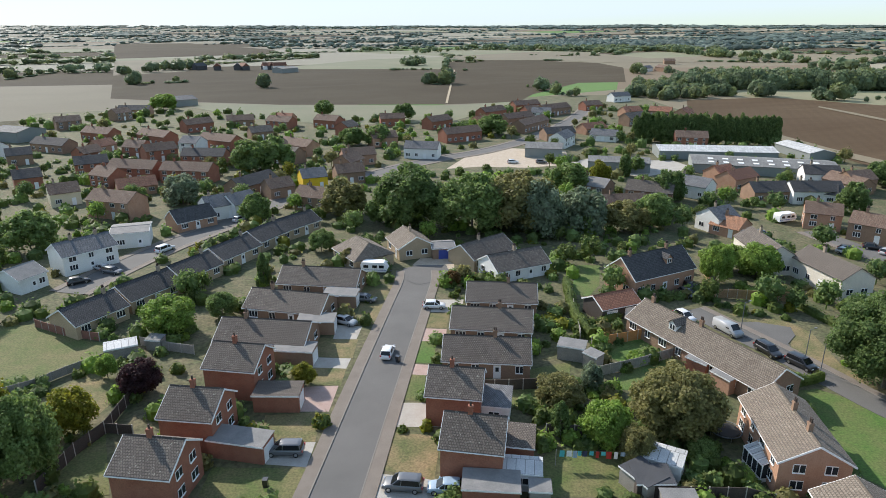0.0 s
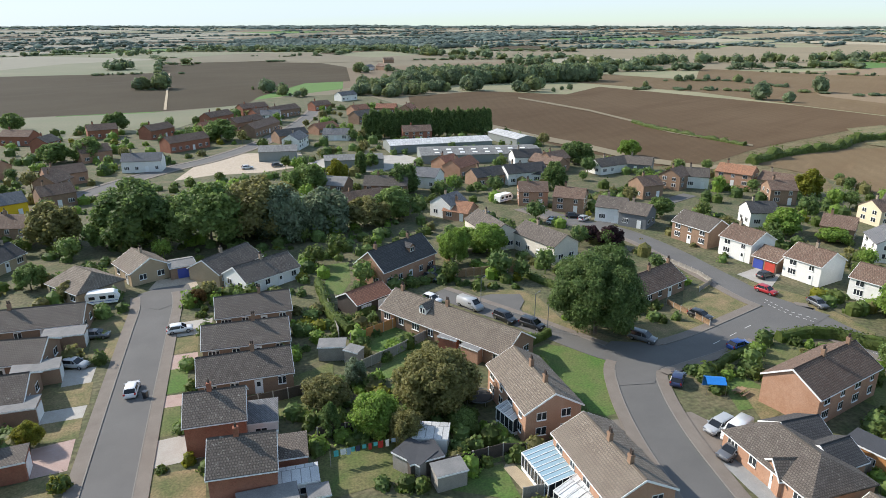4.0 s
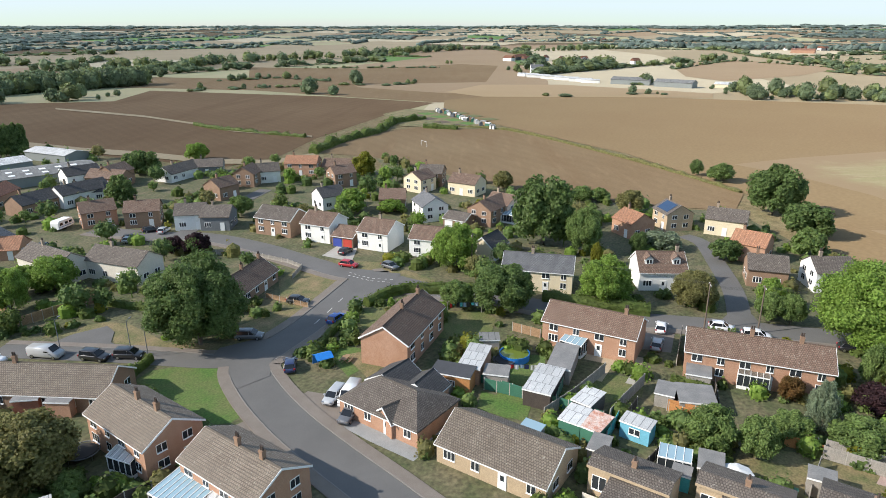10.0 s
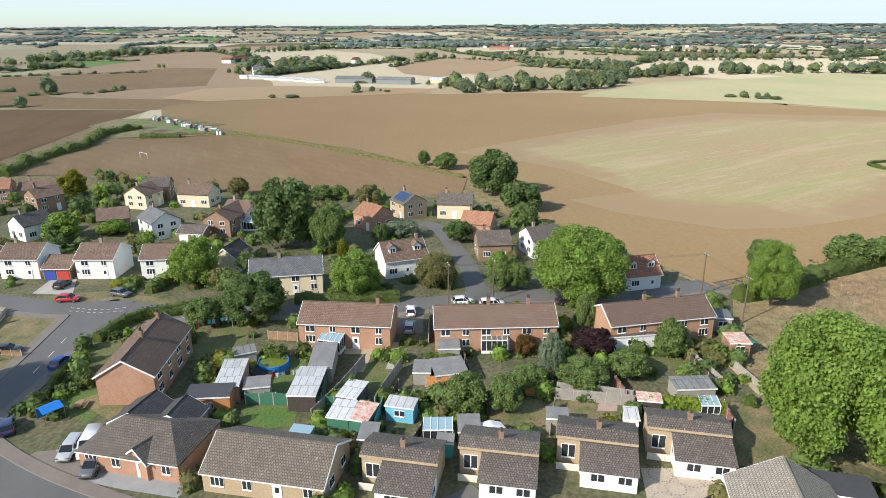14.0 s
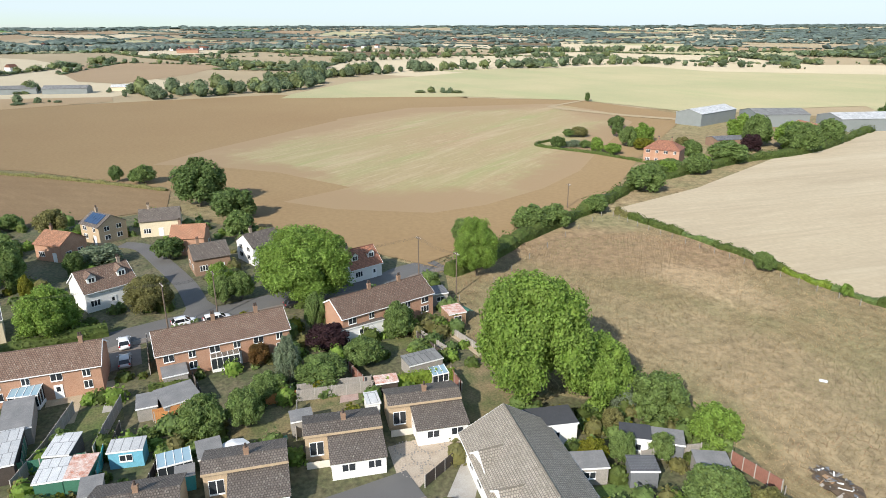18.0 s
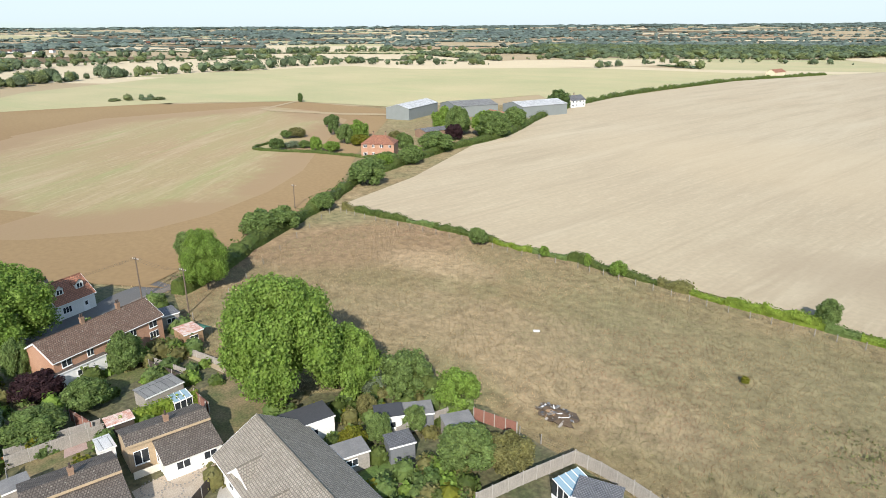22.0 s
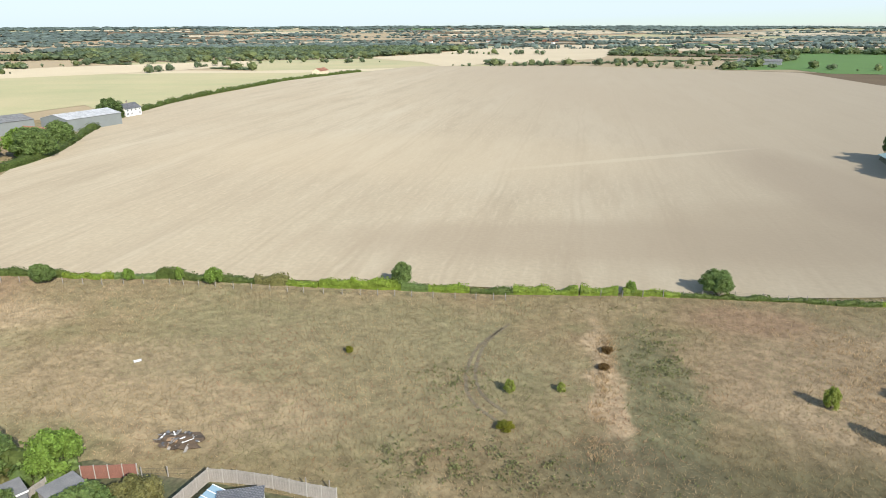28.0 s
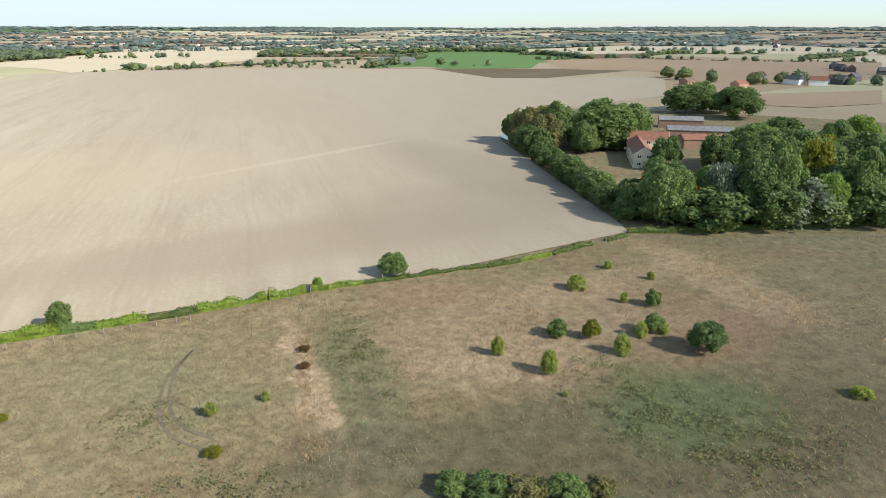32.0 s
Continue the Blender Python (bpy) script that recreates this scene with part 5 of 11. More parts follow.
def split_house(x, y, ang, L):
    """A low house of two roofs: a higher one over a tan wall band, a lower one in front of it."""
    FOOT.append((x, y, ang, L, 11))
    ob = thing("house", x, y, ang, "low pale house with two stepped grey roofs", "house", "stepped houses")
    hx = L / 2 - 0.15
    part("wall", Geo().prism([(-1.2, -0.3), (3.4, -0.3), (3.4, 3.1), (0.2, 4.15), (-1.2, 3.75)], -hx, hx), "brick_buff", ob)
    g = Geo()
    slope(g, -L / 2, L / 2, 3.8, 2.95, 0.1, 4.2)
    slope(g, -L / 2, L / 2, -1.5, 3.62, 0.1, 4.2)
    up = part("upper_roof", g, "tile_grey", ob)
    part("fascia", Geo().box(-L / 2, L / 2, -1.56, -1.5, 3.45, 3.75), "brick_buff", up)
    a, b = -hx + L * 0.3, hx
    part("front_wall", Geo().prism([(-5.2, -0.3), (-1.2, -0.3), (-1.2, 3.0), (-5.2, 2.3)], a, b), "render_white", ob)
    g = Geo()
    slope(g, a - 0.2, L / 2, -5.5, 2.3, -1.15, 3.15)
    part("lower_roof", g, "tile_grey", ob)
    for px in (a + (b - a) * 0.3, a + (b - a) * 0.78):
        add_window(ob, px, -5.2, 0.95, 0, 1.5, 1.05, 2)
    add_window(ob, -hx + L * 0.14, -1.2, 0.8, 0, 1.6, 1.8, 2)
    add_door(ob, a, -2.4, -90, "upvc")
    part("porch_wall", Geo().box(-hx, a, -2.6, -2.5, -0.2, 0.9), "render_pale", ob)
    chimney(ob, L * 0.02, 0.2, 4.2, 0.9, "brick_brown", 1)
    add_window(ob, hx, -3.2, 1.0, 90, 1.2, 1.0, 2)
    return ob



def screen(pts, h):
    """A row of tall dark evergreens."""
    (ax, ay), (bx, by) = pts
    n = 30
    for i in range(n):
        f = i / (n - 1)
        tree("poplar", round(ax + (bx - ax) * f, 1), round(ay + (by - ay) * f, 1), h + (i * 7 % 5) * 0.3, 2.9)



def field_posts(pts, step):
    """A wire fence of weathered posts round a field."""
    ob = thing("field_fence", *pts[0], 0, "thin post and wire fence at the field edge", "fence")
    x0, y0 = pts[0]
    pm = shared("fieldpost", lambda: Geo().tube(0, 0, -0.2, 1.35, 0.075, 0.07, 6).mesh("post", "timber_grey"))
    line = smooth_line(pts, step)
    for p in line:
        part("post", pm, "", ob, at=pose(p.x - x0, p.y - y0, 0))
    g = Geo()
    for z in (0.45, 0.8, 1.12):
        for a, b in zip(line, line[1:]):
            g.rod((a.x - x0, a.y - y0, z), (b.x - x0, b.y - y0, z), 0.008, 3)
    part("wire", g, "wire", ob)
    return ob



# ---- garden things ----


def pool(x, y, r=2.3, h=1.15):
    ob = thing("paddling_pool", x, y, 0, "round blue above-ground pool with green water", "pool")
    g = Geo()
    n = 28
    for rr, z in ((r, 0), (r, h), (r - 0.08, h), (r - 0.08, 0.1)):
        g.v += [(rr * math.cos(6.2832 * i / n), rr * math.sin(6.2832 * i / n), z) for i in range(n)]
    for k in range(3):
        g.f += [(k * n + i, k * n + (i + 1) % n, (k + 1) * n + (i + 1) % n, (k + 1) * n + i) for i in range(n)]
    part("pool_wall", g, "plastic_blue", ob, smooth=False)
    part("water", Geo().tube(0, 0, 0.3, h - 0.22, r - 0.09, r - 0.09, n), "pool_water", ob)


def trampoline(x, y, r=1.7):
    ob = thing("trampoline", x, y, 0, "round garden trampoline with a black bed", "trampoline")
    part("bed", Geo().tube(0, 0, 0.72, 0.76, r * 0.86, r * 0.86, 20), "tyre", ob)
    g = Geo()
    n = 20
    for i in range(n):
        a, b = 6.2832 * i / n, 6.2832 * (i + 1) / n
        g.rod((r * math.cos(a), r * math.sin(a), 0.76), (r * math.cos(b), r * math.sin(b), 0.76), 0.07, 5)
    part("frame", g, "clad_grey", ob)
    for i in range(4):
        part("leg", Geo().tube(r * 0.95 * math.cos(1.57 * i), r * 0.95 * math.sin(1.57 * i), 0, 0.75, 0.03), "chrome", ob)


def caravan(x, y, ang):
    ob = thing("caravan", x, y, ang, "white touring caravan parked on a drive", "caravan")
    prof = [(-2.7, 0.5), (2.5, 0.5), (2.85, 1.2), (2.6, 2.0), (2.1, 2.5), (-2.3, 2.55), (-2.7, 2.1)]
    g = Geo()
    g.v = [(a, s * 1.1, z) for s in (-1, 1) for a, z in prof]
    n = len(prof)
    g.f = [tuple(range(n)), tuple(range(2 * n - 1, n - 1, -1))] + [(i, n + i, n + (i + 1) % n, (i + 1) % n) for i in range(n)]
    part("body", g, "upvc", ob)
    for s in (-1, 1):
        for px in (-1.6, 0.2, 1.6):
            part("window", Geo().box(px - 0.5, px + 0.5, s * 1.1 - 0.01, s * 1.1 + 0.01, 1.35, 1.95), "car_glass", ob)
        part("wheel", _wheel("tyre", 0.32, 0.2), "", ob, at=pose(-0.3, s * 0.95, 0.32))
        part("stripe", Geo().box(-2.6, 2.6, s * 1.105 - 0.008, s * 1.105 + 0.008, 0.9, 1.0), "car_blue", ob)
    part("drawbar", Geo().rod((2.6, 0, 0.55), (3.6, 0, 0.5), 0.06), "clad_grey", ob)


def parasol(x, y, material, label, r=1.5, h=2.3):
    ob = thing("parasol", x, y, 10, label, "parasol")
    g = Geo()
    for i in range(8):
        a, b = 6.2832 * i / 8, 6.2832 * (i + 1) / 8
        g.face((0, 0, h + 0.1), (r * math.cos(a), r * math.sin(a), h - 0.45), (r * math.cos(b), r * math.sin(b), h - 0.45))
        g.face((0, 0, h + 0.07), (r * math.cos(b), r * math.sin(b), h - 0.48), (r * math.cos(a), r * math.sin(a), h - 0.48))
    part("canopy", g, material, ob)
    part("shaft", Geo().tube(0, 0, 0, h, 0.03), "timber", ob)
    part("base", Geo().tube(0, 0, 0, 0.1, 0.28), "concrete", ob)


def washing_line(x, y, ang, ln=6.0, seed=1):
    rnd = random.Random(seed)
    ob = thing("washing_line", x, y, ang, "washing line with clothes hung out to dry", "washing line")
    for s in (-1, 1):
        part("line_post", Geo().tube(s * ln / 2, 0, 0, 2.2, 0.04), "timber_grey", ob)
    part("line", Geo().rod((-ln / 2, 0, 2.1), (ln / 2, 0, 2.1), 0.012, 4), "wire", ob)
    px = -ln / 2 + 0.4
    while px < ln / 2 - 0.6:
        w, d = rnd.uniform(0.35, 0.7), rnd.uniform(0.5, 1.0)
        g = Geo()
        for i in range(3):
            g.face((px + w * i / 3, 0.03 * (i % 2), 2.1), (px + w * (i + 1) / 3, 0.03 * ((i + 1) % 2), 2.1), (px + w * (i + 1) / 3, 0.05 * ((i + 1) % 2), 2.1 - d), (px + w * i / 3, 0.05 * (i % 2), 2.1 - d))
        part("garment", g, rnd.choice(["car_navy", "car_red", "upvc", "car_black", "render_white", "car_lightblue", "paint_teal"]), ob)
        px += w + rnd.uniform(0.05, 0.3)


def gazebo(x, y, ang, material="plastic_blue", label="blue tarpaulin shelter on a frame"):
    ob = thing("garden_shelter", x, y, ang, label, "shelter")
    g = Geo()
    slope(g, -1.3, 1.3, -1.2, 1.7, 0, 2.2, 0.03)
    slope(g, -1.3, 1.3, 1.2, 1.7, 0, 2.2, 0.03)
    part("cover", g, material, ob)
    part("side_cover", Geo().box(-1.3, 1.3, 1.17, 1.2, 0.2, 1.7), material, ob)
    for sx in (-1, 1):
        for sy in (-1, 1):
            part("leg", Geo().tube(sx * 1.25, sy * 1.15, 0, 1.75, 0.03), "chrome", ob)


def picnic_table(x, y, ang):
    ob = thing("picnic_table", x, y, ang, "weathered wooden picnic table on the lawn", "table")
    part("tabletop", Geo().box(-0.9, 0.9, -0.38, 0.38, 0.7, 0.75), "timber", ob)
    for s in (-1, 1):
        part("bench", Geo().box(-0.9, 0.9, s * 0.75 - 0.13, s * 0.75 + 0.13, 0.42, 0.46), "timber", ob)
        part("leg", Geo().rod((s * 0.6, -0.6, 0), (s * 0.6, 0.25, 0.7), 0.05, 4), "timber", ob)
        part("leg", Geo().rod((s * 0.6, 0.6, 0), (s * 0.6, -0.25, 0.7), 0.05, 4), "timber", ob)


def bin_(x, y, ang, material="car_black"):
    ob = thing("wheelie_bin", x, y, ang, "dark plastic wheelie bin beside a house", "bin", "wheelie bins")
    part("body", Geo().prism([(-0.22, 0.05), (0.22, 0.05), (0.29, 0.98), (-0.29, 0.98)], -0.27, 0.27), material, ob)
    part("lid", Geo().box(-0.3, 0.3, -0.32, 0.34, 0.98, 1.06), material, ob)


def rubble(x, y):
    """A heap of broken boards, sheeting and rubbish with a white frame thrown on it."""
    rnd = random.Random(8)
    ob = thing("rubbish_heap", x, y, 0, "heap of broken boards and grey rubbish with a white frame", "rubbish heap")
    bm = lumpy(4, 3, 0.5, 2.6, 0.34)
    me = bpy.data.meshes.new("mound")
    bmesh.ops.scale(bm, vec=(2.6, 1.7, 1.9), verts=bm.verts)
    bm.to_mesh(me)
    bm.free()
    me.materials.append(MATS["soil"])
    part("mound", me, "", ob)
    for i in range(46):
        a, o = rnd.uniform(0, 6.28), rnd.uniform(0.1, 1.0) ** 0.7
        px, py = 2.7 * o * math.cos(a), 1.7 * o * math.sin(a)
        ln, w = rnd.uniform(0.3, 1.5), rnd.uniform(0.08, 0.4)
        m = rnd.choice(["timber_grey", "timber_grey", "felt", "clad_grey", "upvc", "slate", "timber"])
        part("board", Geo().box(-ln / 2, ln / 2, -w / 2, w / 2, 0, 0.05), m, ob, at=pose(px, py, 0.62 * (1 - o * o) + 0.1, rnd.uniform(-25, 25), rnd.uniform(-25, 25), rnd.uniform(0, 180)))
    fr = Geo().box(-0.7, 0.7, -0.5, -0.42, 0, 0.07).box(-0.7, 0.7, 0.42, 0.5, 0, 0.07).box(-0.7, -0.62, -0.42, 0.42, 0, 0.07).box(0.62, 0.7, -0.42, 0.42, 0, 0.07)
    part("window_frame", fr, "upvc", ob, at=pose(-1.4, 0.3, 0.6, 20, 12, 30))
    return ob


def dormer(house_ob, px, side, W, he, hr, wall="render_white", roof="tile_red", w=1.5, low=0.35):
    """A gabled dormer on a roof slope; side -1 or 1."""
    sl = (hr - he) / (W / 2)
    y0 = W / 2 * (1 - low)
    zb = hr - sl * y0
    s = side
    turn = pose(px, 0, 0, 0, 0, 0 if s < 0 else 180)
    top = zb + 1.25
    back = max(0.0, (hr - top - 0.5) / sl)
    g = Geo().prism([(-w / 2, zb - 0.5), (w / 2, zb - 0.5), (w / 2, top), (0, top + 0.6), (-w / 2, top)], -y0, -back, axis=1)
    d = part("dormer", g, wall, house_ob, at=turn)
    r = Geo()
    for q in (-1, 1):
        a = [(q * (w / 2 + 0.2), -y0 - 0.2, top - 0.16), (0, -y0 - 0.2, top + 0.66), (0, -back + 0.4, top + 0.66), (q * (w / 2 + 0.2), -back + 0.4, top - 0.16)]
        a = a if q < 0 else a[::-1]
        uv = [(0, 0), (0, 1.2), (2, 1.2), (2, 0)] if q < 0 else [(2, 0), (2, 1.2), (0, 1.2), (0, 0)]
        r.face(*a, uv=uv)
        r.face(*[(p[0], p[1], p[2] - 0.08) for p in a[::-1]], uv=uv)
    part("dormer_roof", r, roof, d)
    add_window(d, 0, -y0, zb + 0.15, 0, w * 0.7, 0.95, 2, False)


def solar_panels(house_ob, W, he, hr, side=-1, n=5):
    sl = math.degrees(math.atan2(hr - he, W / 2))
    for i in range(n):
        for k in range(2):
            f = 0.3 + 0.36 * k
            part("solar_panel", shared("solarp", lambda: Geo().box(-0.48, 0.48, -0.8, 0.8, 0.17, 0.22).mesh("solar_panel", "solar")), "", house_ob,
                 at=pose((i - (n - 1) / 2) * 1.02, side * W / 2 * f, hr - (hr - he) * f, -side * -sl if side > 0 else sl, 0, 0))


def goal(x, y, ang):
    ob = thing("goal_frame", x, y, ang, "white goal frame standing in the field", "goal")
    for s in (-1, 1):
        part("goal_post", Geo().tube(s * 2.5, 0, 0, 2.2, 0.07), "upvc", ob)
    part("crossbar", Geo().rod((-2.5, 0, 2.2), (2.5, 0, 2.2), 0.07), "upvc", ob)


# ---- the ground: one sheet to the horizon ----


def land(x, y):
    """The height of the land: level round the village, rising gently towards the horizon."""
    d = math.hypot(x, y)
    k = max(0.0, min(1.0, (d - 2300) / 2500))
    return k * k * (3 - 2 * k) * (39 + 9 * noise.noise(Vector((x / 1500, y / 1500, 0.4))))


def ground_sheet():
    radii = [0, 30, 80, 160, 300, 420, 560, 700, 900, 1200, 1600, 2000, 2400, 2700, 3000, 3300, 3600, 3900, 4200, 4500, 4700, 4850]
    n = 120
    v, f, mi = [(0, 0, 0)], [], []
    for r in radii[1:]:
        for i in range(n):
            a = 2 * math.pi * i / n
            x, y = r * math.cos(a), r * math.sin(a)
            v.append((x, y, land(x, y)))
    for i in range(n):
        f.append((0, 1 + i, 1 + (i + 1) % n))
        mi.append(0)
    for k in range(len(radii) - 2):
        for i in range(n):
            a, b = 1 + k * n + i, 1 + k * n + (i + 1) % n
            f.append((a, a + n, b + n, b))
            mi.append(0 if radii[k + 2] <= 420 else 1)
    me = bpy.data.meshes.new("ground")
    me.from_pydata(v, [], f)
    me.materials.append(MATS["meadow"])
    me.materials.append(MATS["stubble_dull"])
    me.polygons.foreach_set("material_index", mi)
    me.polygons.foreach_set("use_smooth", [True] * len(f))
    tagged(new("ground", me), "dry meadow and wide farmland reaching the horizon", "ground", "", "structure")


ground_sheet()

# ---- village ground, fields, roads ----
sheet("village_ground", [(-420, 20), (-207.0, 307.7), (-234.6, 380.9), (-159.7, 412.2), (-80.1, 352.2), (4.9, 352.5), (59.3, 475.5), (139.7, 488.8), (143.0, 365.3), (147.2, 284.1), (152.3, 281.9), (145.9, 219.9), (159.3, 179.2), (177.8, 169.9), (180.3, 155.4), (184.6, 128.7), (201.4, 145.6), (179.0, 74.3), (181.8, 38.0), (187.7, 16.1), (160.1, -4.4), (152.7, -13.5), (132.2, -31.0), (118.0, -40.6), (119.9, -42.0), (97.4, -36.0), (80.5, -34.0), (68.2, -41.3), (62.8, -49.7), (49.8, -56.5), (43.0, -55.2), (34.7, -55.2), (19.6, -54.3), (-6.1, -53.5), (-16.2, -56.9), (-21.4, -56.9), (-32.8, -52.4), (-43.5, -47.3), (-59.1, -36.5), (-60, -20), (-420, -10)], "garden", "garden soil and rough grass of the village", "ground", z=0.01)
sheet("field_track", [(369.7, -192.3), (354.7, -191.7), (313.2, -211.5), (284.4, -233.4), (290.1, -238.0), (319.5, -215.8), (359.7, -198.2), (368.6, -197.4), (394.3, -238.9), (398.9, -239.4)], "stubble_dull", "pale worn farm track across the field", "track", z=0.34)
sheet("field_track", [(12.5, 770.0), (14.1, 770.0), (3.2, 431.0), (1.6, 431.0)], "sand_path", "pale farm track across the plough", "track", z=0.33)
sheet("field_verge", [(154.9, 302.1), (158.5, 265.6), (165.8, 233.1), (169.1, 200.0), (178.4, 177.3), (196.8, 173.0), (191.9, 165.8), (172.8, 171.8), (162.1, 191.9), (158.5, 223.1), (151.9, 254.9), (148.0, 289.2)], "stubble_dull", "dry grass verge between the plough and the gardens", "verge", z=0.34)
sheet("field_track", [(234.0, 412.2), (236.9, 379.2), (238.5, 332.9), (232.3, 283.1), (226.0, 248.7), (230.5, 202.8), (226.8, 199.5), (220.7, 243.0), (227.9, 277.8), (233.6, 326.1), (231.6, 371.0), (230.3, 406.0)], "stubble_dull", "pale line of dry grass across the plough", "track", z=0.35)
sheet("field_25", [(441.3, 253.3), (513.5, 258.1), (545.9, 200.0), (538.2, 134.6), (527.8, 73.9), (494.1, 68.6), (474.6, 117.7), (450.5, 163.9), (425.1, 212.8)], "stubble_gold", "golden stubble strip before the works", "field", z=0.2)
sheet("field_1", [(-231.5, 463), (-332.1, 677.1), (-282.2, 738.1), (-158.5, 713.7), (-165.2, 776.1), (4.5, 773.5), (9.0, 943.8), (130.0, 974.5), (209.2, 917.4), (217.0, 810.8), (163.6, 599.1), (120.0, 592.0), (66.2, 490.3), (50.2, 440.3), (2.3, 426.0), (-103.1, 424.6), (-165.2, 441.2)], "plough_grey", "greyish brown ploughed field", "field", z=0.030)
sheet("field_2", [(-167.3, 437.4), (-102.7, 423.0), (5.8, 420.5), (55.7, 446.0), (4.9, 348.1), (-41.8, 335.6), (-91.6, 349.8), (-150.7, 406.6)], "green_field", "strip of yellowing grass field", "field", z=0.042)
sheet("field_3", [(-335.6, 684.4), (-475.7, 978.7), (-385.4, 1026.4), (-325.2, 918.8), (-285.4, 746.9)], "stubble_dull", "pale stubble field of open farmland", "field", z=0.054)
sheet("field_4", [(-197.3, 820.6), (-107.8, 1022.5), (9.0, 1098.9), (4.6, 783.7), (-167.2, 786.1)], "green_field", "pale green grass field of open farmland", "field", z=0.066)
sheet("field_5", [(-505.9, 1042.3), (-912.9, 1897.2), (-737.1, 1983.2), (-348.2, 1420.8), (-314.8, 1205.3), (-399.3, 1133.2)], "plough_grey", "greyish ploughed slope of open farmland", "field", z=0.078)
sheet("field_24", [(7.8, 974.6), (13.8, 1118.7), (165.9, 1292.9), (269.0, 1279.2), (321.7, 1019.0), (359.9, 928.2), (232.9, 915.5), (140.4, 989.7)], "stubble_dull", "pale stubble field beyond the plough", "field", z=0.306)
sheet("field_6", [(138.0, 370.3), (164.8, 448.9), (232.0, 467.0), (277.2, 417.7), (339.8, 463.0), (373.7, 307.3), (376.0, 223.3), (304.4, 214.9), (226.6, 196.7), (185.9, 180.9), (161.9, 183.9), (153.1, 224.4), (151.6, 298.4)], "plough_dark", "dark brown ploughed field", "field", z=0.090)
sheet("field_7", [(268.8, 695.0), (353.6, 481.9), (380.9, 394.4), (377.3, 290.7), (378.7, 221.3), (430.2, 163.6), (483.5, 185.1), (493.8, 295.8), (473.9, 460.3), (432.3, 589.3), (366.1, 728.0)], "plough", "brown ploughed field of open farmland", "field", z=0.102)
sheet("field_8", [(574.4, 1052.3), (766.2, 1121.6), (1198.9, 1171.5), (1845.4, 1163.8), (1114.2, 699.4), (726.3, 707.9), (674.8, 858.4)], "stubble_dull", "pale stubble field of open farmland", "field", z=0.114)
sheet("field_9", [(620.6, 522.5), (822.6, 547.8), (1093.9, 586.3), (947.5, 431.2), (580.2, 224.2), (501.7, 192.5), (434.3, 246.8), (442.1, 336.3)], "drill_tan", "tan field of open farmland", "field", z=0.126)
sheet("field_10", [(198.9, 174.8), (255.1, 182.6), (288.1, 171.3), (289.3, 131.8), (252.7, 62.7), (210.4, 16.5), (189.0, 16.2), (183.1, 38.3), (181.0, 75.1), (203.1, 146.8)], "plough", "small brown field behind the houses", "field", z=0.138)
sheet("field_11", [(598.2, 620.4), (638.2, 480.9), (781.5, 424.7), (770.0, 365.1), (539.6, 267.5), (465.5, 352.9), (401.7, 420.7)], "plough", "brown field with a hedge", "field", z=0.150)
sheet("field_12", [(392.9, 225.8), (432.9, 206.6), (481.3, 102.6), (503.3, -39.3), (462.4, -122.3), (443.2, -168.3), (471.9, -141.6), (435.3, -163.4), (393.6, -230.3), (307.8, -248.9), (209.7, -150.0), (188.7, -132.0), (160.4, -106.0), (145.3, -80.6), (128.4, -47.3), (124.1, -39.4), (120.1, -41.1), (132.9, -31.1), (155.0, -13.7), (162.6, -4.4), (196.9, 5.8), (212.1, 16.7), (257.6, 63.9), (296.8, 130.7), (341.1, 196.6)], "drill_brown", "broad brown field with a green tinge", "field", z=0.162)
sheet("field_13", [(256.4, 25.0), (280.3, 7.1), (314.3, -24.6), (352.0, -59.3), (356.3, -59.0), (392.0, -109.4), (382.3, -202.4), (336.6, -212.4), (292.9, -203.0), (228.5, -144.5), (195.6, -116.7), (176.4, -93.0), (164.1, -69.0), (161.1, -52.3), (173.3, -28.3), (186.2, -15.2), (197.6, -36.8), (227.3, -17.2), (244.6, 3.1)], "drill_green", "tan drilled field with thin green growth in streaks", "field", z=0.174)
sheet("field_14", [(504.8, -51.1), (597.6, -112.7), (679.5, -252.1), (721.6, -230.0), (709.9, -477.3), (569.3, -612.9), (419.6, -664.4), (296.5, -690.0), (215.0, -740.0), (262.0, -600.0), (261.9, -486.3), (259.7, -366.8), (257.5, -339.0), (305.2, -378.2), (318.7, -257.5), (393.6, -230.3), (442.4, -166.1), (459.2, -113.2), (476.6, -40.0)], "green_field", "pale green level field", "field", z=0.186)
sheet("field_15", [(827.9, 163.0), (1112.4, 162.2), (921.4, -9.6), (758.4, 27.7), (651.5, 82.9), (692.7, 124.0)], "drill_tan", "tan field of open farmland", "field", z=0.198)
sheet("field_16", [(148.1, -100.1), (161.4, -138.4), (199.5, -213.0), (251.6, -327.1), (255.7, -412.4), (255.9, -432.9), (258.4, -595.2), (193.5, -827.8), (-9.1, -870.7), (-242.6, -775.7), (-257.2, -615.6), (-411.6, -555.0), (-311.5, -414.1), (-157.9, -348.2), (-116.9, -268.4), (-102.3, -181.0), (-94.8, -137.3), (-92.9, -131.9), (-43.4, -121.2), (-8.4, -118.0), (26.4, -115.8), (78.7, -110.9), (107.8, -108.0), (140.5, -102.4)], "stubble", "wide tan stubble field with wheel lines", "field", z=0.210)
sheet("field_17", [(735.0, -490.7), (632.1, -744.7), (466.9, -925.5), (398.5, -823.2), (471.5, -661.0), (596.8, -503.3)], "pale_stubble", "pale stubble strip of open farmland", "field", z=0.222)
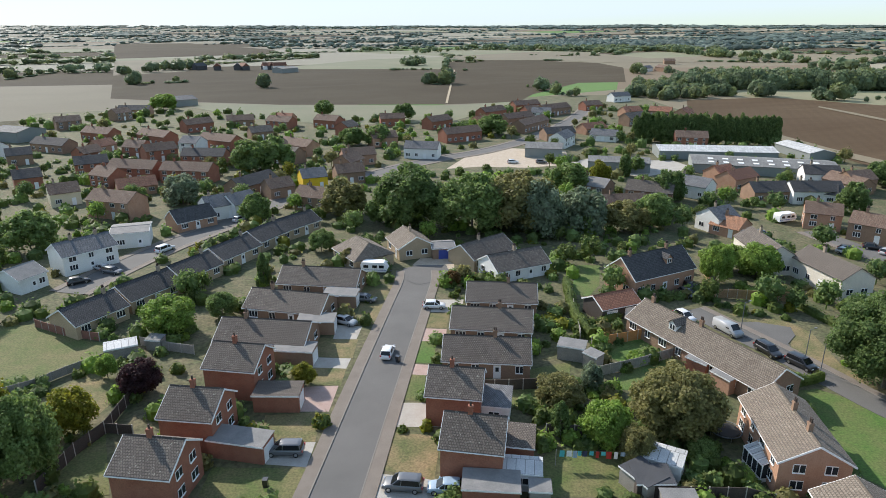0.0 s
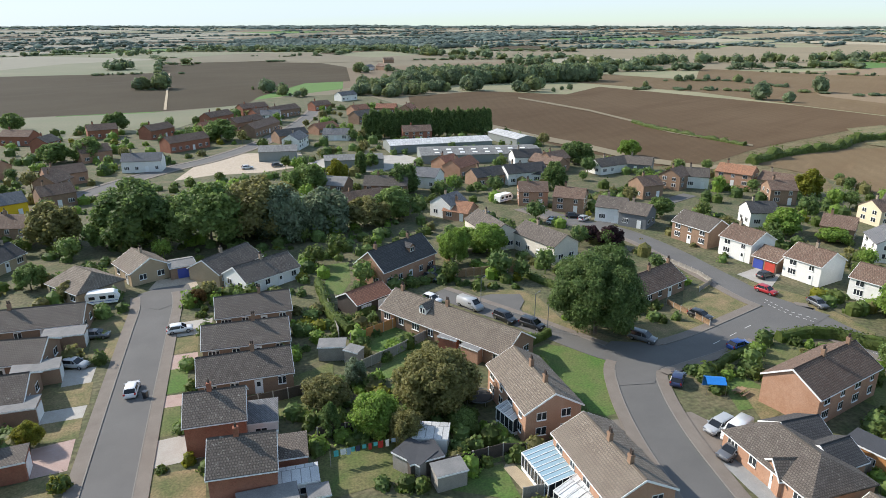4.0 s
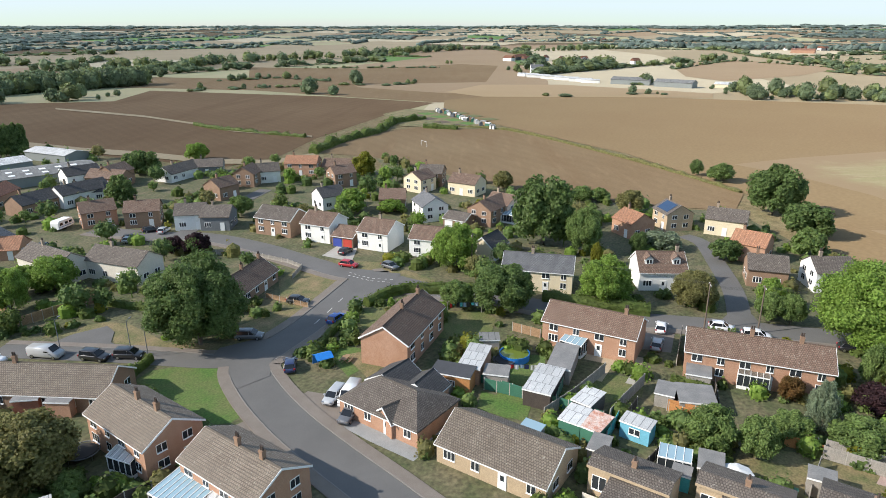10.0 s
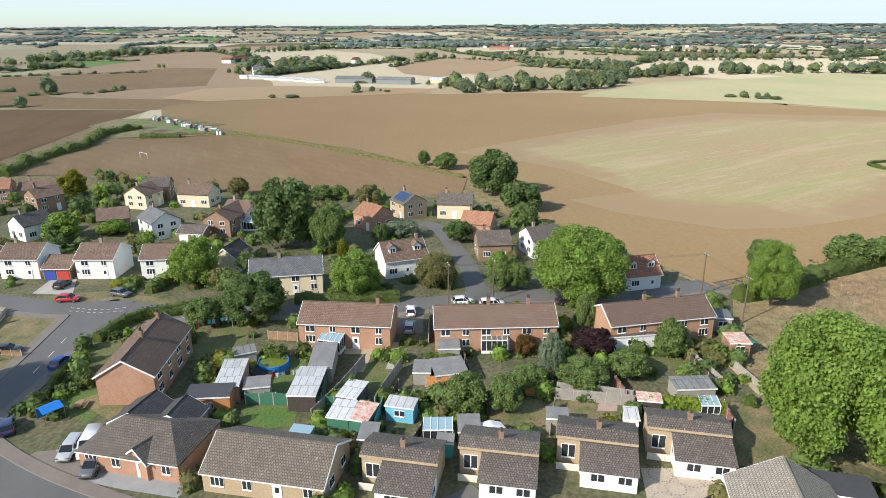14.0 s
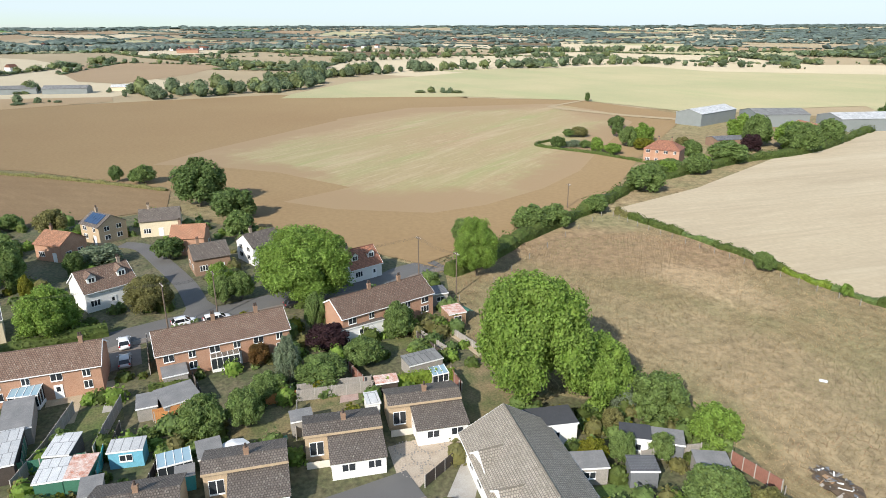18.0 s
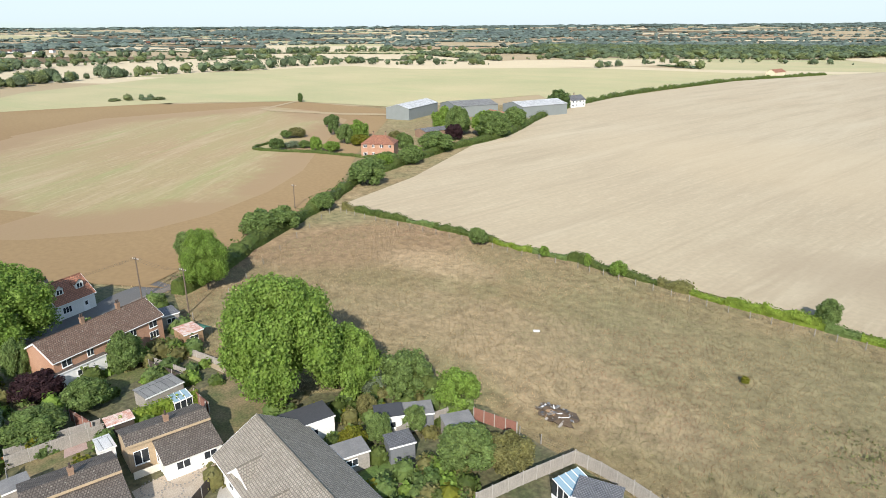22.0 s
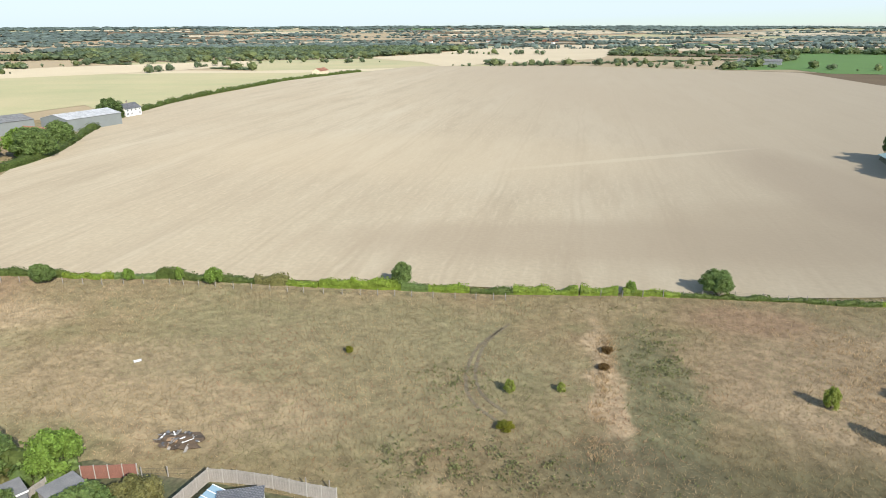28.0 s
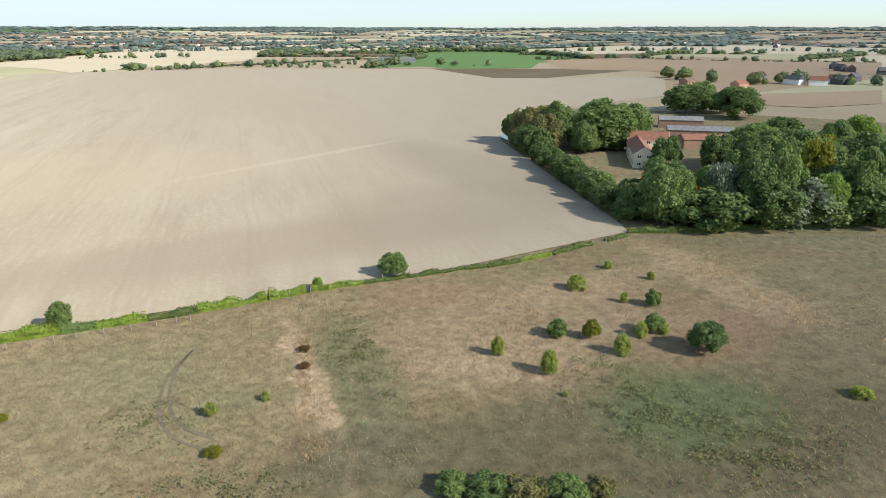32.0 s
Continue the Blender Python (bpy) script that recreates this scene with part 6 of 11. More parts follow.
sheet("field_18", [(320.8, -1049.0), (16.5, -1902.1), (-120.0, -1522.9), (-44.2, -1072.5), (151.9, -877.9)], "pale_stubble", "pale stubble field of open farmland", "field", z=0.234)
sheet("field_19", [(-246.9, -848.0), (-402.9, -1304.5), (-552.1, -1250.0), (-467.9, -930.4), (-364.6, -754.1), (-265.5, -765.7)], "crop_green", "bright green crop field", "field", z=0.246)
sheet("field_20", [(283.0, -1083.0), (181.5, -1638.4), (-89.1, -1389.0), (-42.9, -1063.5), (156.5, -834.3)], "pale_stubble", "pale stubble field of open farmland", "field", z=0.258)
sheet("field_21", [(-467.9, -930.4), (-750.5, -981.7), (-891.4, -715.4), (-703.9, -562.3), (-487.7, -634.2), (-392.4, -719.0)], "drill_tan", "tan field of open farmland", "field", z=0.270)
sheet("field_22", [(-306.4, -407.2), (-499.3, -395.3), (-411.9, -323.9), (-350.2, -321.3), (-317.3, -351.7)], "drill_tan", "tan field of open farmland", "field", z=0.282)
sheet("field_23", [(-606.5, -1373.9), (-1011.2, -1585.6), (-1501.2, -1213.4), (-1097.4, -883.6), (-848.1, -1110.8), (-601.6, -1107.2)], "pale_stubble", "pale field of open farmland", "field", z=0.294)
JUNCTIONS += [[(54.7, 64.4), (58.8, 71.9), (59.9, 75.1), (62.1, 76.1), (66.4, 73.8), (69.9, 70.6), (67.4, 67.3), (63.1, 65.9), (59.7, 62.9)], [(78.4, 68.4), (91.6, 74.3), (100.8, 79.3), (103.6, 69.2), (98.1, 67.7), (90.2, 67.8), (83.7, 67.4)], [(107.5, 9.9), (116.9, 8.1), (117.7, 4.6), (110.2, 1.0)]]
road([(-12.4, 51.1), (-11.7, 57.5), (-10.9, 65.3), (-9.8, 76.3), (-8.3, 90.8), (-6.4, 108.3), (-5.2, 119.3), (-5.2, 125.6)], 5.4)
sheet('turning_head', [(-9.1, 122.4), (-8.2, 126.9), (-5.3, 128.9), (0.7, 128.9), (1.3, 124.3), (-1.6, 119.9), (-4.9, 117.8)], 'asphalt', 'asphalt turning head of the estate road', 'road', z=0.1)
road([(44.9, 26.7), (47.2, 34.6), (49.5, 43.2), (52.4, 52.6), (56.2, 61.4), (60.4, 67.8), (65.5, 68.7), (75.5, 69.6), (86.6, 71.9), (96.2, 74.1)], 5.6)
road([(61.8, 68.5), (58.3, 74.2), (55.3, 81.2), (52.6, 87.7), (48.5, 96.5), (44.0, 106.0)], 4.2, left=0, right=1.2)
sheet('turning_head', [(48.3, 100.6), (53.3, 101.0), (58.2, 98.9), (57.4, 95.8), (54.8, 92.9), (54.0, 86.2), (49.6, 92.2)], 'asphalt', 'asphalt turning bay off the lane', 'road', z=0.104)
road([(90.8, 153.0), (95.0, 136.7), (100.7, 124.3), (101.6, 108.2), (99.7, 91.6), (98.6, 78.9), (101.3, 70.8), (100.2, 72.1), (99.5, 58.8), (102.3, 42.1), (104.1, 25.4), (107.1, 17.6), (111.0, 5.6), (115.6, -11.6), (117.6, -27.5), (121.2, -33.6), (123.7, -41.8)], 5.8, left=0, right=1.5, label='grey asphalt village road')
road([(111.8, 5.7), (126.8, 8.7), (142.5, 14.1), (155.1, 19.1), (159.1, 24.1)], 4.0, left=0, right=0, z=0.075, label='narrow asphalt lane between gardens')
road([(-70.8, 113.9), (-67.7, 127.5), (-62.3, 143.4), (-53.8, 163.0), (-46.3, 181.5), (-33.0, 201.1), (-18.7, 225.0), (-0.8, 245.6), (17.5, 262.1), (39.8, 292.7), (68.2, 349.3), (90.6, 412.7)], 6.0, label='pale asphalt village street', left=1.4, right=1.4)
road([(94.7, 128.5), (111.5, 135.4), (130.1, 142.0), (143.4, 146.1)], 4.5, left=0, right=0, z=0.075, label='asphalt close between houses')
road([(57.7, 4.7), (55.1, 1.1), (55.3, -6.8), (57.1, -17.6)], 5.0, left=0, right=1.2, label='asphalt estate road')
sheet("junction", [(54.7, 64.4), (58.8, 71.9), (59.9, 75.1), (62.1, 76.1), (66.4, 73.8), (69.9, 70.6), (67.4, 67.3), (63.1, 65.9), (59.7, 62.9)], "asphalt", "worn asphalt of the road junction", "road", z=0.115)
sheet("junction", [(78.4, 68.4), (91.6, 74.3), (100.8, 79.3), (103.6, 69.2), (98.1, 67.7), (90.2, 67.8), (83.7, 67.4)], "asphalt", "worn asphalt of the road junction", "road", z=0.115)
sheet("junction", [(107.5, 9.9), (116.9, 8.1), (117.7, 4.6), (110.2, 1.0)], "asphalt", "worn asphalt of the lane mouth", "road", z=0.115)
sheet("ground_patch", [(1.2, 226.9), (10.3, 253.6), (20.4, 269.9), (49.6, 261.8), (46.8, 234.5), (29.6, 228.7), (13.5, 230.8)], "gravel", "gravel car park yard", "yard")
sheet("ground_patch", [(45.1, 236.6), (55.2, 245.1), (86.1, 241.3), (89.6, 227.9), (69.8, 215.3), (49.4, 217.3)], "concrete", "concrete works yard of bare hardstanding", "yard")
sheet("lawn", [(49.0, 79.0), (52.1, 79.4), (56.1, 75.8), (58.1, 71.0), (57.9, 66.3), (53.3, 59.6), (51.4, 58.8), (48.4, 58.9), (47.2, 60.4), (46.9, 66.0), (47.2, 73.9)], "lawn_fresh", "green mown lawn of the village green", "lawn")
sheet("lawn", [(50.2, 104.3), (54.8, 103.7), (59.2, 100.6), (60.7, 96.8), (59.3, 85.2), (63.7, 76.5), (67.0, 71.6), (62.4, 73.4), (56.2, 79.2), (53.7, 85.8), (53.6, 89.3), (55.7, 93.8), (58.4, 99.1), (53.1, 100.8)], "lawn_dry", "rough dry grass verge", "lawn")
sheet("lawn", [(64.2, 74.9), (69.0, 79.8), (78.1, 77.9), (81.0, 74.3), (78.0, 72.0), (67.8, 71.1)], "lawn_dry", "dry lawn beside the bungalow", "lawn")
sheet("lawn", [(88.1, 88.3), (96.6, 90.3), (97.0, 81.2), (93.5, 75.3), (87.6, 72.8), (80.1, 74.1), (80.0, 79.8)], "lawn_dry", "rough grass corner beside the junction", "lawn")
sheet("driveway", [(55.2, 47.6), (58.8, 47.2), (60.2, 43.3), (60.3, 35.7), (60.6, 33.6), (53.6, 34.3), (54.2, 41.1)], "block_grey", "grey block-paved drive before a house", "driveway")
sheet("driveway", [(56.3, 55.7), (59.3, 55.4), (60.9, 49.1), (59.0, 46.4), (55.6, 47.2), (55.1, 50.7)], "pavement", "brown gravel drive before a house", "driveway")
sheet("yard", [(48.2, 58.0), (51.4, 57.1), (51.0, 52.7), (49.3, 45.3), (46.7, 39.7), (44.3, 42.6), (44.6, 48.6)], "pavement", "tarmac yard beside the green", "yard")
sheet("driveway", [(-21.0, 63.1), (-20.5, 67.2), (-15.5, 67.3), (-15.7, 62.5)], "concrete", "pale concrete drive before a house", "driveway")
sheet("driveway", [(-19.1, 73.9), (-19.4, 80.1), (-14.7, 80.4), (-15.0, 73.9)], "paving_pink", "pink block-paved drive before a house", "driveway")
sheet("driveway", [(-7.3, 70.5), (-7.2, 76.0), (-0.3, 76.0), (-0.3, 70.4)], "concrete", "worn concrete drive before a house", "driveway")
sheet("driveway", [(-8.3, 58.5), (-7.6, 61.4), (-0.3, 60.4), (-0.3, 55.7), (-8.6, 55.8)], "concrete", "concrete drive before a house", "driveway")
sheet("lawn", [(-7.2, 61.6), (-7.0, 68.9), (-6.0, 69.3), (-0.3, 68.4), (-1.0, 60.2), (-6.7, 62.0)], "lawn_dry", "dry front lawn of mown grass", "lawn")
sheet("lawn", [(-6.6, 83.8), (-2.6, 83.3), (-2.6, 76.3), (-6.5, 76.9), (-7.0, 79.2)], "lawn", "green front lawn of mown grass", "lawn")
sheet("lawn", [(-6.2, 87.2), (-5.7, 94.7), (-1.1, 93.9), (-1.4, 86.9)], "lawn_fresh", "green front lawn with shrubs", "lawn")
sheet("driveway", [(-6.6, 83.8), (-6.2, 86.9), (-2.2, 86.3), (-2.3, 83.2)], "paving_pink", "paved drive before a house", "driveway")
sheet("driveway", [(-5.5, 94.3), (-5.2, 98.9), (0.6, 98.4), (0.4, 93.7)], "paving_pink", "paved drive before a house", "driveway")
sheet("lawn", [(-5.4, 99.3), (-4.9, 105.1), (1.1, 104.6), (0.6, 98.9)], "lawn_dry", "dry front lawn of mown grass", "lawn")
sheet("driveway", [(-4.9, 105.3), (-4.1, 110.8), (3.8, 110.8), (3.1, 105.0)], "concrete", "concrete drive before a house", "driveway")
sheet("lawn", [(-26.4, 57.6), (-26.5, 62.5), (-15.5, 62.2), (-15.7, 55.8)], "lawn", "mown front lawn of mown grass", "lawn")
sheet("lawn", [(-22.7, 67.6), (-23.1, 73.0), (-15.9, 73.9), (-15.6, 67.3)], "lawn_dry", "dry front lawn of mown grass", "lawn")
sheet("lawn", [(-19.6, 80.7), (-19.9, 85.6), (-14.3, 85.2), (-14.4, 80.4)], "lawn_dry", "dry front lawn of mown grass", "lawn")
sheet("driveway", [(-19.9, 85.6), (-19.9, 88.7), (-14.0, 88.3), (-14.3, 85.2)], "concrete", "concrete drive before a house", "driveway")
sheet("lawn", [(-19.8, 89.1), (-20.6, 95.2), (-13.7, 94.7), (-13.8, 88.3)], "lawn_dry", "dry front lawn of mown grass", "lawn")
sheet("driveway", [(-17.8, 94.8), (-17.9, 100.0), (-13.6, 99.4), (-14.0, 94.7)], "concrete", "concrete drive before a house", "driveway")
sheet("lawn", [(-15.1, 102.3), (-15.0, 109.6), (-10.5, 108.3), (-11.3, 101.6)], "lawn_dry", "dry front lawn of mown grass", "lawn")
sheet("lawn", [(-15.1, 110.9), (-16.0, 117.8), (-9.3, 117.8), (-9.8, 110.3)], "lawn_dry", "dry front lawn of mown grass", "lawn")
sheet("driveway", [(-6.5, 128.9), (-4.8, 133.9), (2.0, 133.2), (2.5, 126.9), (-1.6, 125.6)], "gravel", "gravel forecourt before a house", "driveway")
sheet("lawn", [(-65.0, 78.4), (-79.6, 99.5), (-68.2, 100.4), (-57.4, 94.1), (-47.8, 92.6), (-52.3, 87.6), (-56.2, 82.7)], "lawn", "mown lawn with shrubs", "lawn")
sheet("lawn", [(-59.6, 70.5), (-53.7, 79.6), (-51.4, 84.2), (-43.5, 81.0), (-44.6, 75.3), (-45.8, 66.8), (-43.8, 57.9), (-49.8, 56.4)], "lawn_dry", "orchard lawn of mown grass", "lawn")
sheet("lawn", [(-43.2, 57.9), (-43.8, 65.7), (-41.9, 69.0), (-36.0, 57.8)], "lawn", "back garden lawn of mown grass", "lawn")
sheet("lawn", [(10.7, 62.1), (12.6, 65.8), (21.9, 65.3), (20.4, 57.5), (10.7, 57.5)], "lawn", "back garden lawn of mown grass", "lawn")
sheet("lawn", [(9.1, 74.9), (9.6, 83.8), (19.3, 87.2), (16.2, 74.9)], "lawn", "back garden lawn of mown grass", "lawn")
sheet("lawn", [(24.2, 113.5), (28.3, 128.9), (33.1, 128.9), (30.5, 117.8), (27.1, 112.1)], "lawn_fresh", "back garden lawn of mown grass", "lawn")
sheet("lawn", [(24.0, 89.0), (26.5, 92.4), (33.8, 95.8), (34.5, 90.9), (27.0, 87.2)], "lawn_fresh", "back garden lawn of mown grass", "lawn")
sheet("lawn", [(23.3, 79.2), (26.1, 83.9), (35.2, 89.0), (34.9, 85.6), (27.2, 79.2)], "lawn_fresh", "back garden lawn of mown grass", "lawn")
sheet("lawn", [(25.3, 58.5), (26.9, 59.6), (32.1, 58.1), (31.5, 56.0), (28.7, 56.1)], "lawn_fresh", "striped green back lawn", "lawn")
sheet("lawn", [(22.5, 54.8), (26.9, 55.5), (31.4, 55.6), (30.4, 49.1)], "lawn_fresh", "green back lawn of mown grass", "lawn")
sheet("patio", [(31.1, 54.8), (32.4, 56.0), (33.4, 49.1), (33.3, 46.8), (31.4, 48.4)], "sand_path", "pale paved terrace behind a house", "patio")
sheet("lawn", [(68.3, 59.0), (72.9, 59.7), (73.2, 55.5), (68.9, 52.4), (65.3, 53.0)], "lawn_fresh", "garden lawn beside the shed", "lawn")
sheet("lawn", [(77.7, 61.6), (83.5, 65.3), (90.2, 63.5), (82.2, 58.4)], "lawn", "garden lawn beside the hedge", "lawn")
sheet("lawn", [(70.1, 57.6), (73.9, 54.8), (70.1, 50.5), (65.9, 49.5)], "lawn_dry", "dry front garden of thin grass", "lawn")
sheet("lawn", [(67.1, 31.3), (73.9, 32.6), (73.5, 27.4), (67.6, 26.1)], "lawn_fresh", "green back lawn of mown grass", "lawn")
sheet("lawn", [(79.8, 35.5), (83.4, 35.6), (85.4, 30.7), (79.7, 27.9), (74.9, 27.9), (75.5, 32.4)], "lawn_fresh", "green lawn round the pool", "lawn")
sheet("lawn", [(82.6, 48.1), (92.3, 51.7), (95.5, 47.9), (94.2, 43.1), (84.3, 39.8)], "lawn", "lawn behind the houses", "lawn")
sheet("lawn", [(77.4, 23.7), (84.4, 22.3), (85.9, 15.5), (81.0, 14.6), (77.0, 18.6)], "lawn", "back lawn of mown grass", "lawn")
sheet("lawn", [(68.6, 2.2), (76.4, 1.3), (78.1, -6.0), (69.4, -6.5)], "lawn_dry", "dry back lawn of mown grass", "lawn")
sheet("lawn", [(71.9, -7.3), (77.9, -8.2), (78.0, -17.3), (72.8, -16.3)], "lawn_dry", "patchy back lawn of mown grass", "lawn")
sheet("lawn", [(78.5, -19.4), (80.9, -21.2), (81.0, -30.0), (74.7, -28.9)], "lawn_dry", "rough back garden of thin grass", "lawn")
sheet("lawn", [(66.0, -26.6), (78.4, -29.6), (82.1, -39.8), (66.9, -34.3)], "lawn_dry", "rough dry grass plot", "lawn")
sheet("gravel_garden", [(59.0, -16.0), (64.5, -16.2), (64.9, -20.5), (64.8, -26.4), (63.8, -27.2), (56.3, -17.8)], "gravel", "gravel front garden with stone circles", "garden")
sheet("path", [(53.9, -20.2), (60.5, -24.8), (64.0, -28.0), (62.5, -28.5), (52.6, -22.9)], "concrete", "pale concrete path beside a house", "path")
sheet("lawn", [(70.5, -26.2), (80.1, -30.6), (79.6, -35.9), (68.2, -41.3), (66.7, -36.1), (67.7, -30.8)], "lawn_dry", "dry lawn behind the fence", "lawn")
sheet("lawn", [(56.9, -32.7), (59.0, -34.6), (56.3, -36.6), (52.5, -34.8)], "lawn", "small green lawn of mown grass", "lawn")
sheet("lawn", [(50.3, -32.7), (50.1, -40.1), (47.4, -41.2), (46.0, -37.3)], "lawn_fresh", "small green lawn with toys", "lawn")
sheet("lawn", [(103.5, 86.9), (107.2, 76.8), (104.4, 61.5), (101.9, 60.2), (101.9, 73.3), (101.4, 85.3)], "lawn_dry", "grass verge before the white houses", "lawn")
sheet("driveway", [(104.3, 90.7), (112.3, 92.2), (113.9, 87.9), (104.4, 82.5)], "concrete", "concrete drives before the houses", "driveway")
sheet("yard", [(95.1, 18.3), (105.3, 19.9), (106.3, 15.2), (96.1, 13.9)], "pavement", "parking area beside the houses", "yard")

# ---- houses along the estate road ----
house(-30.7, 58.5, -7.2, 7.0, 6.6, 4.6, 6.6, "brick_red", "tile_grey", "red brick house with a grey tiled roof and white windows", (0.42,), gable_windows=True, shift=0.4, windows=False, group="brick houses on the estate road", pots=1)
house(-29.8, 68.6, -7.0, 6.9, 6.6, 4.6, 6.6, "brick_red", "tile_grey", "red brick house with a grey tiled roof and white windows", (0.42,), gable_windows=True, shift=0.4, windows=False, group="brick houses on the estate road", pots=1)
house(-28.2, 80.2, -9.2, 7.6, 6.6, 4.6, 6.6, "brick_red", "tile_grey", "red brick house with a grey tiled roof and white windows", (0.42,), gable_windows=True, shift=0.4, windows=False, group="brick houses on the estate road", pots=1)
house(-27.5, 92.5, -6.9, 14.5, 7.8, 2.6, 4.6, "brick_brown", "tile_grey", "brown brick bungalow with a grey tiled roof", (0.25,), gable_windows=True, group="bungalows on the estate road")
house(-26.4, 104.0, -12.6, 14.2, 7.8, 2.6, 4.6, "brick_brown", "tile_grey", "brown brick bungalow with a grey tiled roof", (0.25,), gable_windows=True, group="bungalows on the estate road")
house(-23.0, 115.7, -7.1, 15.3, 7.8, 2.6, 4.6, "brick_brown", "tile_grey", "brown brick bungalow with a grey tiled roof", (0.25,), gable_windows=True, group="bungalows on the estate road")
house(3.6, 62.8, -9.9, 7.2, 6.6, 4.5, 6.6, "brick_red", "tile_grey", "red brick house with a grey tiled roof and a chimney", (0.4,), windows=False, shift=0.4, group="brick houses on the estate road", pots=1)
house(1.7, 73.5, -8.2, 7.2, 6.6, 4.5, 6.6, "brick_red", "tile_grey", "red brick house with a grey tiled roof and a chimney", (0.4,), windows=False, shift=0.4, group="brick houses on the estate road", pots=1)
house(6.5, 86.5, -5.0, 12.9, 8.0, 2.6, 4.6, "brick_brown", "tile_grey", "brown brick bungalow with a grey tiled roof", (0.6,), gable_windows=True, group="bungalows on the estate road")
house(8.0, 96.8, -7.0, 13.1, 8.0, 2.6, 4.6, "brick_brown", "tile_grey", "brown brick bungalow with a grey tiled roof", (0.6,), gable_windows=True, group="bungalows on the estate road")
house(10.5, 107.8, -5.1, 12.5, 8.0, 2.6, 4.6, "brick_brown", "tile_grey", "brown brick bungalow with a grey tiled roof", (0.6,), gable_windows=True, group="bungalows on the estate road")
house(-17.1, 131.4, -55.7, 10.8, 9, 2.6, 5, "brick_buff", "tile_pale", "buff bungalow with a pale hipped roof", (), hip=2.5)
house(-7.3, 137.2, -67.9, 9.1, 8, 2.8, 5, "brick_buff", "tile_pale", "buff brick bungalow with a pale roof", (0.5,), gable_windows=True)
house(8.4, 132.3, 40.6, 12.6, 8, 2.6, 4.8, "brick_buff", "tile_grey", "buff bungalow with a grey roof", (0.4,))
house(14.4, 124.6, 26.4, 12.6, 8, 2.6, 4.8, "render_white", "tile_grey", "white bungalow with a grey roof", (0.5,), gable_windows=True)
house(-0.2, 135.5, 8.7, 5.2, 5, 2.5, 3.0, "brick_brown", "felt", "brick double garage with a blue door", (), door="door_blue", name="garage", windows=False)
house(40.1, 117.9, 27.8, 15.6, 8.0, 3.8, 7.0, "brick_orange", "tile_dark", "orange brick house with a steep dark roof", (0.1, 0.75), gable_windows=True)
house(29.5, 104.7, 23.5, 8.3, 5.5, 2.6, 4.0, "timber_dark", "tile_red", "black boarded garage with a red tiled roof", (), name="garage", windows=False, gable_windows=False)
house(39.5, 87.9, -63.6, 26.3, 7.6, 2.6, 5.0, "brick_brown", "tile_pale", "long brick bungalow terrace with a pale roof", (0.05, 0.45), gable_windows=True)
house(39.9, 63.6, -96.0, 12.9, 7.4, 4.4, 6.5, "brick_orange", "tile_pale", "orange brick pair of houses with a pale tiled roof", (0.45, 0.8), gable_windows=True, base="brick_orange")
house(39.6, 46.7, -95.6, 12.5, 7.4, 4.4, 6.3, "brick_orange", "tile_pale", "orange brick pair of houses with a pale tiled roof", (0.45, 0.8), gable_windows=True, base="brick_orange")

# ---- houses round the green and the long gardens ----
house(77.5, 51.2, -170.7, 15.2, 7.6, 4.4, 6.7, "brick_orange", "tile_brown", "orange brick paired houses under a brown tiled roof", (0.1, 0.55), gable_windows=False)
house(60.8, 41.1, -95.6, 13.2, 8.6, 2.5, 4.6, "brick_orange", "tile_grey", "orange brick bungalow with a hipped grey roof", (), hip=3.6)
house(58.4, 39.7, -21.9, 4.5, 3.4, 2.4, 3.7, "brick_orange", "tile_grey", "brick entrance porch with a small gabled roof", (), name="entrance_porch", windows=False)
house(64.8, 44.2, -6.8, 5.5, 6.0, 2.6, 4.3, "brick_orange", "tile_dark", "brick wing with a dark pitched roof", (), name="house_wing", windows=False)
house(65.0, 39.8, -0.9, 4.7, 5.0, 2.6, 4.0, "brick_orange", "tile_dark", "brick wing with a dark pitched roof", (), name="house_wing", windows=False)
house(58.7, 24.7, -94.1, 14.3, 8.4, 2.6, 4.9, "brick_buff", "tile_pale", "buff brick bungalow with a pale tiled roof", (), gable_windows=True)
split_house(59.5, 10.7, -94.3, 8.8)
split_house(62.3, -0.0, -93.1, 9.0)
split_house(65.5, -11.1, -95.0, 9.1)
split_house(68.5, -21.9, -94.9, 9.4)
house(93.0, 25.4, -88.4, 14.9, 7.4, 4.2, 6.2, "brick_orange", "tile_brown", "orange brick pair of houses with a brown tiled roof", (0.85,), group="brick terraces")
house(94.9, 2.2, -80.8, 19.3, 7.4, 4.2, 6.2, "brick_orange", "tile_brown", "orange brick terrace with a brown tiled roof", (0.45, 0.8), group="brick terraces")
house(99.8, -23.3, -71.3, 18.1, 7.4, 4.2, 6.2, "brick_orange", "tile_brown", "orange brick terrace with a brown tiled roof and a lean-to", (0.4, 0.75), group="brick terraces")
house(122.1, -24.2, -68.6, 7.6, 6.4, 3.0, 5.8, "render_white", "tile_red", "white cottage with a red tiled roof and dormers", (0.1,))
house(124.7, 22.7, -61.7, 9.4, 8, 3.8, 6.6, "render_white", "tile_brown", "white cottage with a brown tiled roof and dormers", (0.9,))
house(112.3, 42.7, -73.7, 13.7, 7, 4.2, 6.4, "render_cream", "slate", "long cream cottage with a dark roof", (0.4,))
house(113.4, 110.9, -82.3, 10.6, 7.5, 4.3, 6.4, "brick_brown", "tile_grey", "brown brick house with a grey roof", ())
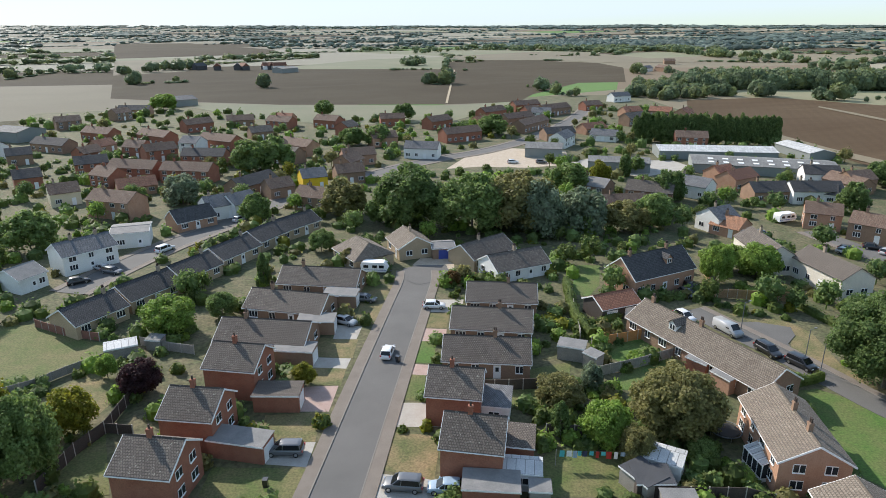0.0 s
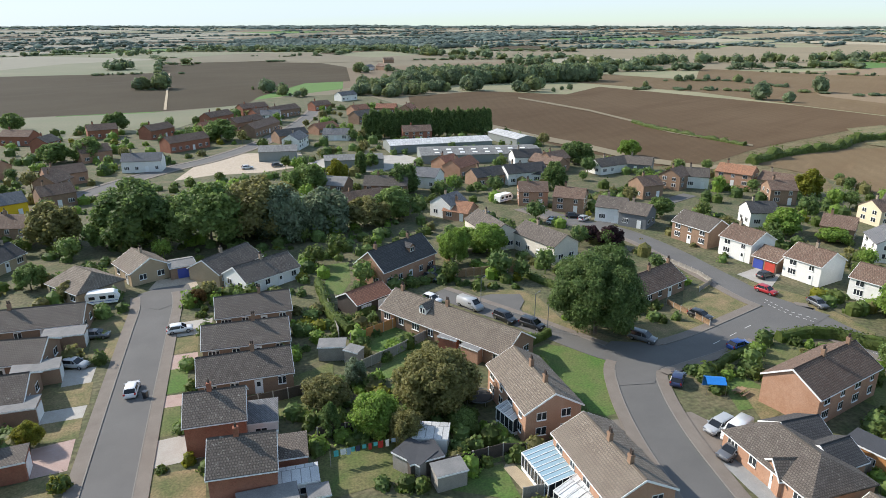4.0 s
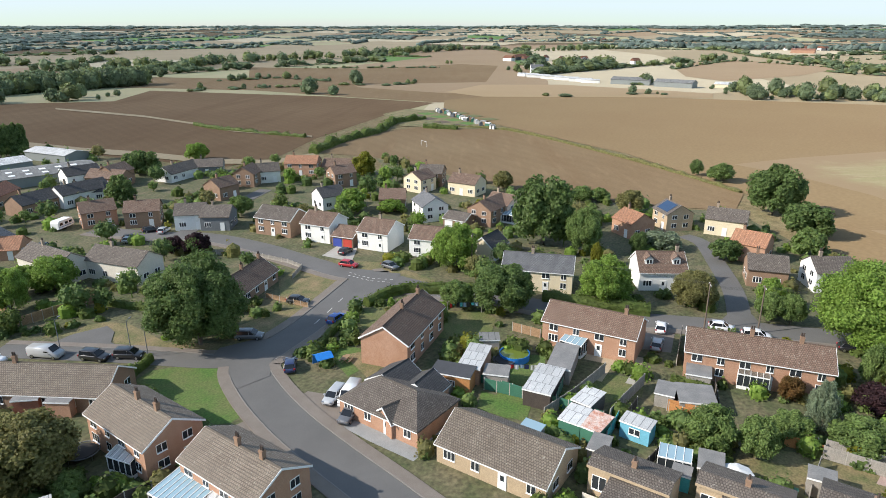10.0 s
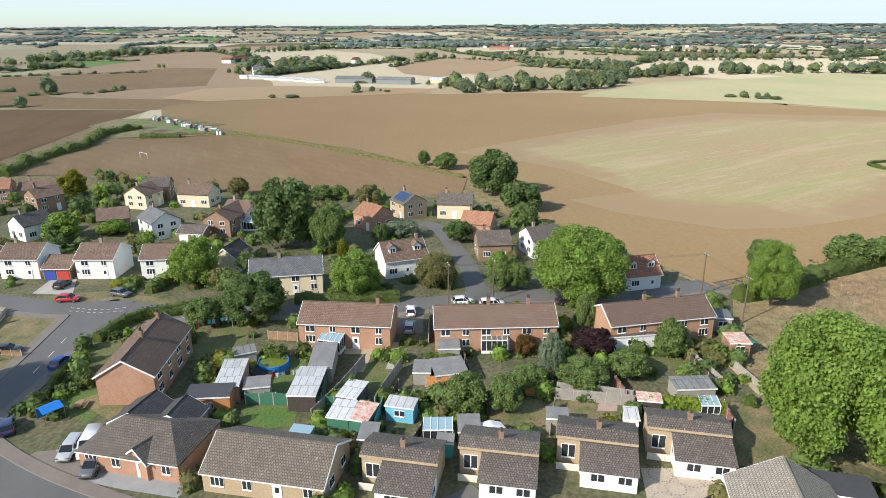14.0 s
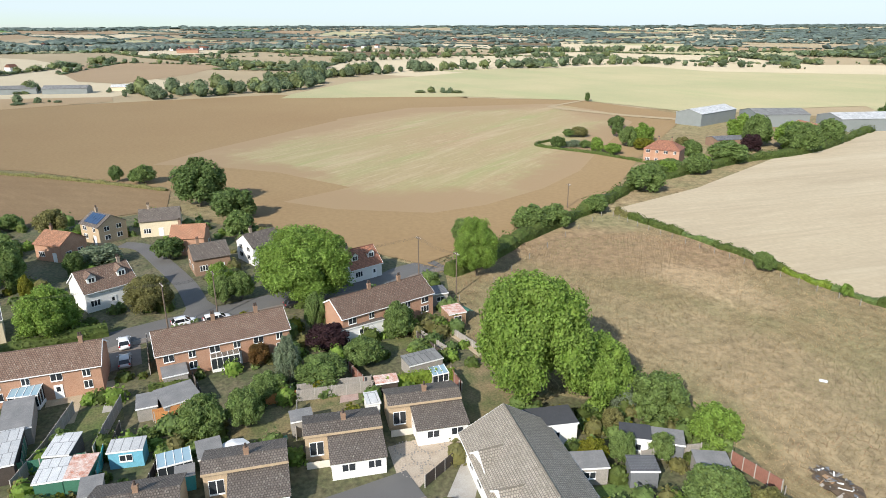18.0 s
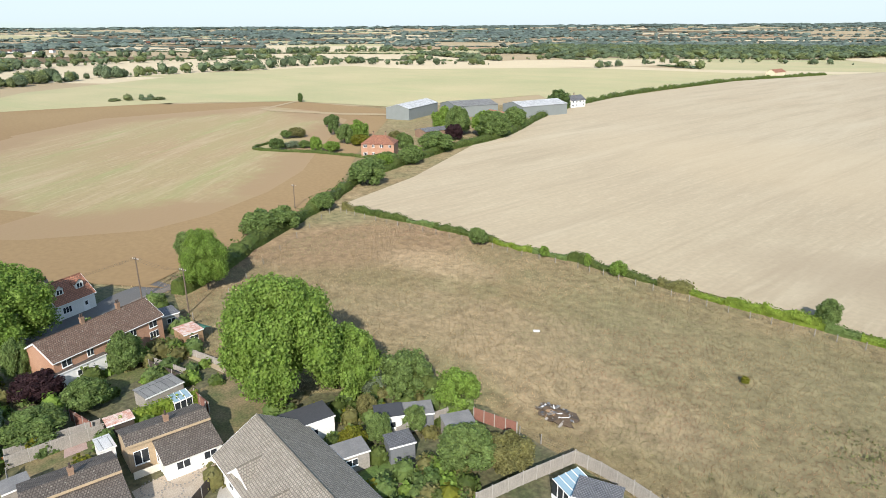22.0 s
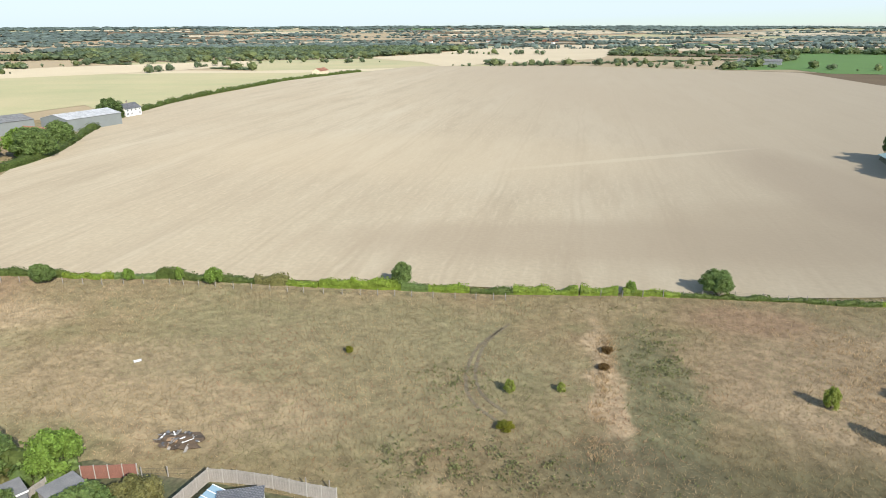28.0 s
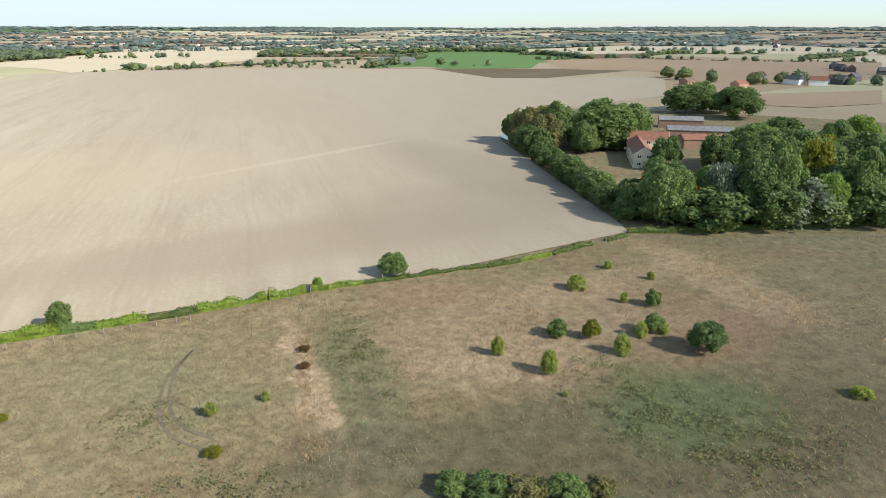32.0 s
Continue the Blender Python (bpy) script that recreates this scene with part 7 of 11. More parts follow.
house(115.1, 98.8, -83.4, 8.3, 8, 4.3, 6.4, "render_white", "tile_brown", "white rendered house with a brown roof", (0.2,), group="white houses")
house(116.8, 83.5, -83.5, 8.1, 8, 4.3, 6.4, "render_white", "tile_brown", "white rendered house with a brown roof", (0.5,), group="white houses")
house(118.1, 71.0, -77.9, 7.7, 7, 4.2, 6.2, "render_white", "tile_brown", "white rendered house with a brown roof", (), group="white houses")
house(114.7, 90.9, -81.7, 5.7, 7, 2.6, 4.2, "brick_brown", "tile_brown", "brick double garage with blue and red doors", (), name="garage", door="pair", windows=False)
house(81.0, 90.0, 15.7, 13.4, 7, 2.5, 4.7, "brick_brown", "tile_brown", "long brown brick bungalow with a dark brown roof", (0.45, 0.97))

# ---- houses of the close beyond the road ----
house(146.1, 156.1, 22.8, 8.3, 7.0, 4.2, 6.300000000000001, "brick_brown", "tile_brown", "brown brick house with a brown tiled roof", (0.2,), gable_windows=True, detail=False)
house(153.2, 154.6, -38.4, 7.5, 7.0, 3.8, 5.9, "render_white", "tile_grey", "white rendered house with a grey tiled roof", (0.2,), gable_windows=True, detail=False)
house(166.5, 151.0, -64.8, 11.4, 7.0, 4.4, 6.5, "brick_orange", "tile_orange", "orange brick house with a orange tiled roof", (0.2,), gable_windows=True, detail=False)
house(173.1, 139.8, -69.4, 11.9, 7.0, 3.3, 5.4, "brick_buff", "tile_brown", "buff brick house with a brown tiled roof", (0.2,), gable_windows=True, detail=False)
house(160.5, 129.8, -27.0, 7.7, 7.0, 4.4, 6.5, "brick_brown", "tile_brown", "brown brick house with a brown tiled roof", (0.2,), gable_windows=True, detail=False)
house(137.7, 116.1, -24.0, 7.5, 7.0, 3.8, 5.9, "render_white", "tile_dark", "white rendered house with a dark tiled roof", (0.2,), gable_windows=True, detail=False)
house(167.0, 104.3, -8.6, 7.5, 7.0, 4.2, 6.300000000000001, "render_cream", "tile_brown", "cream rendered house with a brown tiled roof", (0.2,), gable_windows=True, detail=False)
house(176.0, 105.1, -71.9, 7.9, 7.0, 4.2, 6.300000000000001, "brick_brown", "tile_grey", "brown brick house with a grey tiled roof", (0.2,), gable_windows=True, detail=False)
house(170.8, 89.8, -91.2, 9.7, 7.0, 3.8, 5.9, "render_cream", "tile_brown", "cream rendered house with a brown tiled roof", (0.2,), gable_windows=True, detail=False)
house(142.5, 85.8, -129.4, 9.2, 7.0, 4.2, 6.300000000000001, "render_white", "slate", "white rendered house with a slate roof", (0.2,), gable_windows=True, detail=False)
house(147.6, 70.6, -5.2, 11.2, 7.0, 4.2, 6.300000000000001, "brick_brown", "tile_brown", "brown brick house with a brown tiled roof", (0.2,), gable_windows=True, detail=False)
house(153.1, 69.2, -101.1, 7.6, 7.0, 4.2, 6.300000000000001, "render_pink", "tile_brown", "pink rendered house with a brown tiled roof", (0.2,), gable_windows=True, detail=False)
house(145.7, 99.8, -59.5, 7.5, 7.0, 3.4, 5.5, "brick_brown", "tile_brown", "brown brick house with a brown tiled roof", (0.2,), gable_windows=True, detail=False)
house(154.5, 35.3, -126.3, 7.5, 7.0, 3.8, 5.9, "brick_orange", "tile_orange", "orange brick house with a orange tiled roof", (0.2,), gable_windows=True, detail=False)
house(165.0, 28.2, -139.1, 7.5, 7.0, 4.4, 6.5, "brick_buff", "tile_grey", "buff brick house with a grey tiled roof", (0.2,), gable_windows=True, detail=False)
house(166.9, 15.7, -89.3, 9.5, 7.0, 4.0, 6.1, "render_cream", "tile_grey", "cream rendered house with a grey tiled roof", (0.2,), gable_windows=True, detail=False)
house(149.8, 8.4, -99.3, 7.5, 7.0, 4.0, 6.1, "brick_orange", "tile_orange", "orange brick house with a orange tiled roof", (0.2,), gable_windows=True, detail=False)
house(136.0, 4.4, -78.0, 7.5, 7.0, 3.6, 5.699999999999999, "brick_brown", "tile_grey", "brown brick house with a grey tiled roof", (0.2,), gable_windows=True, detail=False)
house(139.1, -6.1, -63.7, 7.5, 7.0, 4.1, 6.2, "render_white", "tile_grey", "white rendered house with a grey tiled roof", (0.2,), gable_windows=True, detail=False)
house(139.6, 75.2, -91.0, 6.6, 6, 2.4, 3.6, "brick_brown", "tile_grey", "brick garage block with a grey roof", (), name="garage", windows=False)
house(122.6, 58.4, -4.0, 7.0, 5.5, 3, 5.2, "render_cream", "tile_dark", "cream garage with a dark roof", (), name="garage", windows=False)
house(67.8, 130.0, -91.0, 14.3, 7.0, 4.0, 6.1, "render_pale", "tile_grey", "white rendered house with a grey tiled roof", (0.3,), gable_windows=True, detail=False)
house(74.9, 117.4, -79.4, 13.8, 7.0, 4.0, 6.1, "render_pale", "tile_grey", "white rendered house with a grey tiled roof", (0.3,), gable_windows=True, detail=False)
house(94.8, 156.7, -25.3, 8.5, 7.0, 4.2, 6.300000000000001, "brick_orange", "tile_brown", "orange brick house with a brown tiled roof", (0.3,), gable_windows=True, detail=False)
house(100.8, 146.4, -44.3, 8.7, 7.0, 4.2, 6.300000000000001, "brick_brown", "tile_brown", "brown brick house with a brown tiled roof", (0.3,), gable_windows=True, detail=False)
house(105.6, 133.9, -49.4, 7.8, 7.0, 4.0, 6.1, "render_white", "tile_grey", "white rendered house with a grey tiled roof", (0.3,), gable_windows=True, detail=False)
house(108.6, 127.7, -58.7, 7.5, 7.0, 3.6, 5.699999999999999, "clad_grey", "tile_grey", "grey clad house with a grey tiled roof", (0.3,), gable_windows=True, detail=False)
house(130.1, 150.6, -1.1, 7.5, 7.0, 4.0, 6.1, "brick_brown", "tile_brown", "brown brick house with a brown tiled roof", (0.3,), gable_windows=True, detail=False)
house(107.2, 182.2, -25.0, 10.6, 7.0, 3.1, 5.2, "render_white", "tile_dark", "white rendered house with a dark tiled roof", (0.3,), gable_windows=True, detail=False)
house(123.7, 194.6, -71.1, 12.9, 7.0, 2.9, 5, "brick_brown", "tile_brown", "brown brick house with a brown tiled roof", (0.3,), gable_windows=True, detail=False)
house(141.4, 183.5, 7.8, 14.4, 7.0, 2.9, 5, "render_white", "tile_grey", "white rendered house with a grey tiled roof", (0.3,), gable_windows=True, detail=False)
house(151.5, 181.0, -47.4, 10.8, 7.0, 2.9, 5, "clad_grey", "tile_grey", "grey clad house with a grey tiled roof", (0.3,), gable_windows=True, detail=False)
house(67.8, 154.7, 27.4, 7.5, 7.0, 3.8, 5.9, "render_white", "slate", "white rendered house with a slate roof", (0.3,), gable_windows=True, detail=False)
house(69.7, 151.1, -49.0, 7.5, 7.0, 2.4, 4.5, "brick_orange", "tile_orange", "orange brick house with a orange tiled roof", (0.3,), gable_windows=True, detail=False)
house(73.6, 189.3, -45.8, 12.9, 7.0, 3.8, 5.9, "render_white", "slate", "white rendered house with a slate roof", (0.3,), gable_windows=True, detail=False)

# ---- the older village ----
house(-119.6, 218.9, 30.2, 10.5, 7.2, 4.3, 6.5, "brick_red", "tile_dark", "red brick village house with a dark tiled roof", (0.2,), detail=False)
house(-101.1, 211.7, -12.1, 17.2, 7.2, 4.3, 6.5, "brick_red", "tile_brown", "red brick village house with a brown tiled roof", (0.2,), detail=False)
house(-106.7, 243.5, 40.6, 11.8, 7.2, 4.3, 6.5, "brick_red", "tile_brown", "red brick village house with a brown tiled roof", (0.2,), detail=False)
house(-85.3, 232.4, -3.4, 15.8, 7.2, 4.3, 6.5, "brick_red", "tile_dark", "red brick village house with a dark tiled roof", (0.2,), detail=False)
house(-82.1, 207.7, -8.7, 17.1, 7.2, 4.3, 6.5, "brick_red", "tile_brown", "red brick village house with a brown tiled roof", (0.2,), detail=False)
house(-107.9, 180.3, 36.7, 8.0, 7.2, 3.8, 6.0, "render_cream", "tile_brown", "cream rendered village house with a brown tiled roof", (0.2,), detail=False)
house(-86.4, 167.4, -17.8, 14.0, 7.2, 4.8, 7.0, "brick_orange", "tile_brown", "orange brick village house with a brown tiled roof", (0.2,), detail=False)
house(-58.1, 193.7, 62.1, 16.2, 7.2, 3.3, 5.5, "brick_brown", "tile_dark", "brown brick village house with a dark tiled roof", (0.2,), detail=False)
house(-49.0, 188.8, 37.8, 8.0, 7.2, 3.3, 5.5, "brick_brown", "tile_brown", "brown brick village house with a brown tiled roof", (0.2,), detail=False)
house(-40.9, 200.2, 25.3, 8.1, 7.2, 3.8, 6.0, "render_yellow", "slate", "bright yellow village house with a slate roof", (0.2,), detail=False)
house(-30.5, 207.3, 23.0, 9.4, 7.2, 3.8, 6.0, "brick_brown", "tile_brown", "brown brick village house with a brown tiled roof", (0.2,), detail=False)
house(-31.1, 236.3, 22.4, 12.3, 7.2, 3.8, 6.0, "brick_orange", "tile_brown", "orange brick village house with a brown tiled roof", (0.2,), detail=False)
house(-59.5, 166.3, 40.6, 8.0, 7.2, 3.8, 6.0, "render_white", "slate", "white rendered village house with a slate roof", (0.2,), detail=False)
house(-54.6, 169.1, 52.5, 8.0, 7.2, 3.8, 6.0, "render_white", "slate", "white rendered village house with a slate roof", (0.2,), detail=False)
house(-56.6, 255.8, -35.8, 16.1, 7.2, 4.0, 6.2, "brick_orange", "tile_brown", "orange brick village house with a brown tiled roof", (0.2,), detail=False)
house(-91.4, 267.5, -27.5, 18.7, 7.2, 4.0, 6.2, "brick_red", "tile_brown", "red brick village house with a brown tiled roof", (0.2,), detail=False)
house(-122.2, 279.2, -30.5, 18.3, 7.2, 4.0, 6.2, "brick_red", "tile_brown", "red brick village house with a brown tiled roof", (0.2,), detail=False)
house(-118.0, 314.7, 47.1, 14.2, 7.2, 4.0, 6.2, "brick_red", "tile_brown", "red brick village house with a brown tiled roof", (0.2,), detail=False)
house(-174.3, 374.5, 2.6, 17.9, 7.2, 3.3, 5.5, "brick_orange", "tile_dark", "orange brick village house with a dark tiled roof", (0.2,), detail=False)
house(-56.7, 326.2, -27.5, 13.8, 7.2, 4.0, 6.2, "brick_red", "tile_brown", "red brick village house with a brown tiled roof", (0.2,), detail=False)
house(-25.7, 333.0, 10.3, 12.6, 7.2, 4.0, 6.2, "brick_red", "tile_brown", "red brick village house with a brown tiled roof", (0.2,), detail=False)
house(-2.8, 324.2, 46.1, 14.8, 7.2, 4.0, 6.2, "brick_red", "tile_brown", "red brick village house with a brown tiled roof", (0.2,), detail=False)
house(7.5, 287.0, 32.3, 18.8, 7.2, 4.0, 6.2, "brick_red", "tile_brown", "red brick village house with a brown tiled roof", (0.2,), detail=False)
house(-7.8, 248.6, -11.3, 13.4, 7.2, 4.0, 6.2, "render_white", "slate", "white rendered village house with a slate roof", (0.2,), detail=False)
house(26.5, 362.0, 45.7, 18.2, 7.2, 4.0, 6.2, "brick_red", "tile_brown", "red brick village house with a brown tiled roof", (0.2,), detail=False)
house(37.6, 336.0, 41.9, 20.2, 7.2, 4.0, 6.2, "brick_brown", "tile_brown", "brown brick village house with a brown tiled roof", (0.2,), detail=False)
house(48.5, 392.9, 29.5, 18.2, 7.2, 4.0, 6.2, "brick_red", "tile_brown", "red brick village house with a brown tiled roof", (0.2,), detail=False)
house(62.7, 374.9, 39.0, 21.8, 7.2, 4.0, 6.2, "brick_brown", "tile_brown", "brown brick village house with a brown tiled roof", (0.2,), detail=False)
house(42.4, 317.7, 56.4, 26.9, 7.2, 4.0, 6.2, "brick_brown", "tile_brown", "brown brick village house with a brown tiled roof", (0.2,), detail=False)
house(50.9, 290.4, 19.4, 14.7, 7.2, 3.3, 5.5, "brick_brown", "tile_dark", "brown brick village house with a dark tiled roof", (0.2,), detail=False)
house(88.5, 396.8, 27.2, 12.8, 7.2, 3.3, 5.5, "brick_red", "tile_brown", "red brick village house with a brown tiled roof", (0.2,), detail=False)
house(104.1, 367.2, 24.9, 11.8, 7.2, 3.3, 5.5, "brick_orange", "tile_red", "orange brick village house with a red tiled roof", (0.2,), detail=False)
house(121.0, 366.6, -28.8, 12.1, 7.2, 3.3, 5.5, "brick_brown", "tile_red", "brown brick village house with a red tiled roof", (0.2,), detail=False)
house(117.2, 443.1, 28.9, 14.9, 7.2, 3.8, 6, "render_white", "slate", "white rendered village house with a slate roof", (0.2,), detail=False)
house(88.6, 204.4, 27.1, 8.0, 7.2, 3.8, 6, "brick_orange", "tile_red", "orange brick village house with a red tiled roof", (0.2,), detail=False)
house(91.3, 198.3, 32.6, 12.1, 7.2, 3.8, 6, "brick_orange", "tile_red", "orange brick village house with a red tiled roof", (0.2,), detail=False)
house(93.3, 183.4, 6.3, 11.4, 7.2, 3.3, 5.5, "brick_brown", "tile_dark", "brown brick village house with a dark tiled roof", (0.2,), detail=False)
house(106.0, 181.7, -1.1, 14.7, 7.2, 3.8, 6, "render_white", "tile_dark", "white rendered village house with a dark tiled roof", (0.2,), detail=False)
house(119.8, 203.7, -10.8, 11.0, 7.2, 3.8, 6, "render_white", "tile_dark", "white rendered village house with a dark tiled roof", (0.2,), detail=False)
house(127.0, 196.2, 14.2, 9.2, 7.2, 3.8, 6, "brick_brown", "tile_brown", "brown brick village house with a brown tiled roof", (0.2,), detail=False)
house(-155.3, 236.7, 35.2, 8.5, 7.2, 3.8, 6, "brick_brown", "tile_dark", "brown brick village house with a dark tiled roof", (0.2,), detail=False)
house(-157.0, 262.3, -21.1, 18.2, 7.2, 3.3, 5.5, "brick_brown", "tile_dark", "brown brick village house with a dark tiled roof", (0.2,), detail=False)
house(-150.8, 288.1, -22.5, 16.6, 7.2, 3.8, 6, "brick_red", "tile_brown", "red brick village house with a brown tiled roof", (0.2,), detail=False)
house(-82.2, 294.1, 31.8, 10.2, 7.2, 3.3, 5.5, "brick_brown", "tile_grey", "brown brick village house with a grey tiled roof", (0.2,), detail=False)
house(-102.3, 332.1, 20.2, 13.6, 7.2, 3.3, 5.5, "brick_brown", "tile_brown", "brown brick village house with a brown tiled roof", (0.2,), detail=False)
house(-25.3, 274.6, 24.3, 11.3, 7.2, 3.8, 6, "brick_orange", "tile_brown", "orange brick village house with a brown tiled roof", (0.2,), detail=False)
house(-59.1, 240.3, -31.8, 15.8, 7.2, 3.8, 6, "brick_brown", "tile_grey", "brown brick village house with a grey tiled roof", (0.2,), detail=False)
house(-9.0, 188.1, 16.8, 10.3, 7.2, 3.3, 5.5, "brick_brown", "tile_grey", "brown brick village house with a grey tiled roof", (0.2,), detail=False)
house(48.4, 170.9, 8.0, 12.8, 7.2, 2.8, 5, "brick_brown", "tile_brown", "brown brick village house with a brown tiled roof", (0.2,), detail=False)
house(-64.8, 253.6, 60.0, 8.0, 7.2, 3.8, 6, "brick_red", "tile_brown", "red brick village house with a brown tiled roof", (0.2,), detail=False)
house(-129.7, 199.3, 36.5, 8.0, 7.2, 3.8, 6.0, "brick_red", "tile_dark", "red brick village house with a dark tiled roof", (0.2,), detail=False)
house(46.1, 193.7, -38.3, 10.2, 7.2, 2.5, 4.5, "brick_brown", "felt", "brown brick village house with a felted roof", (0.2,), detail=False)
house(-75.5, 129.0, 50.7, 11.3, 7.5, 4.2, 6.2, "render_white", "slate", "long white house with a dark slate roof", (0.3, 0.8))
house(-59.6, 100.3, 61.3, 9.9, 7.2, 2.6, 4.6, "brick_buff", "tile_dark", "grey bungalow with a dark slate-like roof", (0.85,), group="row of bungalows")
house(-54.9, 110.7, 60.5, 11.0, 7.2, 2.6, 4.6, "brick_buff", "tile_dark", "grey bungalow with a dark slate-like roof", (0.85,), group="row of bungalows")
house(-50.1, 120.7, 63.1, 10.3, 7.2, 2.6, 4.6, "brick_buff", "tile_dark", "grey bungalow with a dark slate-like roof", (0.85,), group="row of bungalows")
house(-45.7, 131.9, 63.7, 11.6, 7.2, 2.6, 4.6, "brick_buff", "tile_dark", "grey bungalow with a dark slate-like roof", (0.85,), group="row of bungalows")
house(-41.3, 143.4, 64.0, 11.0, 7.2, 2.6, 4.6, "brick_buff", "tile_dark", "grey bungalow with a dark slate-like roof", (0.85,), group="row of bungalows")
house(-36.0, 152.6, 56.2, 10.3, 7.2, 2.6, 4.6, "brick_buff", "tile_dark", "grey bungalow with a dark slate-like roof", (0.85,), group="row of bungalows")
house(-63.4, 157.6, 45.8, 10.5, 7, 2.6, 5, "brick_orange", "tile_dark", "brick bungalow with a dark roof", ())
house(-72.3, 144.3, 18.8, 8.4, 8, 3.6, 4.0, "render_white", "felt", "white flat-roofed shop on the street", (), name="shop")
house(-81.3, 116.9, 66.8, 6.0, 7, 3, 4.5, "render_white", "felt", "white workshop with a low roof", (), name="workshop")
house(104.1, 249.4, -6.5, 43.4, 14, 3.1, 4.3, "steel_green", "sheet_white", "long low works building with a sheet roof", (), name="works_building", windows=False, detail=False, group="works buildings")
house(110.1, 223.2, -15.6, 46.0, 18, 3.1, 4.3, "steel_green", "sheet_roof", "long low works building with a sheet roof", (), name="works_building", windows=False, detail=False, group="works buildings")
house(139.7, 250.7, -84.7, 23.2, 10, 3.1, 4.3, "steel_green", "sheet_white", "long low works building with a sheet roof", (), name="works_building", windows=False, detail=False, group="works buildings")
house(39.4, 252.7, -11.3, 14.2, 12, 3.6, 5, "steel_green", "sheet_roof", "long low works building with a sheet roof", (), name="works_building", windows=False, detail=False, group="works buildings")
house(61.6, 226.0, -12.3, 21.1, 10, 3.4, 4.5, "steel_green", "sheet_roof", "long low works building with a sheet roof", (), name="works_building", windows=False, detail=False, group="works buildings")
house(-188.4, 290.1, -21.5, 17.2, 14, 4.5, 6, "steel_green", "sheet_roof", "long low works building with a sheet roof", (), name="works_building", windows=False, detail=False, group="works buildings")
house(-170.6, 730.4, 58.0, 25.3, 14, 4.5, 6, "steel_green", "sheet_roof", "long low works building with a sheet roof", (), name="works_building", windows=False, detail=False, group="works buildings")
house(-168.1, 420.7, 47.3, 20.2, 14, 4, 6, "steel_green", "slate", "long low works building with a sheet roof", (), name="works_building", windows=False, detail=False, group="works buildings")

# ---- closer built parts of the old village ----


def infill_houses(count):
    """Houses set wherever the old village still has room between streets, gardens and other houses."""
    rnd = random.Random(77)
    made = 0
    walls = [("brick_red", "tile_brown", "red brick", "brown tiled"), ("brick_red", "tile_dark", "red brick", "dark tiled"), ("brick_red", "tile_grey", "red brick", "grey tiled"), ("brick_brown", "tile_brown", "brown brick", "brown tiled"), ("brick_brown", "tile_grey", "brown brick", "grey tiled"), ("render_white", "slate", "white rendered", "slate"), ("brick_orange", "tile_red", "orange brick", "red tiled")]
    for _ in range(6000):
        if made >= count:
            return
        d, a = rnd.uniform(165, 400), radians(rnd.uniform(62, 134))
        x, y = d * math.cos(a), d * math.sin(a)
        ang, ln = rnd.choice((-22, -15, 28, 36, 60)) + rnd.uniform(-6, 6), rnd.uniform(8.5, 14)
        c, s = math.cos(radians(ang)), math.sin(radians(ang))
        spots = [(x + c * u - s * v, y + s * u + c * v) for u in (-ln / 2, 0, ln / 2) for v in (-3.6, 0, 3.6)]
        if not all(inside_poly(*p, OUTLINES["village_ground"]) and clear(*p, 2.0) for p in spots):
            continue
        made += 1
        wall, roof, wt, rt = walls[rnd.randrange(len(walls))]
        low = rnd.random() < 0.35
        house(round(x, 1), round(y, 1), round(ang, 1), round(ln, 1), 7.2, 2.7 if low else 4.2, 4.9 if low else 6.4, wall, roof, f"{wt} village {'bungalow' if low else 'house'} with a {rt} roof", (0.3,), detail=False, pots=1)


infill_houses(34)

# ---- the big pale-roofed building, farm and hall ----
house(51.3, -28.8, 175.5, 18.7, 10.5, 2.6, 5.6, "render_white", "tile_silver", "white bungalow with a large pale tiled roof", (), gable_windows=False)
house(54.8, -27.0, -87.7, 6.0, 5.0, 2.4, 4.4, "render_white", "tile_silver", "white gabled wing of the bungalow", (), name="house_wing", windows=False)
house(48.1, -26.6, -91.0, 6.0, 5.0, 2.4, 4.4, "render_white", "tile_silver", "white gabled wing of the bungalow", (), name="house_wing", windows=False)
house(199.4, -153.5, -139.2, 13.0, 9, 5.4, 8, "brick_orange", "tile_red", "red brick farmhouse with a hipped red roof", (0.3, 0.7), hip=4, detail=False)
house(281.2, -239.1, -68.3, 35.0, 14, 6, 8, "steel_green", "sheet_white", "grey green farm barn with a sheet roof", (), name="barn", windows=False, detail=False, group="farm barns")
house(263.3, -265.5, -107.4, 26.5, 20, 6, 8, "steel_green", "sheet_roof", "grey green farm barn with a sheet roof", (), name="barn", windows=False, detail=False, group="farm barns")
house(237.1, -291.7, -101.4, 31.9, 18, 6, 8, "steel_green", "sheet_white", "grey green farm barn with a sheet roof", (), name="barn", windows=False, detail=False, group="farm barns")
house(243.3, -335.9, -94.9, 13.0, 8, 4.5, 7, "render_white", "slate", "white farm cottage with a slate roof", (0.5,), detail=False)
house(220.8, -201.5, -95.3, 17.3, 8, 3, 4, "brick_brown", "slate", "low farm outbuilding with a grey roof", (), name="outbuilding", windows=False, detail=False)
house(235.5, -259.0, 167.9, 15.2, 8, 3, 5, "brick_orange", "tile_orange", "orange tiled farm outbuilding", (), name="outbuilding", windows=False, detail=False)
house(-161.4, -223.0, 148.9, 16.0, 9, 5.6, 8.5, "render_cream", "tile_red", "yellow farmhouse with a red tiled roof and dormers", (0.2, 0.9))
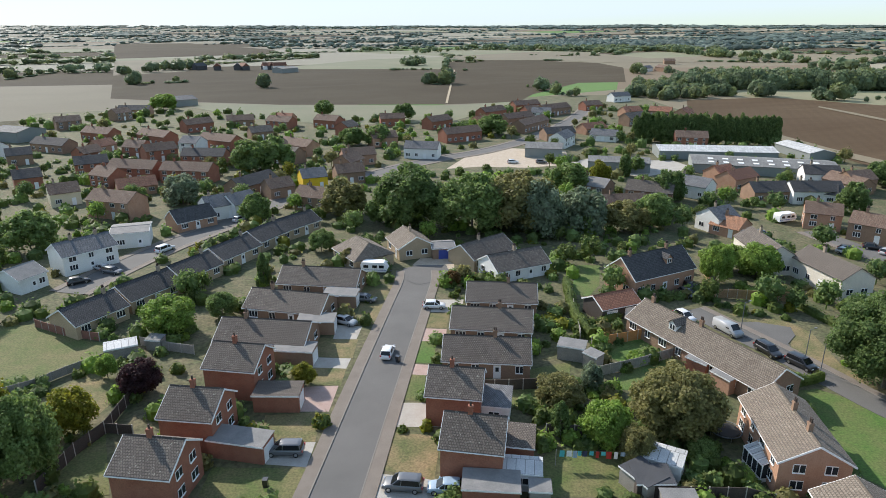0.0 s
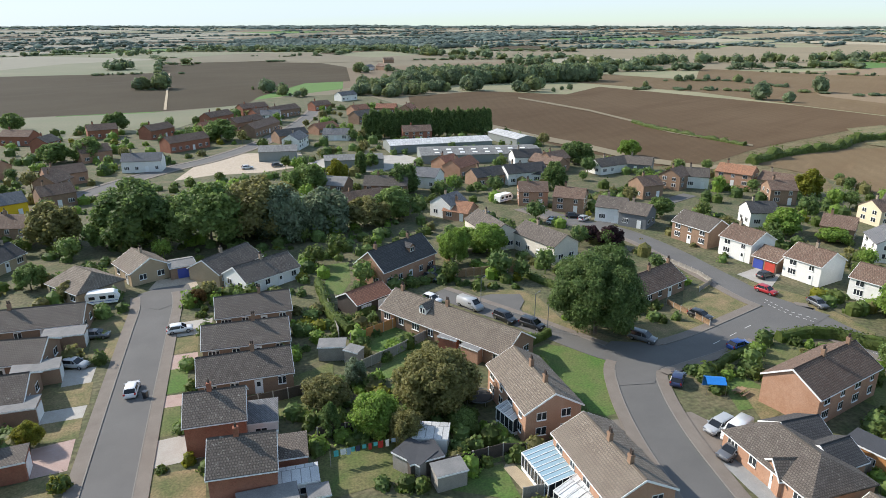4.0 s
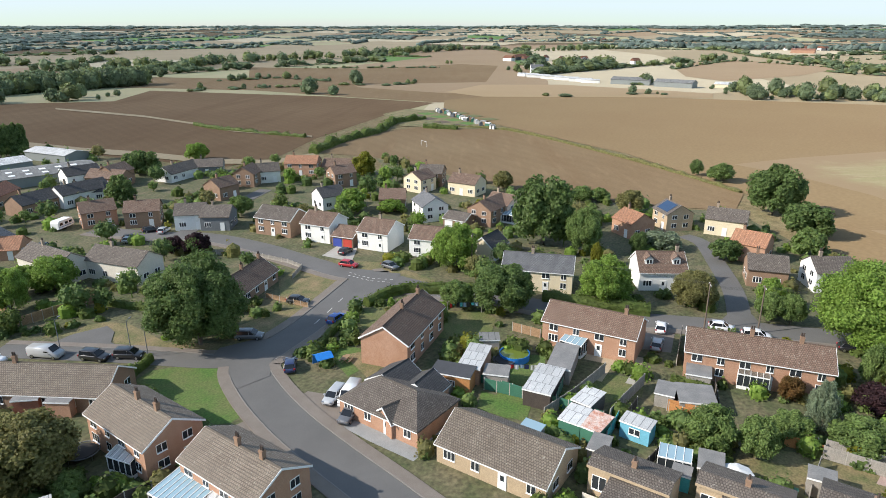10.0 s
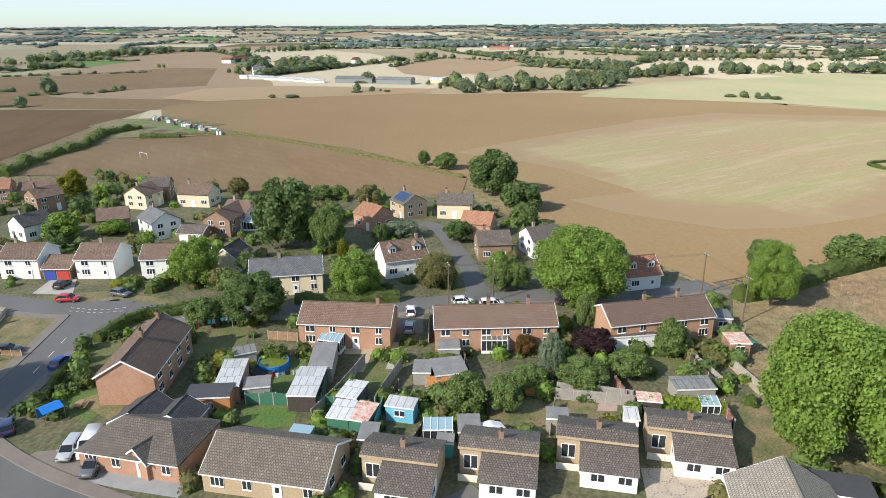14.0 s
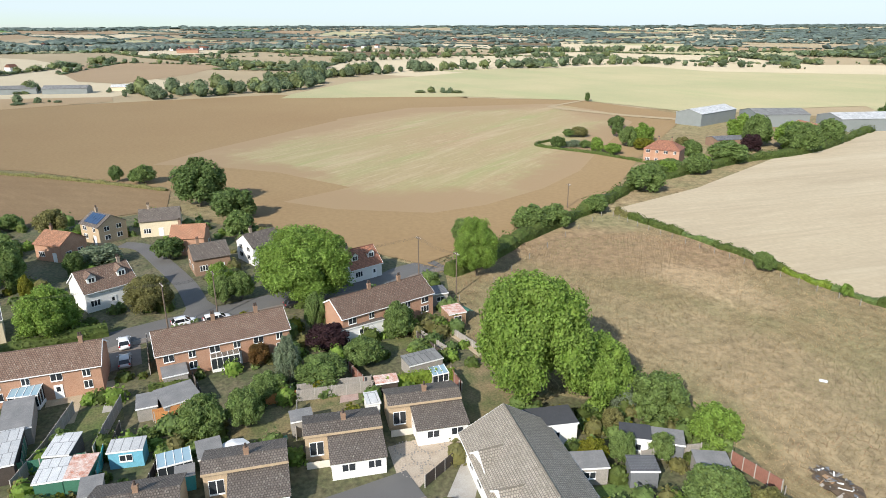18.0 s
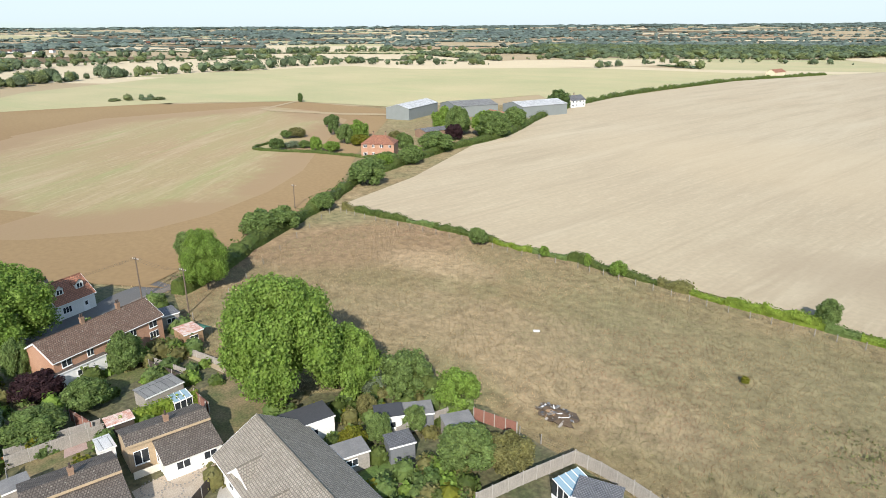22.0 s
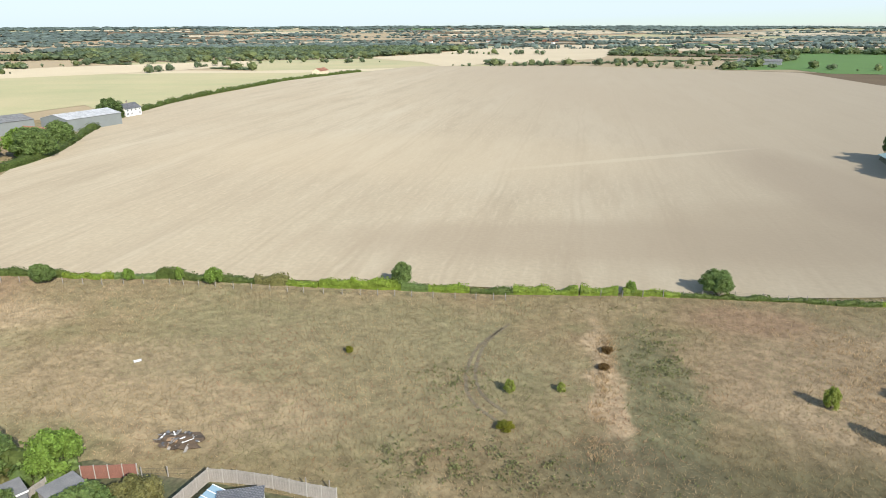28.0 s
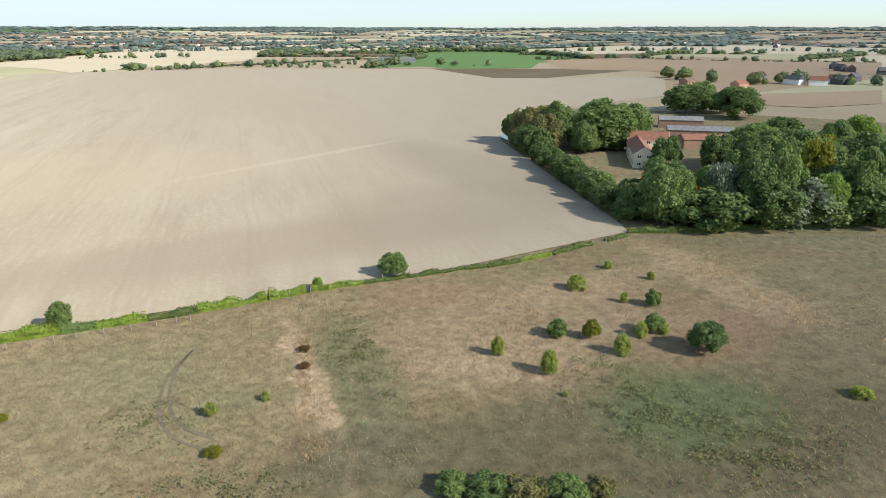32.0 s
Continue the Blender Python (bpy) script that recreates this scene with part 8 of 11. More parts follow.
house(-148.2, -208.9, 61.5, 28.5, 7, 5, 7.5, "render_cream", "tile_red", "yellow wing of the farmhouse with a red roof", (), name="house_wing", gable_windows=True)
house(-218.9, -277.7, 147.7, 21.4, 9, 4, 5.5, "brick_brown", "sheet_roof", "low farm building behind the trees", (), name="barn", windows=False, detail=False)
house(-204.9, -245.8, 149.1, 28.7, 9, 4, 5.5, "brick_brown", "sheet_roof", "low farm building behind the trees", (), name="barn", windows=False, detail=False)
house(-190.3, -225.6, 160.1, 18.5, 9, 4, 5.5, "brick_brown", "tile_red", "low farm building behind the trees", (), name="barn", windows=False, detail=False)

# ---- trees ----
tree("oak", 61.6, 79.8, 15.6, 8.0)
tree("oak", -8.5, 157.8, 16.0, 8.6)
tree("broad", 7.1, 152.1, 15.5, 9.0)
tree("olive", 17.7, 153.9, 15.4, 9.1)
tree("willow", 22.9, 150.6, 13.3, 6.2)
tree("willow", 34.4, 152.9, 11.1, 5.9)
tree("olive", 44.1, 152.9, 7.9, 5.2)
tree("broad", 52.5, 157.6, 8.0, 5.0)
tree("bright", 12.6, 160.3, 13.3, 6.6)
tree("broad", -13.7, 160.4, 8.2, 5.1)
tree("olive", -25.4, 165.6, 10.2, 5.6)
tree("broad", -48.4, 162.0, 7.5, 3.7)
tree("broad", -66.6, 222.1, 11.7, 5.9)
tree("broad", -58.9, 226.9, 11.0, 6.0)
tree("willow", -74.2, 180.2, 8.5, 4.9)
tree("broad", -38.3, 275.5, 7.9, 5.4)
tree("broad", -27.4, 275.5, 8.6, 5.4)
tree("broad", -67.1, 373.4, 8.5, 5.6)
tree("oak", -20.8, 350.4, 9.2, 5.8)
tree("broad", 22.7, 302.6, 9.1, 6.6)
tree("bright", -167.7, 397.4, 9.5, 7.7)
tree("broad", 38.3, 193.4, 9.6, 5.2)
tree("yellow", 49.4, 200.7, 7.7, 3.0)
tree("poplar", 61.3, 215.4, 7.1, 2.3)
tree("oak", 64.0, 179.8, 9.8, 4.1)
tree("broad", -93.9, 140.3, 8.8, 5.8)
tree("conifer", -34.8, 117.9, 7.0, 2.1)
tree("bright", -45.1, 97.0, 6.4, 4.0)
tree("broad", -38.4, 103.5, 4.7, 2.5)
tree("purple", -41.4, 78.0, 5.4, 2.7)
tree("yellow", -45.8, 69.0, 6.4, 2.8)
tree("broad", -46.7, 59.8, 11.3, 4.4)
tree("yellow", -51.1, 62.7, 11.6, 3.9)
tree("bright", -48.2, 82.6, 3.9, 1.4)
tree("yellow", -19.6, 80.7, 3.4, 1.6)
tree("conifer", 14.4, 68.6, 5.2, 1.8)
tree("bright", 19.6, 66.9, 6.2, 2.9)
tree("olive", 15.6, 75.6, 4.5, 3.0)
tree("olive", 28.7, 68.7, 9.6, 5.6)
tree("olive", 22.3, 63.2, 5.2, 2.0)
tree("willow", 20.5, 79.2, 4.4, 1.5)
tree("bright", 53.6, 119.2, 8.3, 3.1)
tree("bright", 63.3, 122.3, 7.0, 4.0)
tree("broad", 29.8, 63.3, 3.3, 1.6)
tree("rust", 1.8, 117.8, 3.2, 1.6)
tree("broad", -27.3, 138.1, 5.3, 2.9)
tree("olive", -19.7, 129.0, 3.8, 1.8)
tree("bright", 59.5, 125.5, 5.6, 3.2)
tree("bright", 64.0, 123.3, 5.7, 3.2)
tree("purple", 91.1, 115.6, 4.9, 2.7)
tree("purple", 88.5, 120.1, 4.3, 2.1)
tree("broad", 118.6, 130.4, 5.7, 3.2)
tree("oak", 110.3, 169.6, 8.2, 3.6)
tree("oak", 139.1, 200.1, 8.2, 5.4)
tree("bright", 165.5, 203.0, 6.9, 4.0)
tree("broad", 56.6, 167.1, 5.9, 4.2)
tree("oak", 65.9, 183.1, 6.8, 4.2)
tree("broad", 66.3, 220.6, 5.8, 2.9)
tree("yellow", 48.4, 199.4, 8.0, 2.7)
tree("poplar", 60.5, 214.1, 7.5, 2.2)
tree("oak", 136.7, 51.5, 16.3, 6.7)
tree("broad", 134.7, 41.1, 10.7, 3.9)
tree("bright", 112.1, 61.3, 10.2, 4.6)
tree("oak", 97.7, 43.5, 9.1, 5.5)
tree("bright", 110.1, 28.6, 9.1, 4.6)
tree("olive", 116.1, 14.2, 7.6, 3.9)
tree("bright", 112.5, -12.9, 14.8, 8.7)
tree("oak", 189.6, 7.1, 13.8, 6.7)
tree("oak", 172.6, -1.4, 8.5, 5.0)
tree("broad", 157.2, -2.4, 6.5, 3.2)
tree("yellow", 174.2, 130.8, 8.0, 3.6)
tree("olive", 180.8, 82.5, 5.8, 3.1)
tree("bright", 140.9, 97.4, 3.7, 3.3)
tree("bright", 136.3, 107.1, 6.2, 4.3)
tree("willow", 146.4, 26.8, 4.3, 4.1)
tree("oak", 141.1, 30.6, 4.9, 2.0)
tree("yellow", 128.0, 35.9, 5.2, 1.2)
tree("oak", 144.9, 13.0, 4.9, 3.0)
tree("oak", 230.1, 33.7, 5.6, 2.1)
tree("broad", 224.9, 25.2, 6.0, 3.8)
tree("broad", 116.0, 1.8, 5.7, 2.4)
tree("broad", 116.7, -1.4, 5.7, 2.2)
tree("bright", 121.8, 2.1, 5.9, 2.2)
tree("bright", 114.2, -46.9, 12.8, 4.4)
tree("broad", 99.9, -12.5, 6.9, 1.8)
tree("purple", 92.5, -13.7, 3.7, 3.2)
tree("willow", 84.1, -6.5, 7.5, 1.8)
tree("rust", 90.0, -2.9, 3.8, 1.5)
tree("broad", 92.5, -25.1, 6.3, 2.3)
tree("broad", 85.1, -17.6, 4.7, 2.8)
tree("broad", 74.1, -0.3, 5.8, 2.2)
tree("broad", 73.6, 4.8, 5.8, 2.6)
tree("broad", 82.1, -11.0, 4.3, 3.5)
tree("broad", 80.4, -3.4, 3.9, 2.3)
tree("broad", 179.2, 56.4, 4.3, 3.4)
tree("broad", 180.3, 51.5, 4.3, 2.5)
tree("olive", 172.7, 41.0, 6.6, 3.6)
tree("broad", 76.5, 20.6, 2.7, 1.4)
tree("broad", 94.8, 51.3, 5.3, 3.0)
tree("bright", 69.7, -38.1, 18.9, 8.3)
tree("bright", 65.6, -45.6, 9.6, 4.6)
tree("willow", 63.6, -48.0, 3.9, 2.3)
tree("broad", 60.3, -51.7, 5.9, 3.4)
tree("bright", 52.4, -53.5, 5.5, 2.7)
tree("broad", 42.5, -45.6, 5.6, 3.4)
tree("olive", 39.2, -48.7, 4.7, 2.7)
tree("yellow", 54.3, -38.2, 3.1, 1.5)
tree("olive", 58.9, -43.6, 3.3, 1.3)
tree("broad", 53.0, -41.2, 4.2, 1.5)
tree("broad", 52.1, -45.9, 3.5, 1.4)
tree("broad", 138.7, -70.7, 6.6, 4.3)
tree("broad", 130.7, -51.6, 7.8, 3.9)
tree("broad", 138.5, -76.9, 5.9, 3.6)
tree("broad", 147.1, -93.9, 5.1, 3.1)
tree("broad", 163.9, -120.6, 8.4, 5.3)
tree("broad", 183.1, -143.6, 5.0, 4.5)
tree("broad", 179.2, -151.7, 7.0, 4.5)
tree("broad", 190.7, -175.6, 7.9, 6.5)
tree("oak", 277.9, -183.4, 5.9, 4.0)
tree("oak", 237.7, -129.8, 5.2, 2.4)
tree("broad", 198.0, -216.1, 12.7, 7.1)
tree("oak", 245.3, -323.7, 10.7, 6.2)
tree("oak", 385.7, -230.2, 6.3, 1.5)
tree("broad", -31.0, -121.4, 5.0, 2.9)
tree("broad", 27.7, -114.4, 5.1, 1.8)
tree("sapling", -38.0, -83.6, 3.2, 1.1)
tree("sapling", -42.9, -76.0, 3.7, 1.3)
tree("broad", -49.8, -86.5, 2.9, 1.7)
tree("yellow", -54.6, -84.1, 3.2, 1.4)
tree("sapling", -56.3, -78.0, 3.1, 1.4)
tree("broad", -65.5, -82.7, 3.4, 1.5)
tree("sapling", -66.7, -81.9, 2.1, 1.0)
tree("sapling", -62.6, -82.1, 2.5, 1.1)
tree("oak", -69.3, -74.4, 5.1, 2.9)
tree("sapling", -62.8, -103.3, 2.8, 1.8)
tree("sapling", -74.7, -111.5, 1.6, 1.0)
tree("broad", -72.0, -92.3, 3.0, 1.4)
tree("sapling", -79.5, -103.4, 1.7, 0.8)
tree("sapling", -67.9, -95.0, 2.0, 0.8)
tree("sapling", 3.8, -80.0, 1.9, 0.8)
tree("sapling", -3.2, -81.5, 1.3, 0.6)
tree("sapling", -42.2, -69.7, 0.8, 0.4)
tree("sapling", -80.4, -56.8, 1.4, 1.5)
tree("broad", 99.2, -104.7, 3.7, 1.8)
tree("bright", 81.8, -107.9, 2.5, 1.1)
tree("bright", 71.9, -109.9, 2.8, 0.8)
tree("bright", 64.6, -110.0, 3.1, 1.9)
tree("bright", -15.4, -118.9, 2.5, 1.0)
tree("broad", 97.2, -103.7, 4.0, 1.8)
tree("rust", -9.9, -94.3, 0.9, 0.9)
tree("rust", -9.2, -88.9, 0.8, 0.8)
tree("yellow", 3.5, -71.1, 1.1, 1.0)
tree("yellow", 29.1, -86.9, 1.1, 0.6)
tree("oak", -103.6, -171.2, 7.0, 4.6)
tree("broad", -103.4, -163.6, 8.0, 4.6)
tree("oak", -99.4, -151.4, 8.0, 4.6)
tree("oak", -99.3, -141.1, 7.0, 4.6)
tree("broad", -105.6, -135.5, 15.1, 6.7)
tree("oak", -113.3, -128.0, 10.5, 8.5)
tree("oak", -129.0, -125.0, 13.4, 8.4)
tree("willow", -138.3, -123.1, 11.7, 7.0)
tree("broad", -142.0, -123.3, 10.3, 7.6)
tree("oak", -152.4, -119.4, 10.9, 7.7)
tree("broad", -162.0, -117.9, 11.7, 6.7)
tree("oak", -105.7, -180.1, 7.0, 4.6)
tree("oak", -106.8, -174.6, 7.0, 4.6)
tree("broad", -103.6, -163.7, 8.0, 4.6)
tree("oak", -106.1, -149.9, 9.0, 4.6)
tree("oak", -112.8, -146.1, 14.9, 6.5)
tree("broad", -121.2, -137.6, 13.6, 6.1)
tree("oak", -135.2, -135.4, 14.7, 6.7)
tree("broad", -142.5, -135.4, 15.5, 6.0)
tree("oak", -153.2, -131.2, 13.6, 7.3)
tree("willow", -163.4, -125.1, 11.8, 8.7)
tree("broad", -174.2, -122.3, 12.5, 5.7)
tree("oak", -111.6, -219.6, 7.0, 3.7)
tree("oak", -111.2, -211.3, 8.0, 4.1)
tree("oak", -109.2, -205.1, 8.0, 4.4)
tree("oak", -109.1, -198.1, 7.0, 3.8)
tree("oak", -108.6, -195.3, 7.0, 4.6)
tree("oak", -105.1, -186.0, 7.0, 4.6)
tree("oak", -104.5, -182.6, 9.0, 4.2)
tree("oak", -144.1, -250.6, 12.1, 5.5)
tree("broad", -153.4, -243.0, 11.3, 6.8)
tree("oak", -152.2, -232.5, 9.1, 7.2)
tree("oak", -152.2, -232.1, 11.2, 7.2)
tree("oak", -122.8, -267.2, 11.7, 5.0)
tree("oak", -121.6, -260.5, 10.8, 4.3)
tree("olive", -120.1, -254.4, 9.9, 4.8)
tree("olive", -119.5, -249.0, 11.4, 4.7)
tree("olive", -117.1, -243.9, 9.2, 6.1)
tree("oak", -115.0, -235.1, 11.6, 5.7)
tree("oak", -115.3, -228.7, 11.8, 5.1)
tree("oak", -158.6, -165.0, 13.7, 6.9)
tree("broad", -170.8, -161.2, 15.8, 6.4)
tree("broad", -181.3, -157.6, 15.1, 8.3)
tree("oak", -191.2, -152.3, 16.9, 8.7)
tree("broad", -174.3, -174.6, 16.1, 8.4)
tree("broad", -186.9, -170.3, 14.6, 7.3)
tree("broad", -198.3, -166.5, 13.3, 6.9)
tree("oak", -206.0, -164.4, 13.8, 9.3)
tree("olive", -124.0, -252.0, 17.5, 8.0)
tree("broad", -132.7, -244.7, 19.1, 7.2)
tree("broad", -149.5, -238.9, 20.9, 14.3)
tree("oak", -260.1, -325.5, 16.1, 13.4)
tree("oak", -278.3, -318.6, 12.9, 9.2)
tree("broad", -177.0, -183.0, 16.7, 11.1)
tree("yellow", -211.8, -187.1, 10.4, 6.4)
tree("willow", -151.1, -126.7, 12.6, 6.8)
tree("rust", -112.8, -134.0, 9.6, 3.7)
tree("oak", -148.1, -193.0, 12.0, 5.1)
tree("yellow", -154.5, -301.7, 9.9, 7.2)
tree("oak", -234.0, -227.2, 10.9, 7.5)

# ---- hedges ----
mixed_hedge([(144.8, -98.8), (126.3, -102.8), (106.3, -106.6), (88.4, -108.0), (75.0, -110.6), (46.9, -111.7), (25.7, -113.2), (7.8, -115.0), (-13.8, -118.3)], 1.35, 1.7, 3)
mixed_hedge([(-13.8, -118.3), (-34.0, -119.7), (-43.3, -120.5), (-59.0, -121.1), (-91.1, -129.6)], 0.85, 1.5, 4, 0.3)
hedge([(-92.9, -131.9), (-111.9, -126.5), (-134.5, -123.0), (-158.4, -117.1), (-177.2, -112.3)], 1.6, 2.0, "hedge_leaf", "field hedge before the wood", 5, 0.5, step=1.5)
hedge([(115.8, -41.5), (121.6, -51.3), (131.6, -64.2), (138.2, -75.2), (146.1, -88.0), (155.0, -101.6), (171.2, -123.5), (178.4, -142.5), (184.2, -159.5), (191.4, -184.5), (194.6, -211.1), (203.5, -236.4), (226.1, -283.8), (242.5, -328.7), (259.4, -418.1), (261.0, -520.0), (257.0, -600.0), (228.0, -720.0)], 2.6, 4, "hedge_leaf", "tall field hedge between two fields", 3, 0.5, step=2.5)
hedge([(197.2, 173.4), (227.3, 181.4), (255.1, 182.6), (283.3, 192.8), (304.2, 187.0)], 3.0, 4, "hedge_leaf", "thick field hedge of bushes", 3, 0.6, step=2.5)
hedge([(284.4, 163.2), (291.2, 131.2), (259.8, 79.2), (235.2, 45.2), (211.9, 17.6)], 1.1, 1.9, "leaf_olive", "field hedge of leafy shrubs", 3, 0.5, step=2.5)
hedge([(277.3, 171.0), (281.0, 154.0)], 2.5, 3, "hedge_leaf", "dark hedge of the allotments", 3, 0.3, step=2.5)
hedge([(227.9, 278.8), (223.8, 255.3), (224.7, 231.1), (226.0, 202.9)], 1.6, 2.5, "hedge_leaf", "field hedge of leafy shrubs", 3, 0.6, step=2.5)
hedge([(86.9, 65.7), (93.4, 64.7), (99.1, 59.5), (102.5, 52.0)], 1.8, 1.8, "hedge_leaf", "dark hedge along the road", 10, 0.25, step=0.7)
hedge([(69.9, 62.3), (77.0, 64.6), (82.2, 64.9)], 1.2, 1.4, "hedge_leaf", "garden hedge beside the corner", 10, 0.25, step=0.7)
hedge([(95.9, 63.6), (98.3, 58.2), (103.0, 51.4)], 1.7, 1.6, "hedge_leaf", "dark roadside hedge of leafy shrubs", 10, 0.25, step=0.7)
hedge([(105.7, 39.0), (106.9, 28.3), (108.7, 20.1)], 2.0, 2.0, "hedge_leaf", "tall roadside hedge of leafy shrubs", 10, 0.25, step=0.7)
hedge([(23.2, 97.8), (28.7, 101.1), (33.4, 106.2)], 1.7, 1.4, "hedge_leaf", "clipped garden hedge of leafy shrubs", 12, 0.25, step=0.7)
hedge([(24.2, 119.2), (23.0, 107.0), (22.9, 98.9), (23.9, 94.7)], 2.0, 1.6, "hedge_leaf", "garden hedge of leafy shrubs", 10, 0.25, step=0.7)
hedge([(48.4, 79.9), (54.1, 82.0)], 1.2, 1.2, "hedge_leaf", "clipped hedge at the end of the terrace", 12, 0.25, step=0.7)
hedge([(63.4, 109.7), (65.7, 100.3), (68.5, 94.7)], 1.3, 1.6, "hedge_leaf", "rough hedge beside the grass", 9, 0.25, step=0.7)

# ---- tall evergreen screen and far woods ----
screen([(84.5, 284.4), (139.0, 273.0)], 11.4)

# ---- fences ----
fence([(-43.8, 57.9), (-43.3, 64.6), (-41.9, 69.0), (-42.1, 78.7)], 1.8, "timber_dark", "dark boarded fence with pale posts")
fence([(-42.3, 69.2), (-38.3, 68.7)], 1.5, "timber_dark", "dark fence between gardens")
fence([(-60.0, 77.6), (-57.0, 80.0), (-54.6, 83.5), (-51.0, 87.6)], 1.4, "timber_grey", "grey panel fence between two gardens")
fence([(-68.5, 99.3), (-62.0, 96.1), (-55.1, 94.1)], 1.5, "timber_red", "red brown panel fence")
fence([(-47.8, 92.6), (-42.6, 90.7), (-38.3, 89.6)], 1.6, "timber_grey", "weathered fence between two gardens")
fence([(5.2, 79.2), (9.1, 79.2), (13.1, 79.5)], 1.7, "timber_dark", "dark garden fence between two gardens")
fence([(12.7, 68.6), (17.8, 68.1), (22.6, 68.1)], 1.7, "timber_dark", "dark garden fence between two gardens")
fence([(23.3, 91.8), (27.6, 93.1), (33.1, 95.1)], 1.8, "timber_orange", "new orange boarded fence")
fence([(22.6, 83.0), (29.0, 85.5), (36.1, 89.1)], 1.7, "timber_grey", "grey concrete and board fence")
fence([(24.0, 112.1), (22.8, 103.4), (22.1, 94.7)], 1.8, "timber_grey", "grey panel fence between two gardens")
fence([(20.9, 57.2), (26.2, 56.9), (32.1, 56.8), (34.6, 55.7)], 1.8, "timber_dark", "dark panel fence between two gardens")
fence([(30.4, 49.1), (35.2, 48.4), (38.5, 48.5)], 1.8, "timber_grey", "fence round the yard")
fence([(51.0, 111.5), (56.1, 110.9), (63.4, 109.7)], 1.8, "timber", "boarded fence beside the grass")
fence([(53.3, 125.3), (50.8, 111.7)], 1.7, "timber", "boarded fence between two gardens")
fence([(80.6, 84.4), (80.8, 79.2), (81.0, 74.3)], 1.1, "timber", "open picket fence between two gardens", picket=True)
fence([(93.1, 111.6), (96.3, 104.3), (96.7, 93.7), (95.7, 88.9), (90.4, 86.6)], 1.1, "timber_grey", "white timber post and rail fence", picket=True)
fence([(59.8, 37.0), (65.1, 37.5), (70.5, 37.8)], 1.8, "timber_grey", "weathered boarded fence between two gardens")
fence([(72.0, 34.3), (72.5, 28.7), (72.5, 22.2), (72.2, 17.4)], 1.8, "paint_green", "green boarded fence between two gardens")
fence([(73.0, 16.8), (77.5, 16.3), (84.2, 15.2)], 1.9, "timber_grey", "grey fence between long gardens")
fence([(69.3, 24.3), (76.1, 22.5), (84.7, 21.0)], 1.8, "timber_grey", "grey fence between long gardens")
fence([(79.3, 11.0), (79.5, 5.8)], 1.8, "timber_orange", "new orange panel fence")
fence([(79.9, -2.7), (79.3, -6.4)], 1.8, "timber_red", "red brown panel fence")
fence([(78.1, -7.1), (77.8, -11.7), (77.4, -17.6)], 1.8, "timber_grey", "pale grey panel fence")
fence([(82.0, -15.3), (78.5, -16.4)], 1.8, "timber_red", "red brown fence between two gardens")
fence([(77.6, -28.8), (73.5, -28.6)], 1.8, "timber_red", "red brown fence beside the grass plot")
fence([(93.8, -26.9), (89.0, -27.8), (83.5, -29.3)], 1.5, "timber_dark", "dark fence between two gardens")
fence([(69.4, 9.5), (64.4, 10.6)], 1.6, "timber_dark", "dark garden fence between two gardens")
fence([(92.3, 12.4), (103.0, 13.7)], 1.8, "timber_dark", "tall dark fence beside the drive")
fence([(37.4, -41.8), (36.3, -48.0), (34.7, -55.2), (31.4, -55.5), (27.2, -55.4), (23.1, -54.9), (19.7, -54.7)], 1.8, "timber_grey", "grey panel fence of the corner garden")
fence([(48.8, -53.0), (45.9, -53.7), (42.9, -54.5)], 1.8, "timber_red", "red brown panel fence")
fence([(52.1, -43.1), (51.9, -46.2), (51.1, -50.6)], 1.8, "timber_grey", "grey garden fence between two gardens")
fence([(56.1, -18.4), (59.1, -22.8), (62.7, -26.7)], 1.6, "timber_dark", "dark low fence between two gardens")
field_posts([(102.8, -39.1), (109.1, -48.6), (119.7, -61.3), (131.0, -76.1), (143.5, -93.5)], 7.0)
field_posts([(142.2, -96.3), (121.6, -99.3), (102.3, -103.0), (85.6, -105.0), (72.6, -107.5), (45.3, -108.3), (24.7, -110.0), (7.4, -111.7), (9.2, -114.3), (-13.8, -117.2), (-34.1, -120.2), (-43.2, -120.1), (-59.0, -121.1), (-89.8, -127.2), (-105.3, -118.4), (-125.1, -113.6), (-147.3, -108.0)], 3.4)
field_posts([(42.5, -54.6), (35.1, -55.9), (21.1, -56.3)], 3.0)

# ---- garages, sheds, glazed rooms ----
flat_box("garage", -23.8, 65.1, -11.8, 7, 3.0, 2.4, "brick_red", "felt", "brick garage with a flat felt roof and white door", "garage", door="upvc")
flat_box("garage", -21.8, 75.4, -0.4, 6, 3.4, 2.5, "brick_red", "tile_grey", "brick garage with a tiled roof", "garage", door="upvc")
flat_box("garage", -22.2, 87.6, -6.2, 6, 3.0, 2.4, "brick_brown", "felt", "brick garage with a flat roof", "garage", door="upvc")
flat_box("garage", -20.8, 97.8, -0.3, 6, 3.0, 2.4, "brick_brown", "felt", "brick garage with a flat roof", "garage", door="upvc")
flat_box("garage", -18.4, 108.7, -6.0, 6, 3.0, 2.4, "brick_brown", "felt", "brick garage with a flat roof", "garage", door="upvc")
flat_box("extension", 9.0, 65.0, -9.5, 3.4, 4.5, 2.5, "brick_red", "tile_grey", "brick extension with a tiled lean-to roof", "extension")
flat_box("extension", 6.8, 73.6, -9.6, 4, 5.0, 2.5, "render_white", "slate", "white glazed extension with a slate roof", "extension", window=True)
flat_box("garden_shed", 8.7, 59.8, -7.3, 4.2, 2.8, 2.3, "render_white", "sheet_white", "white shed with a pale roof", "shed", window=True)
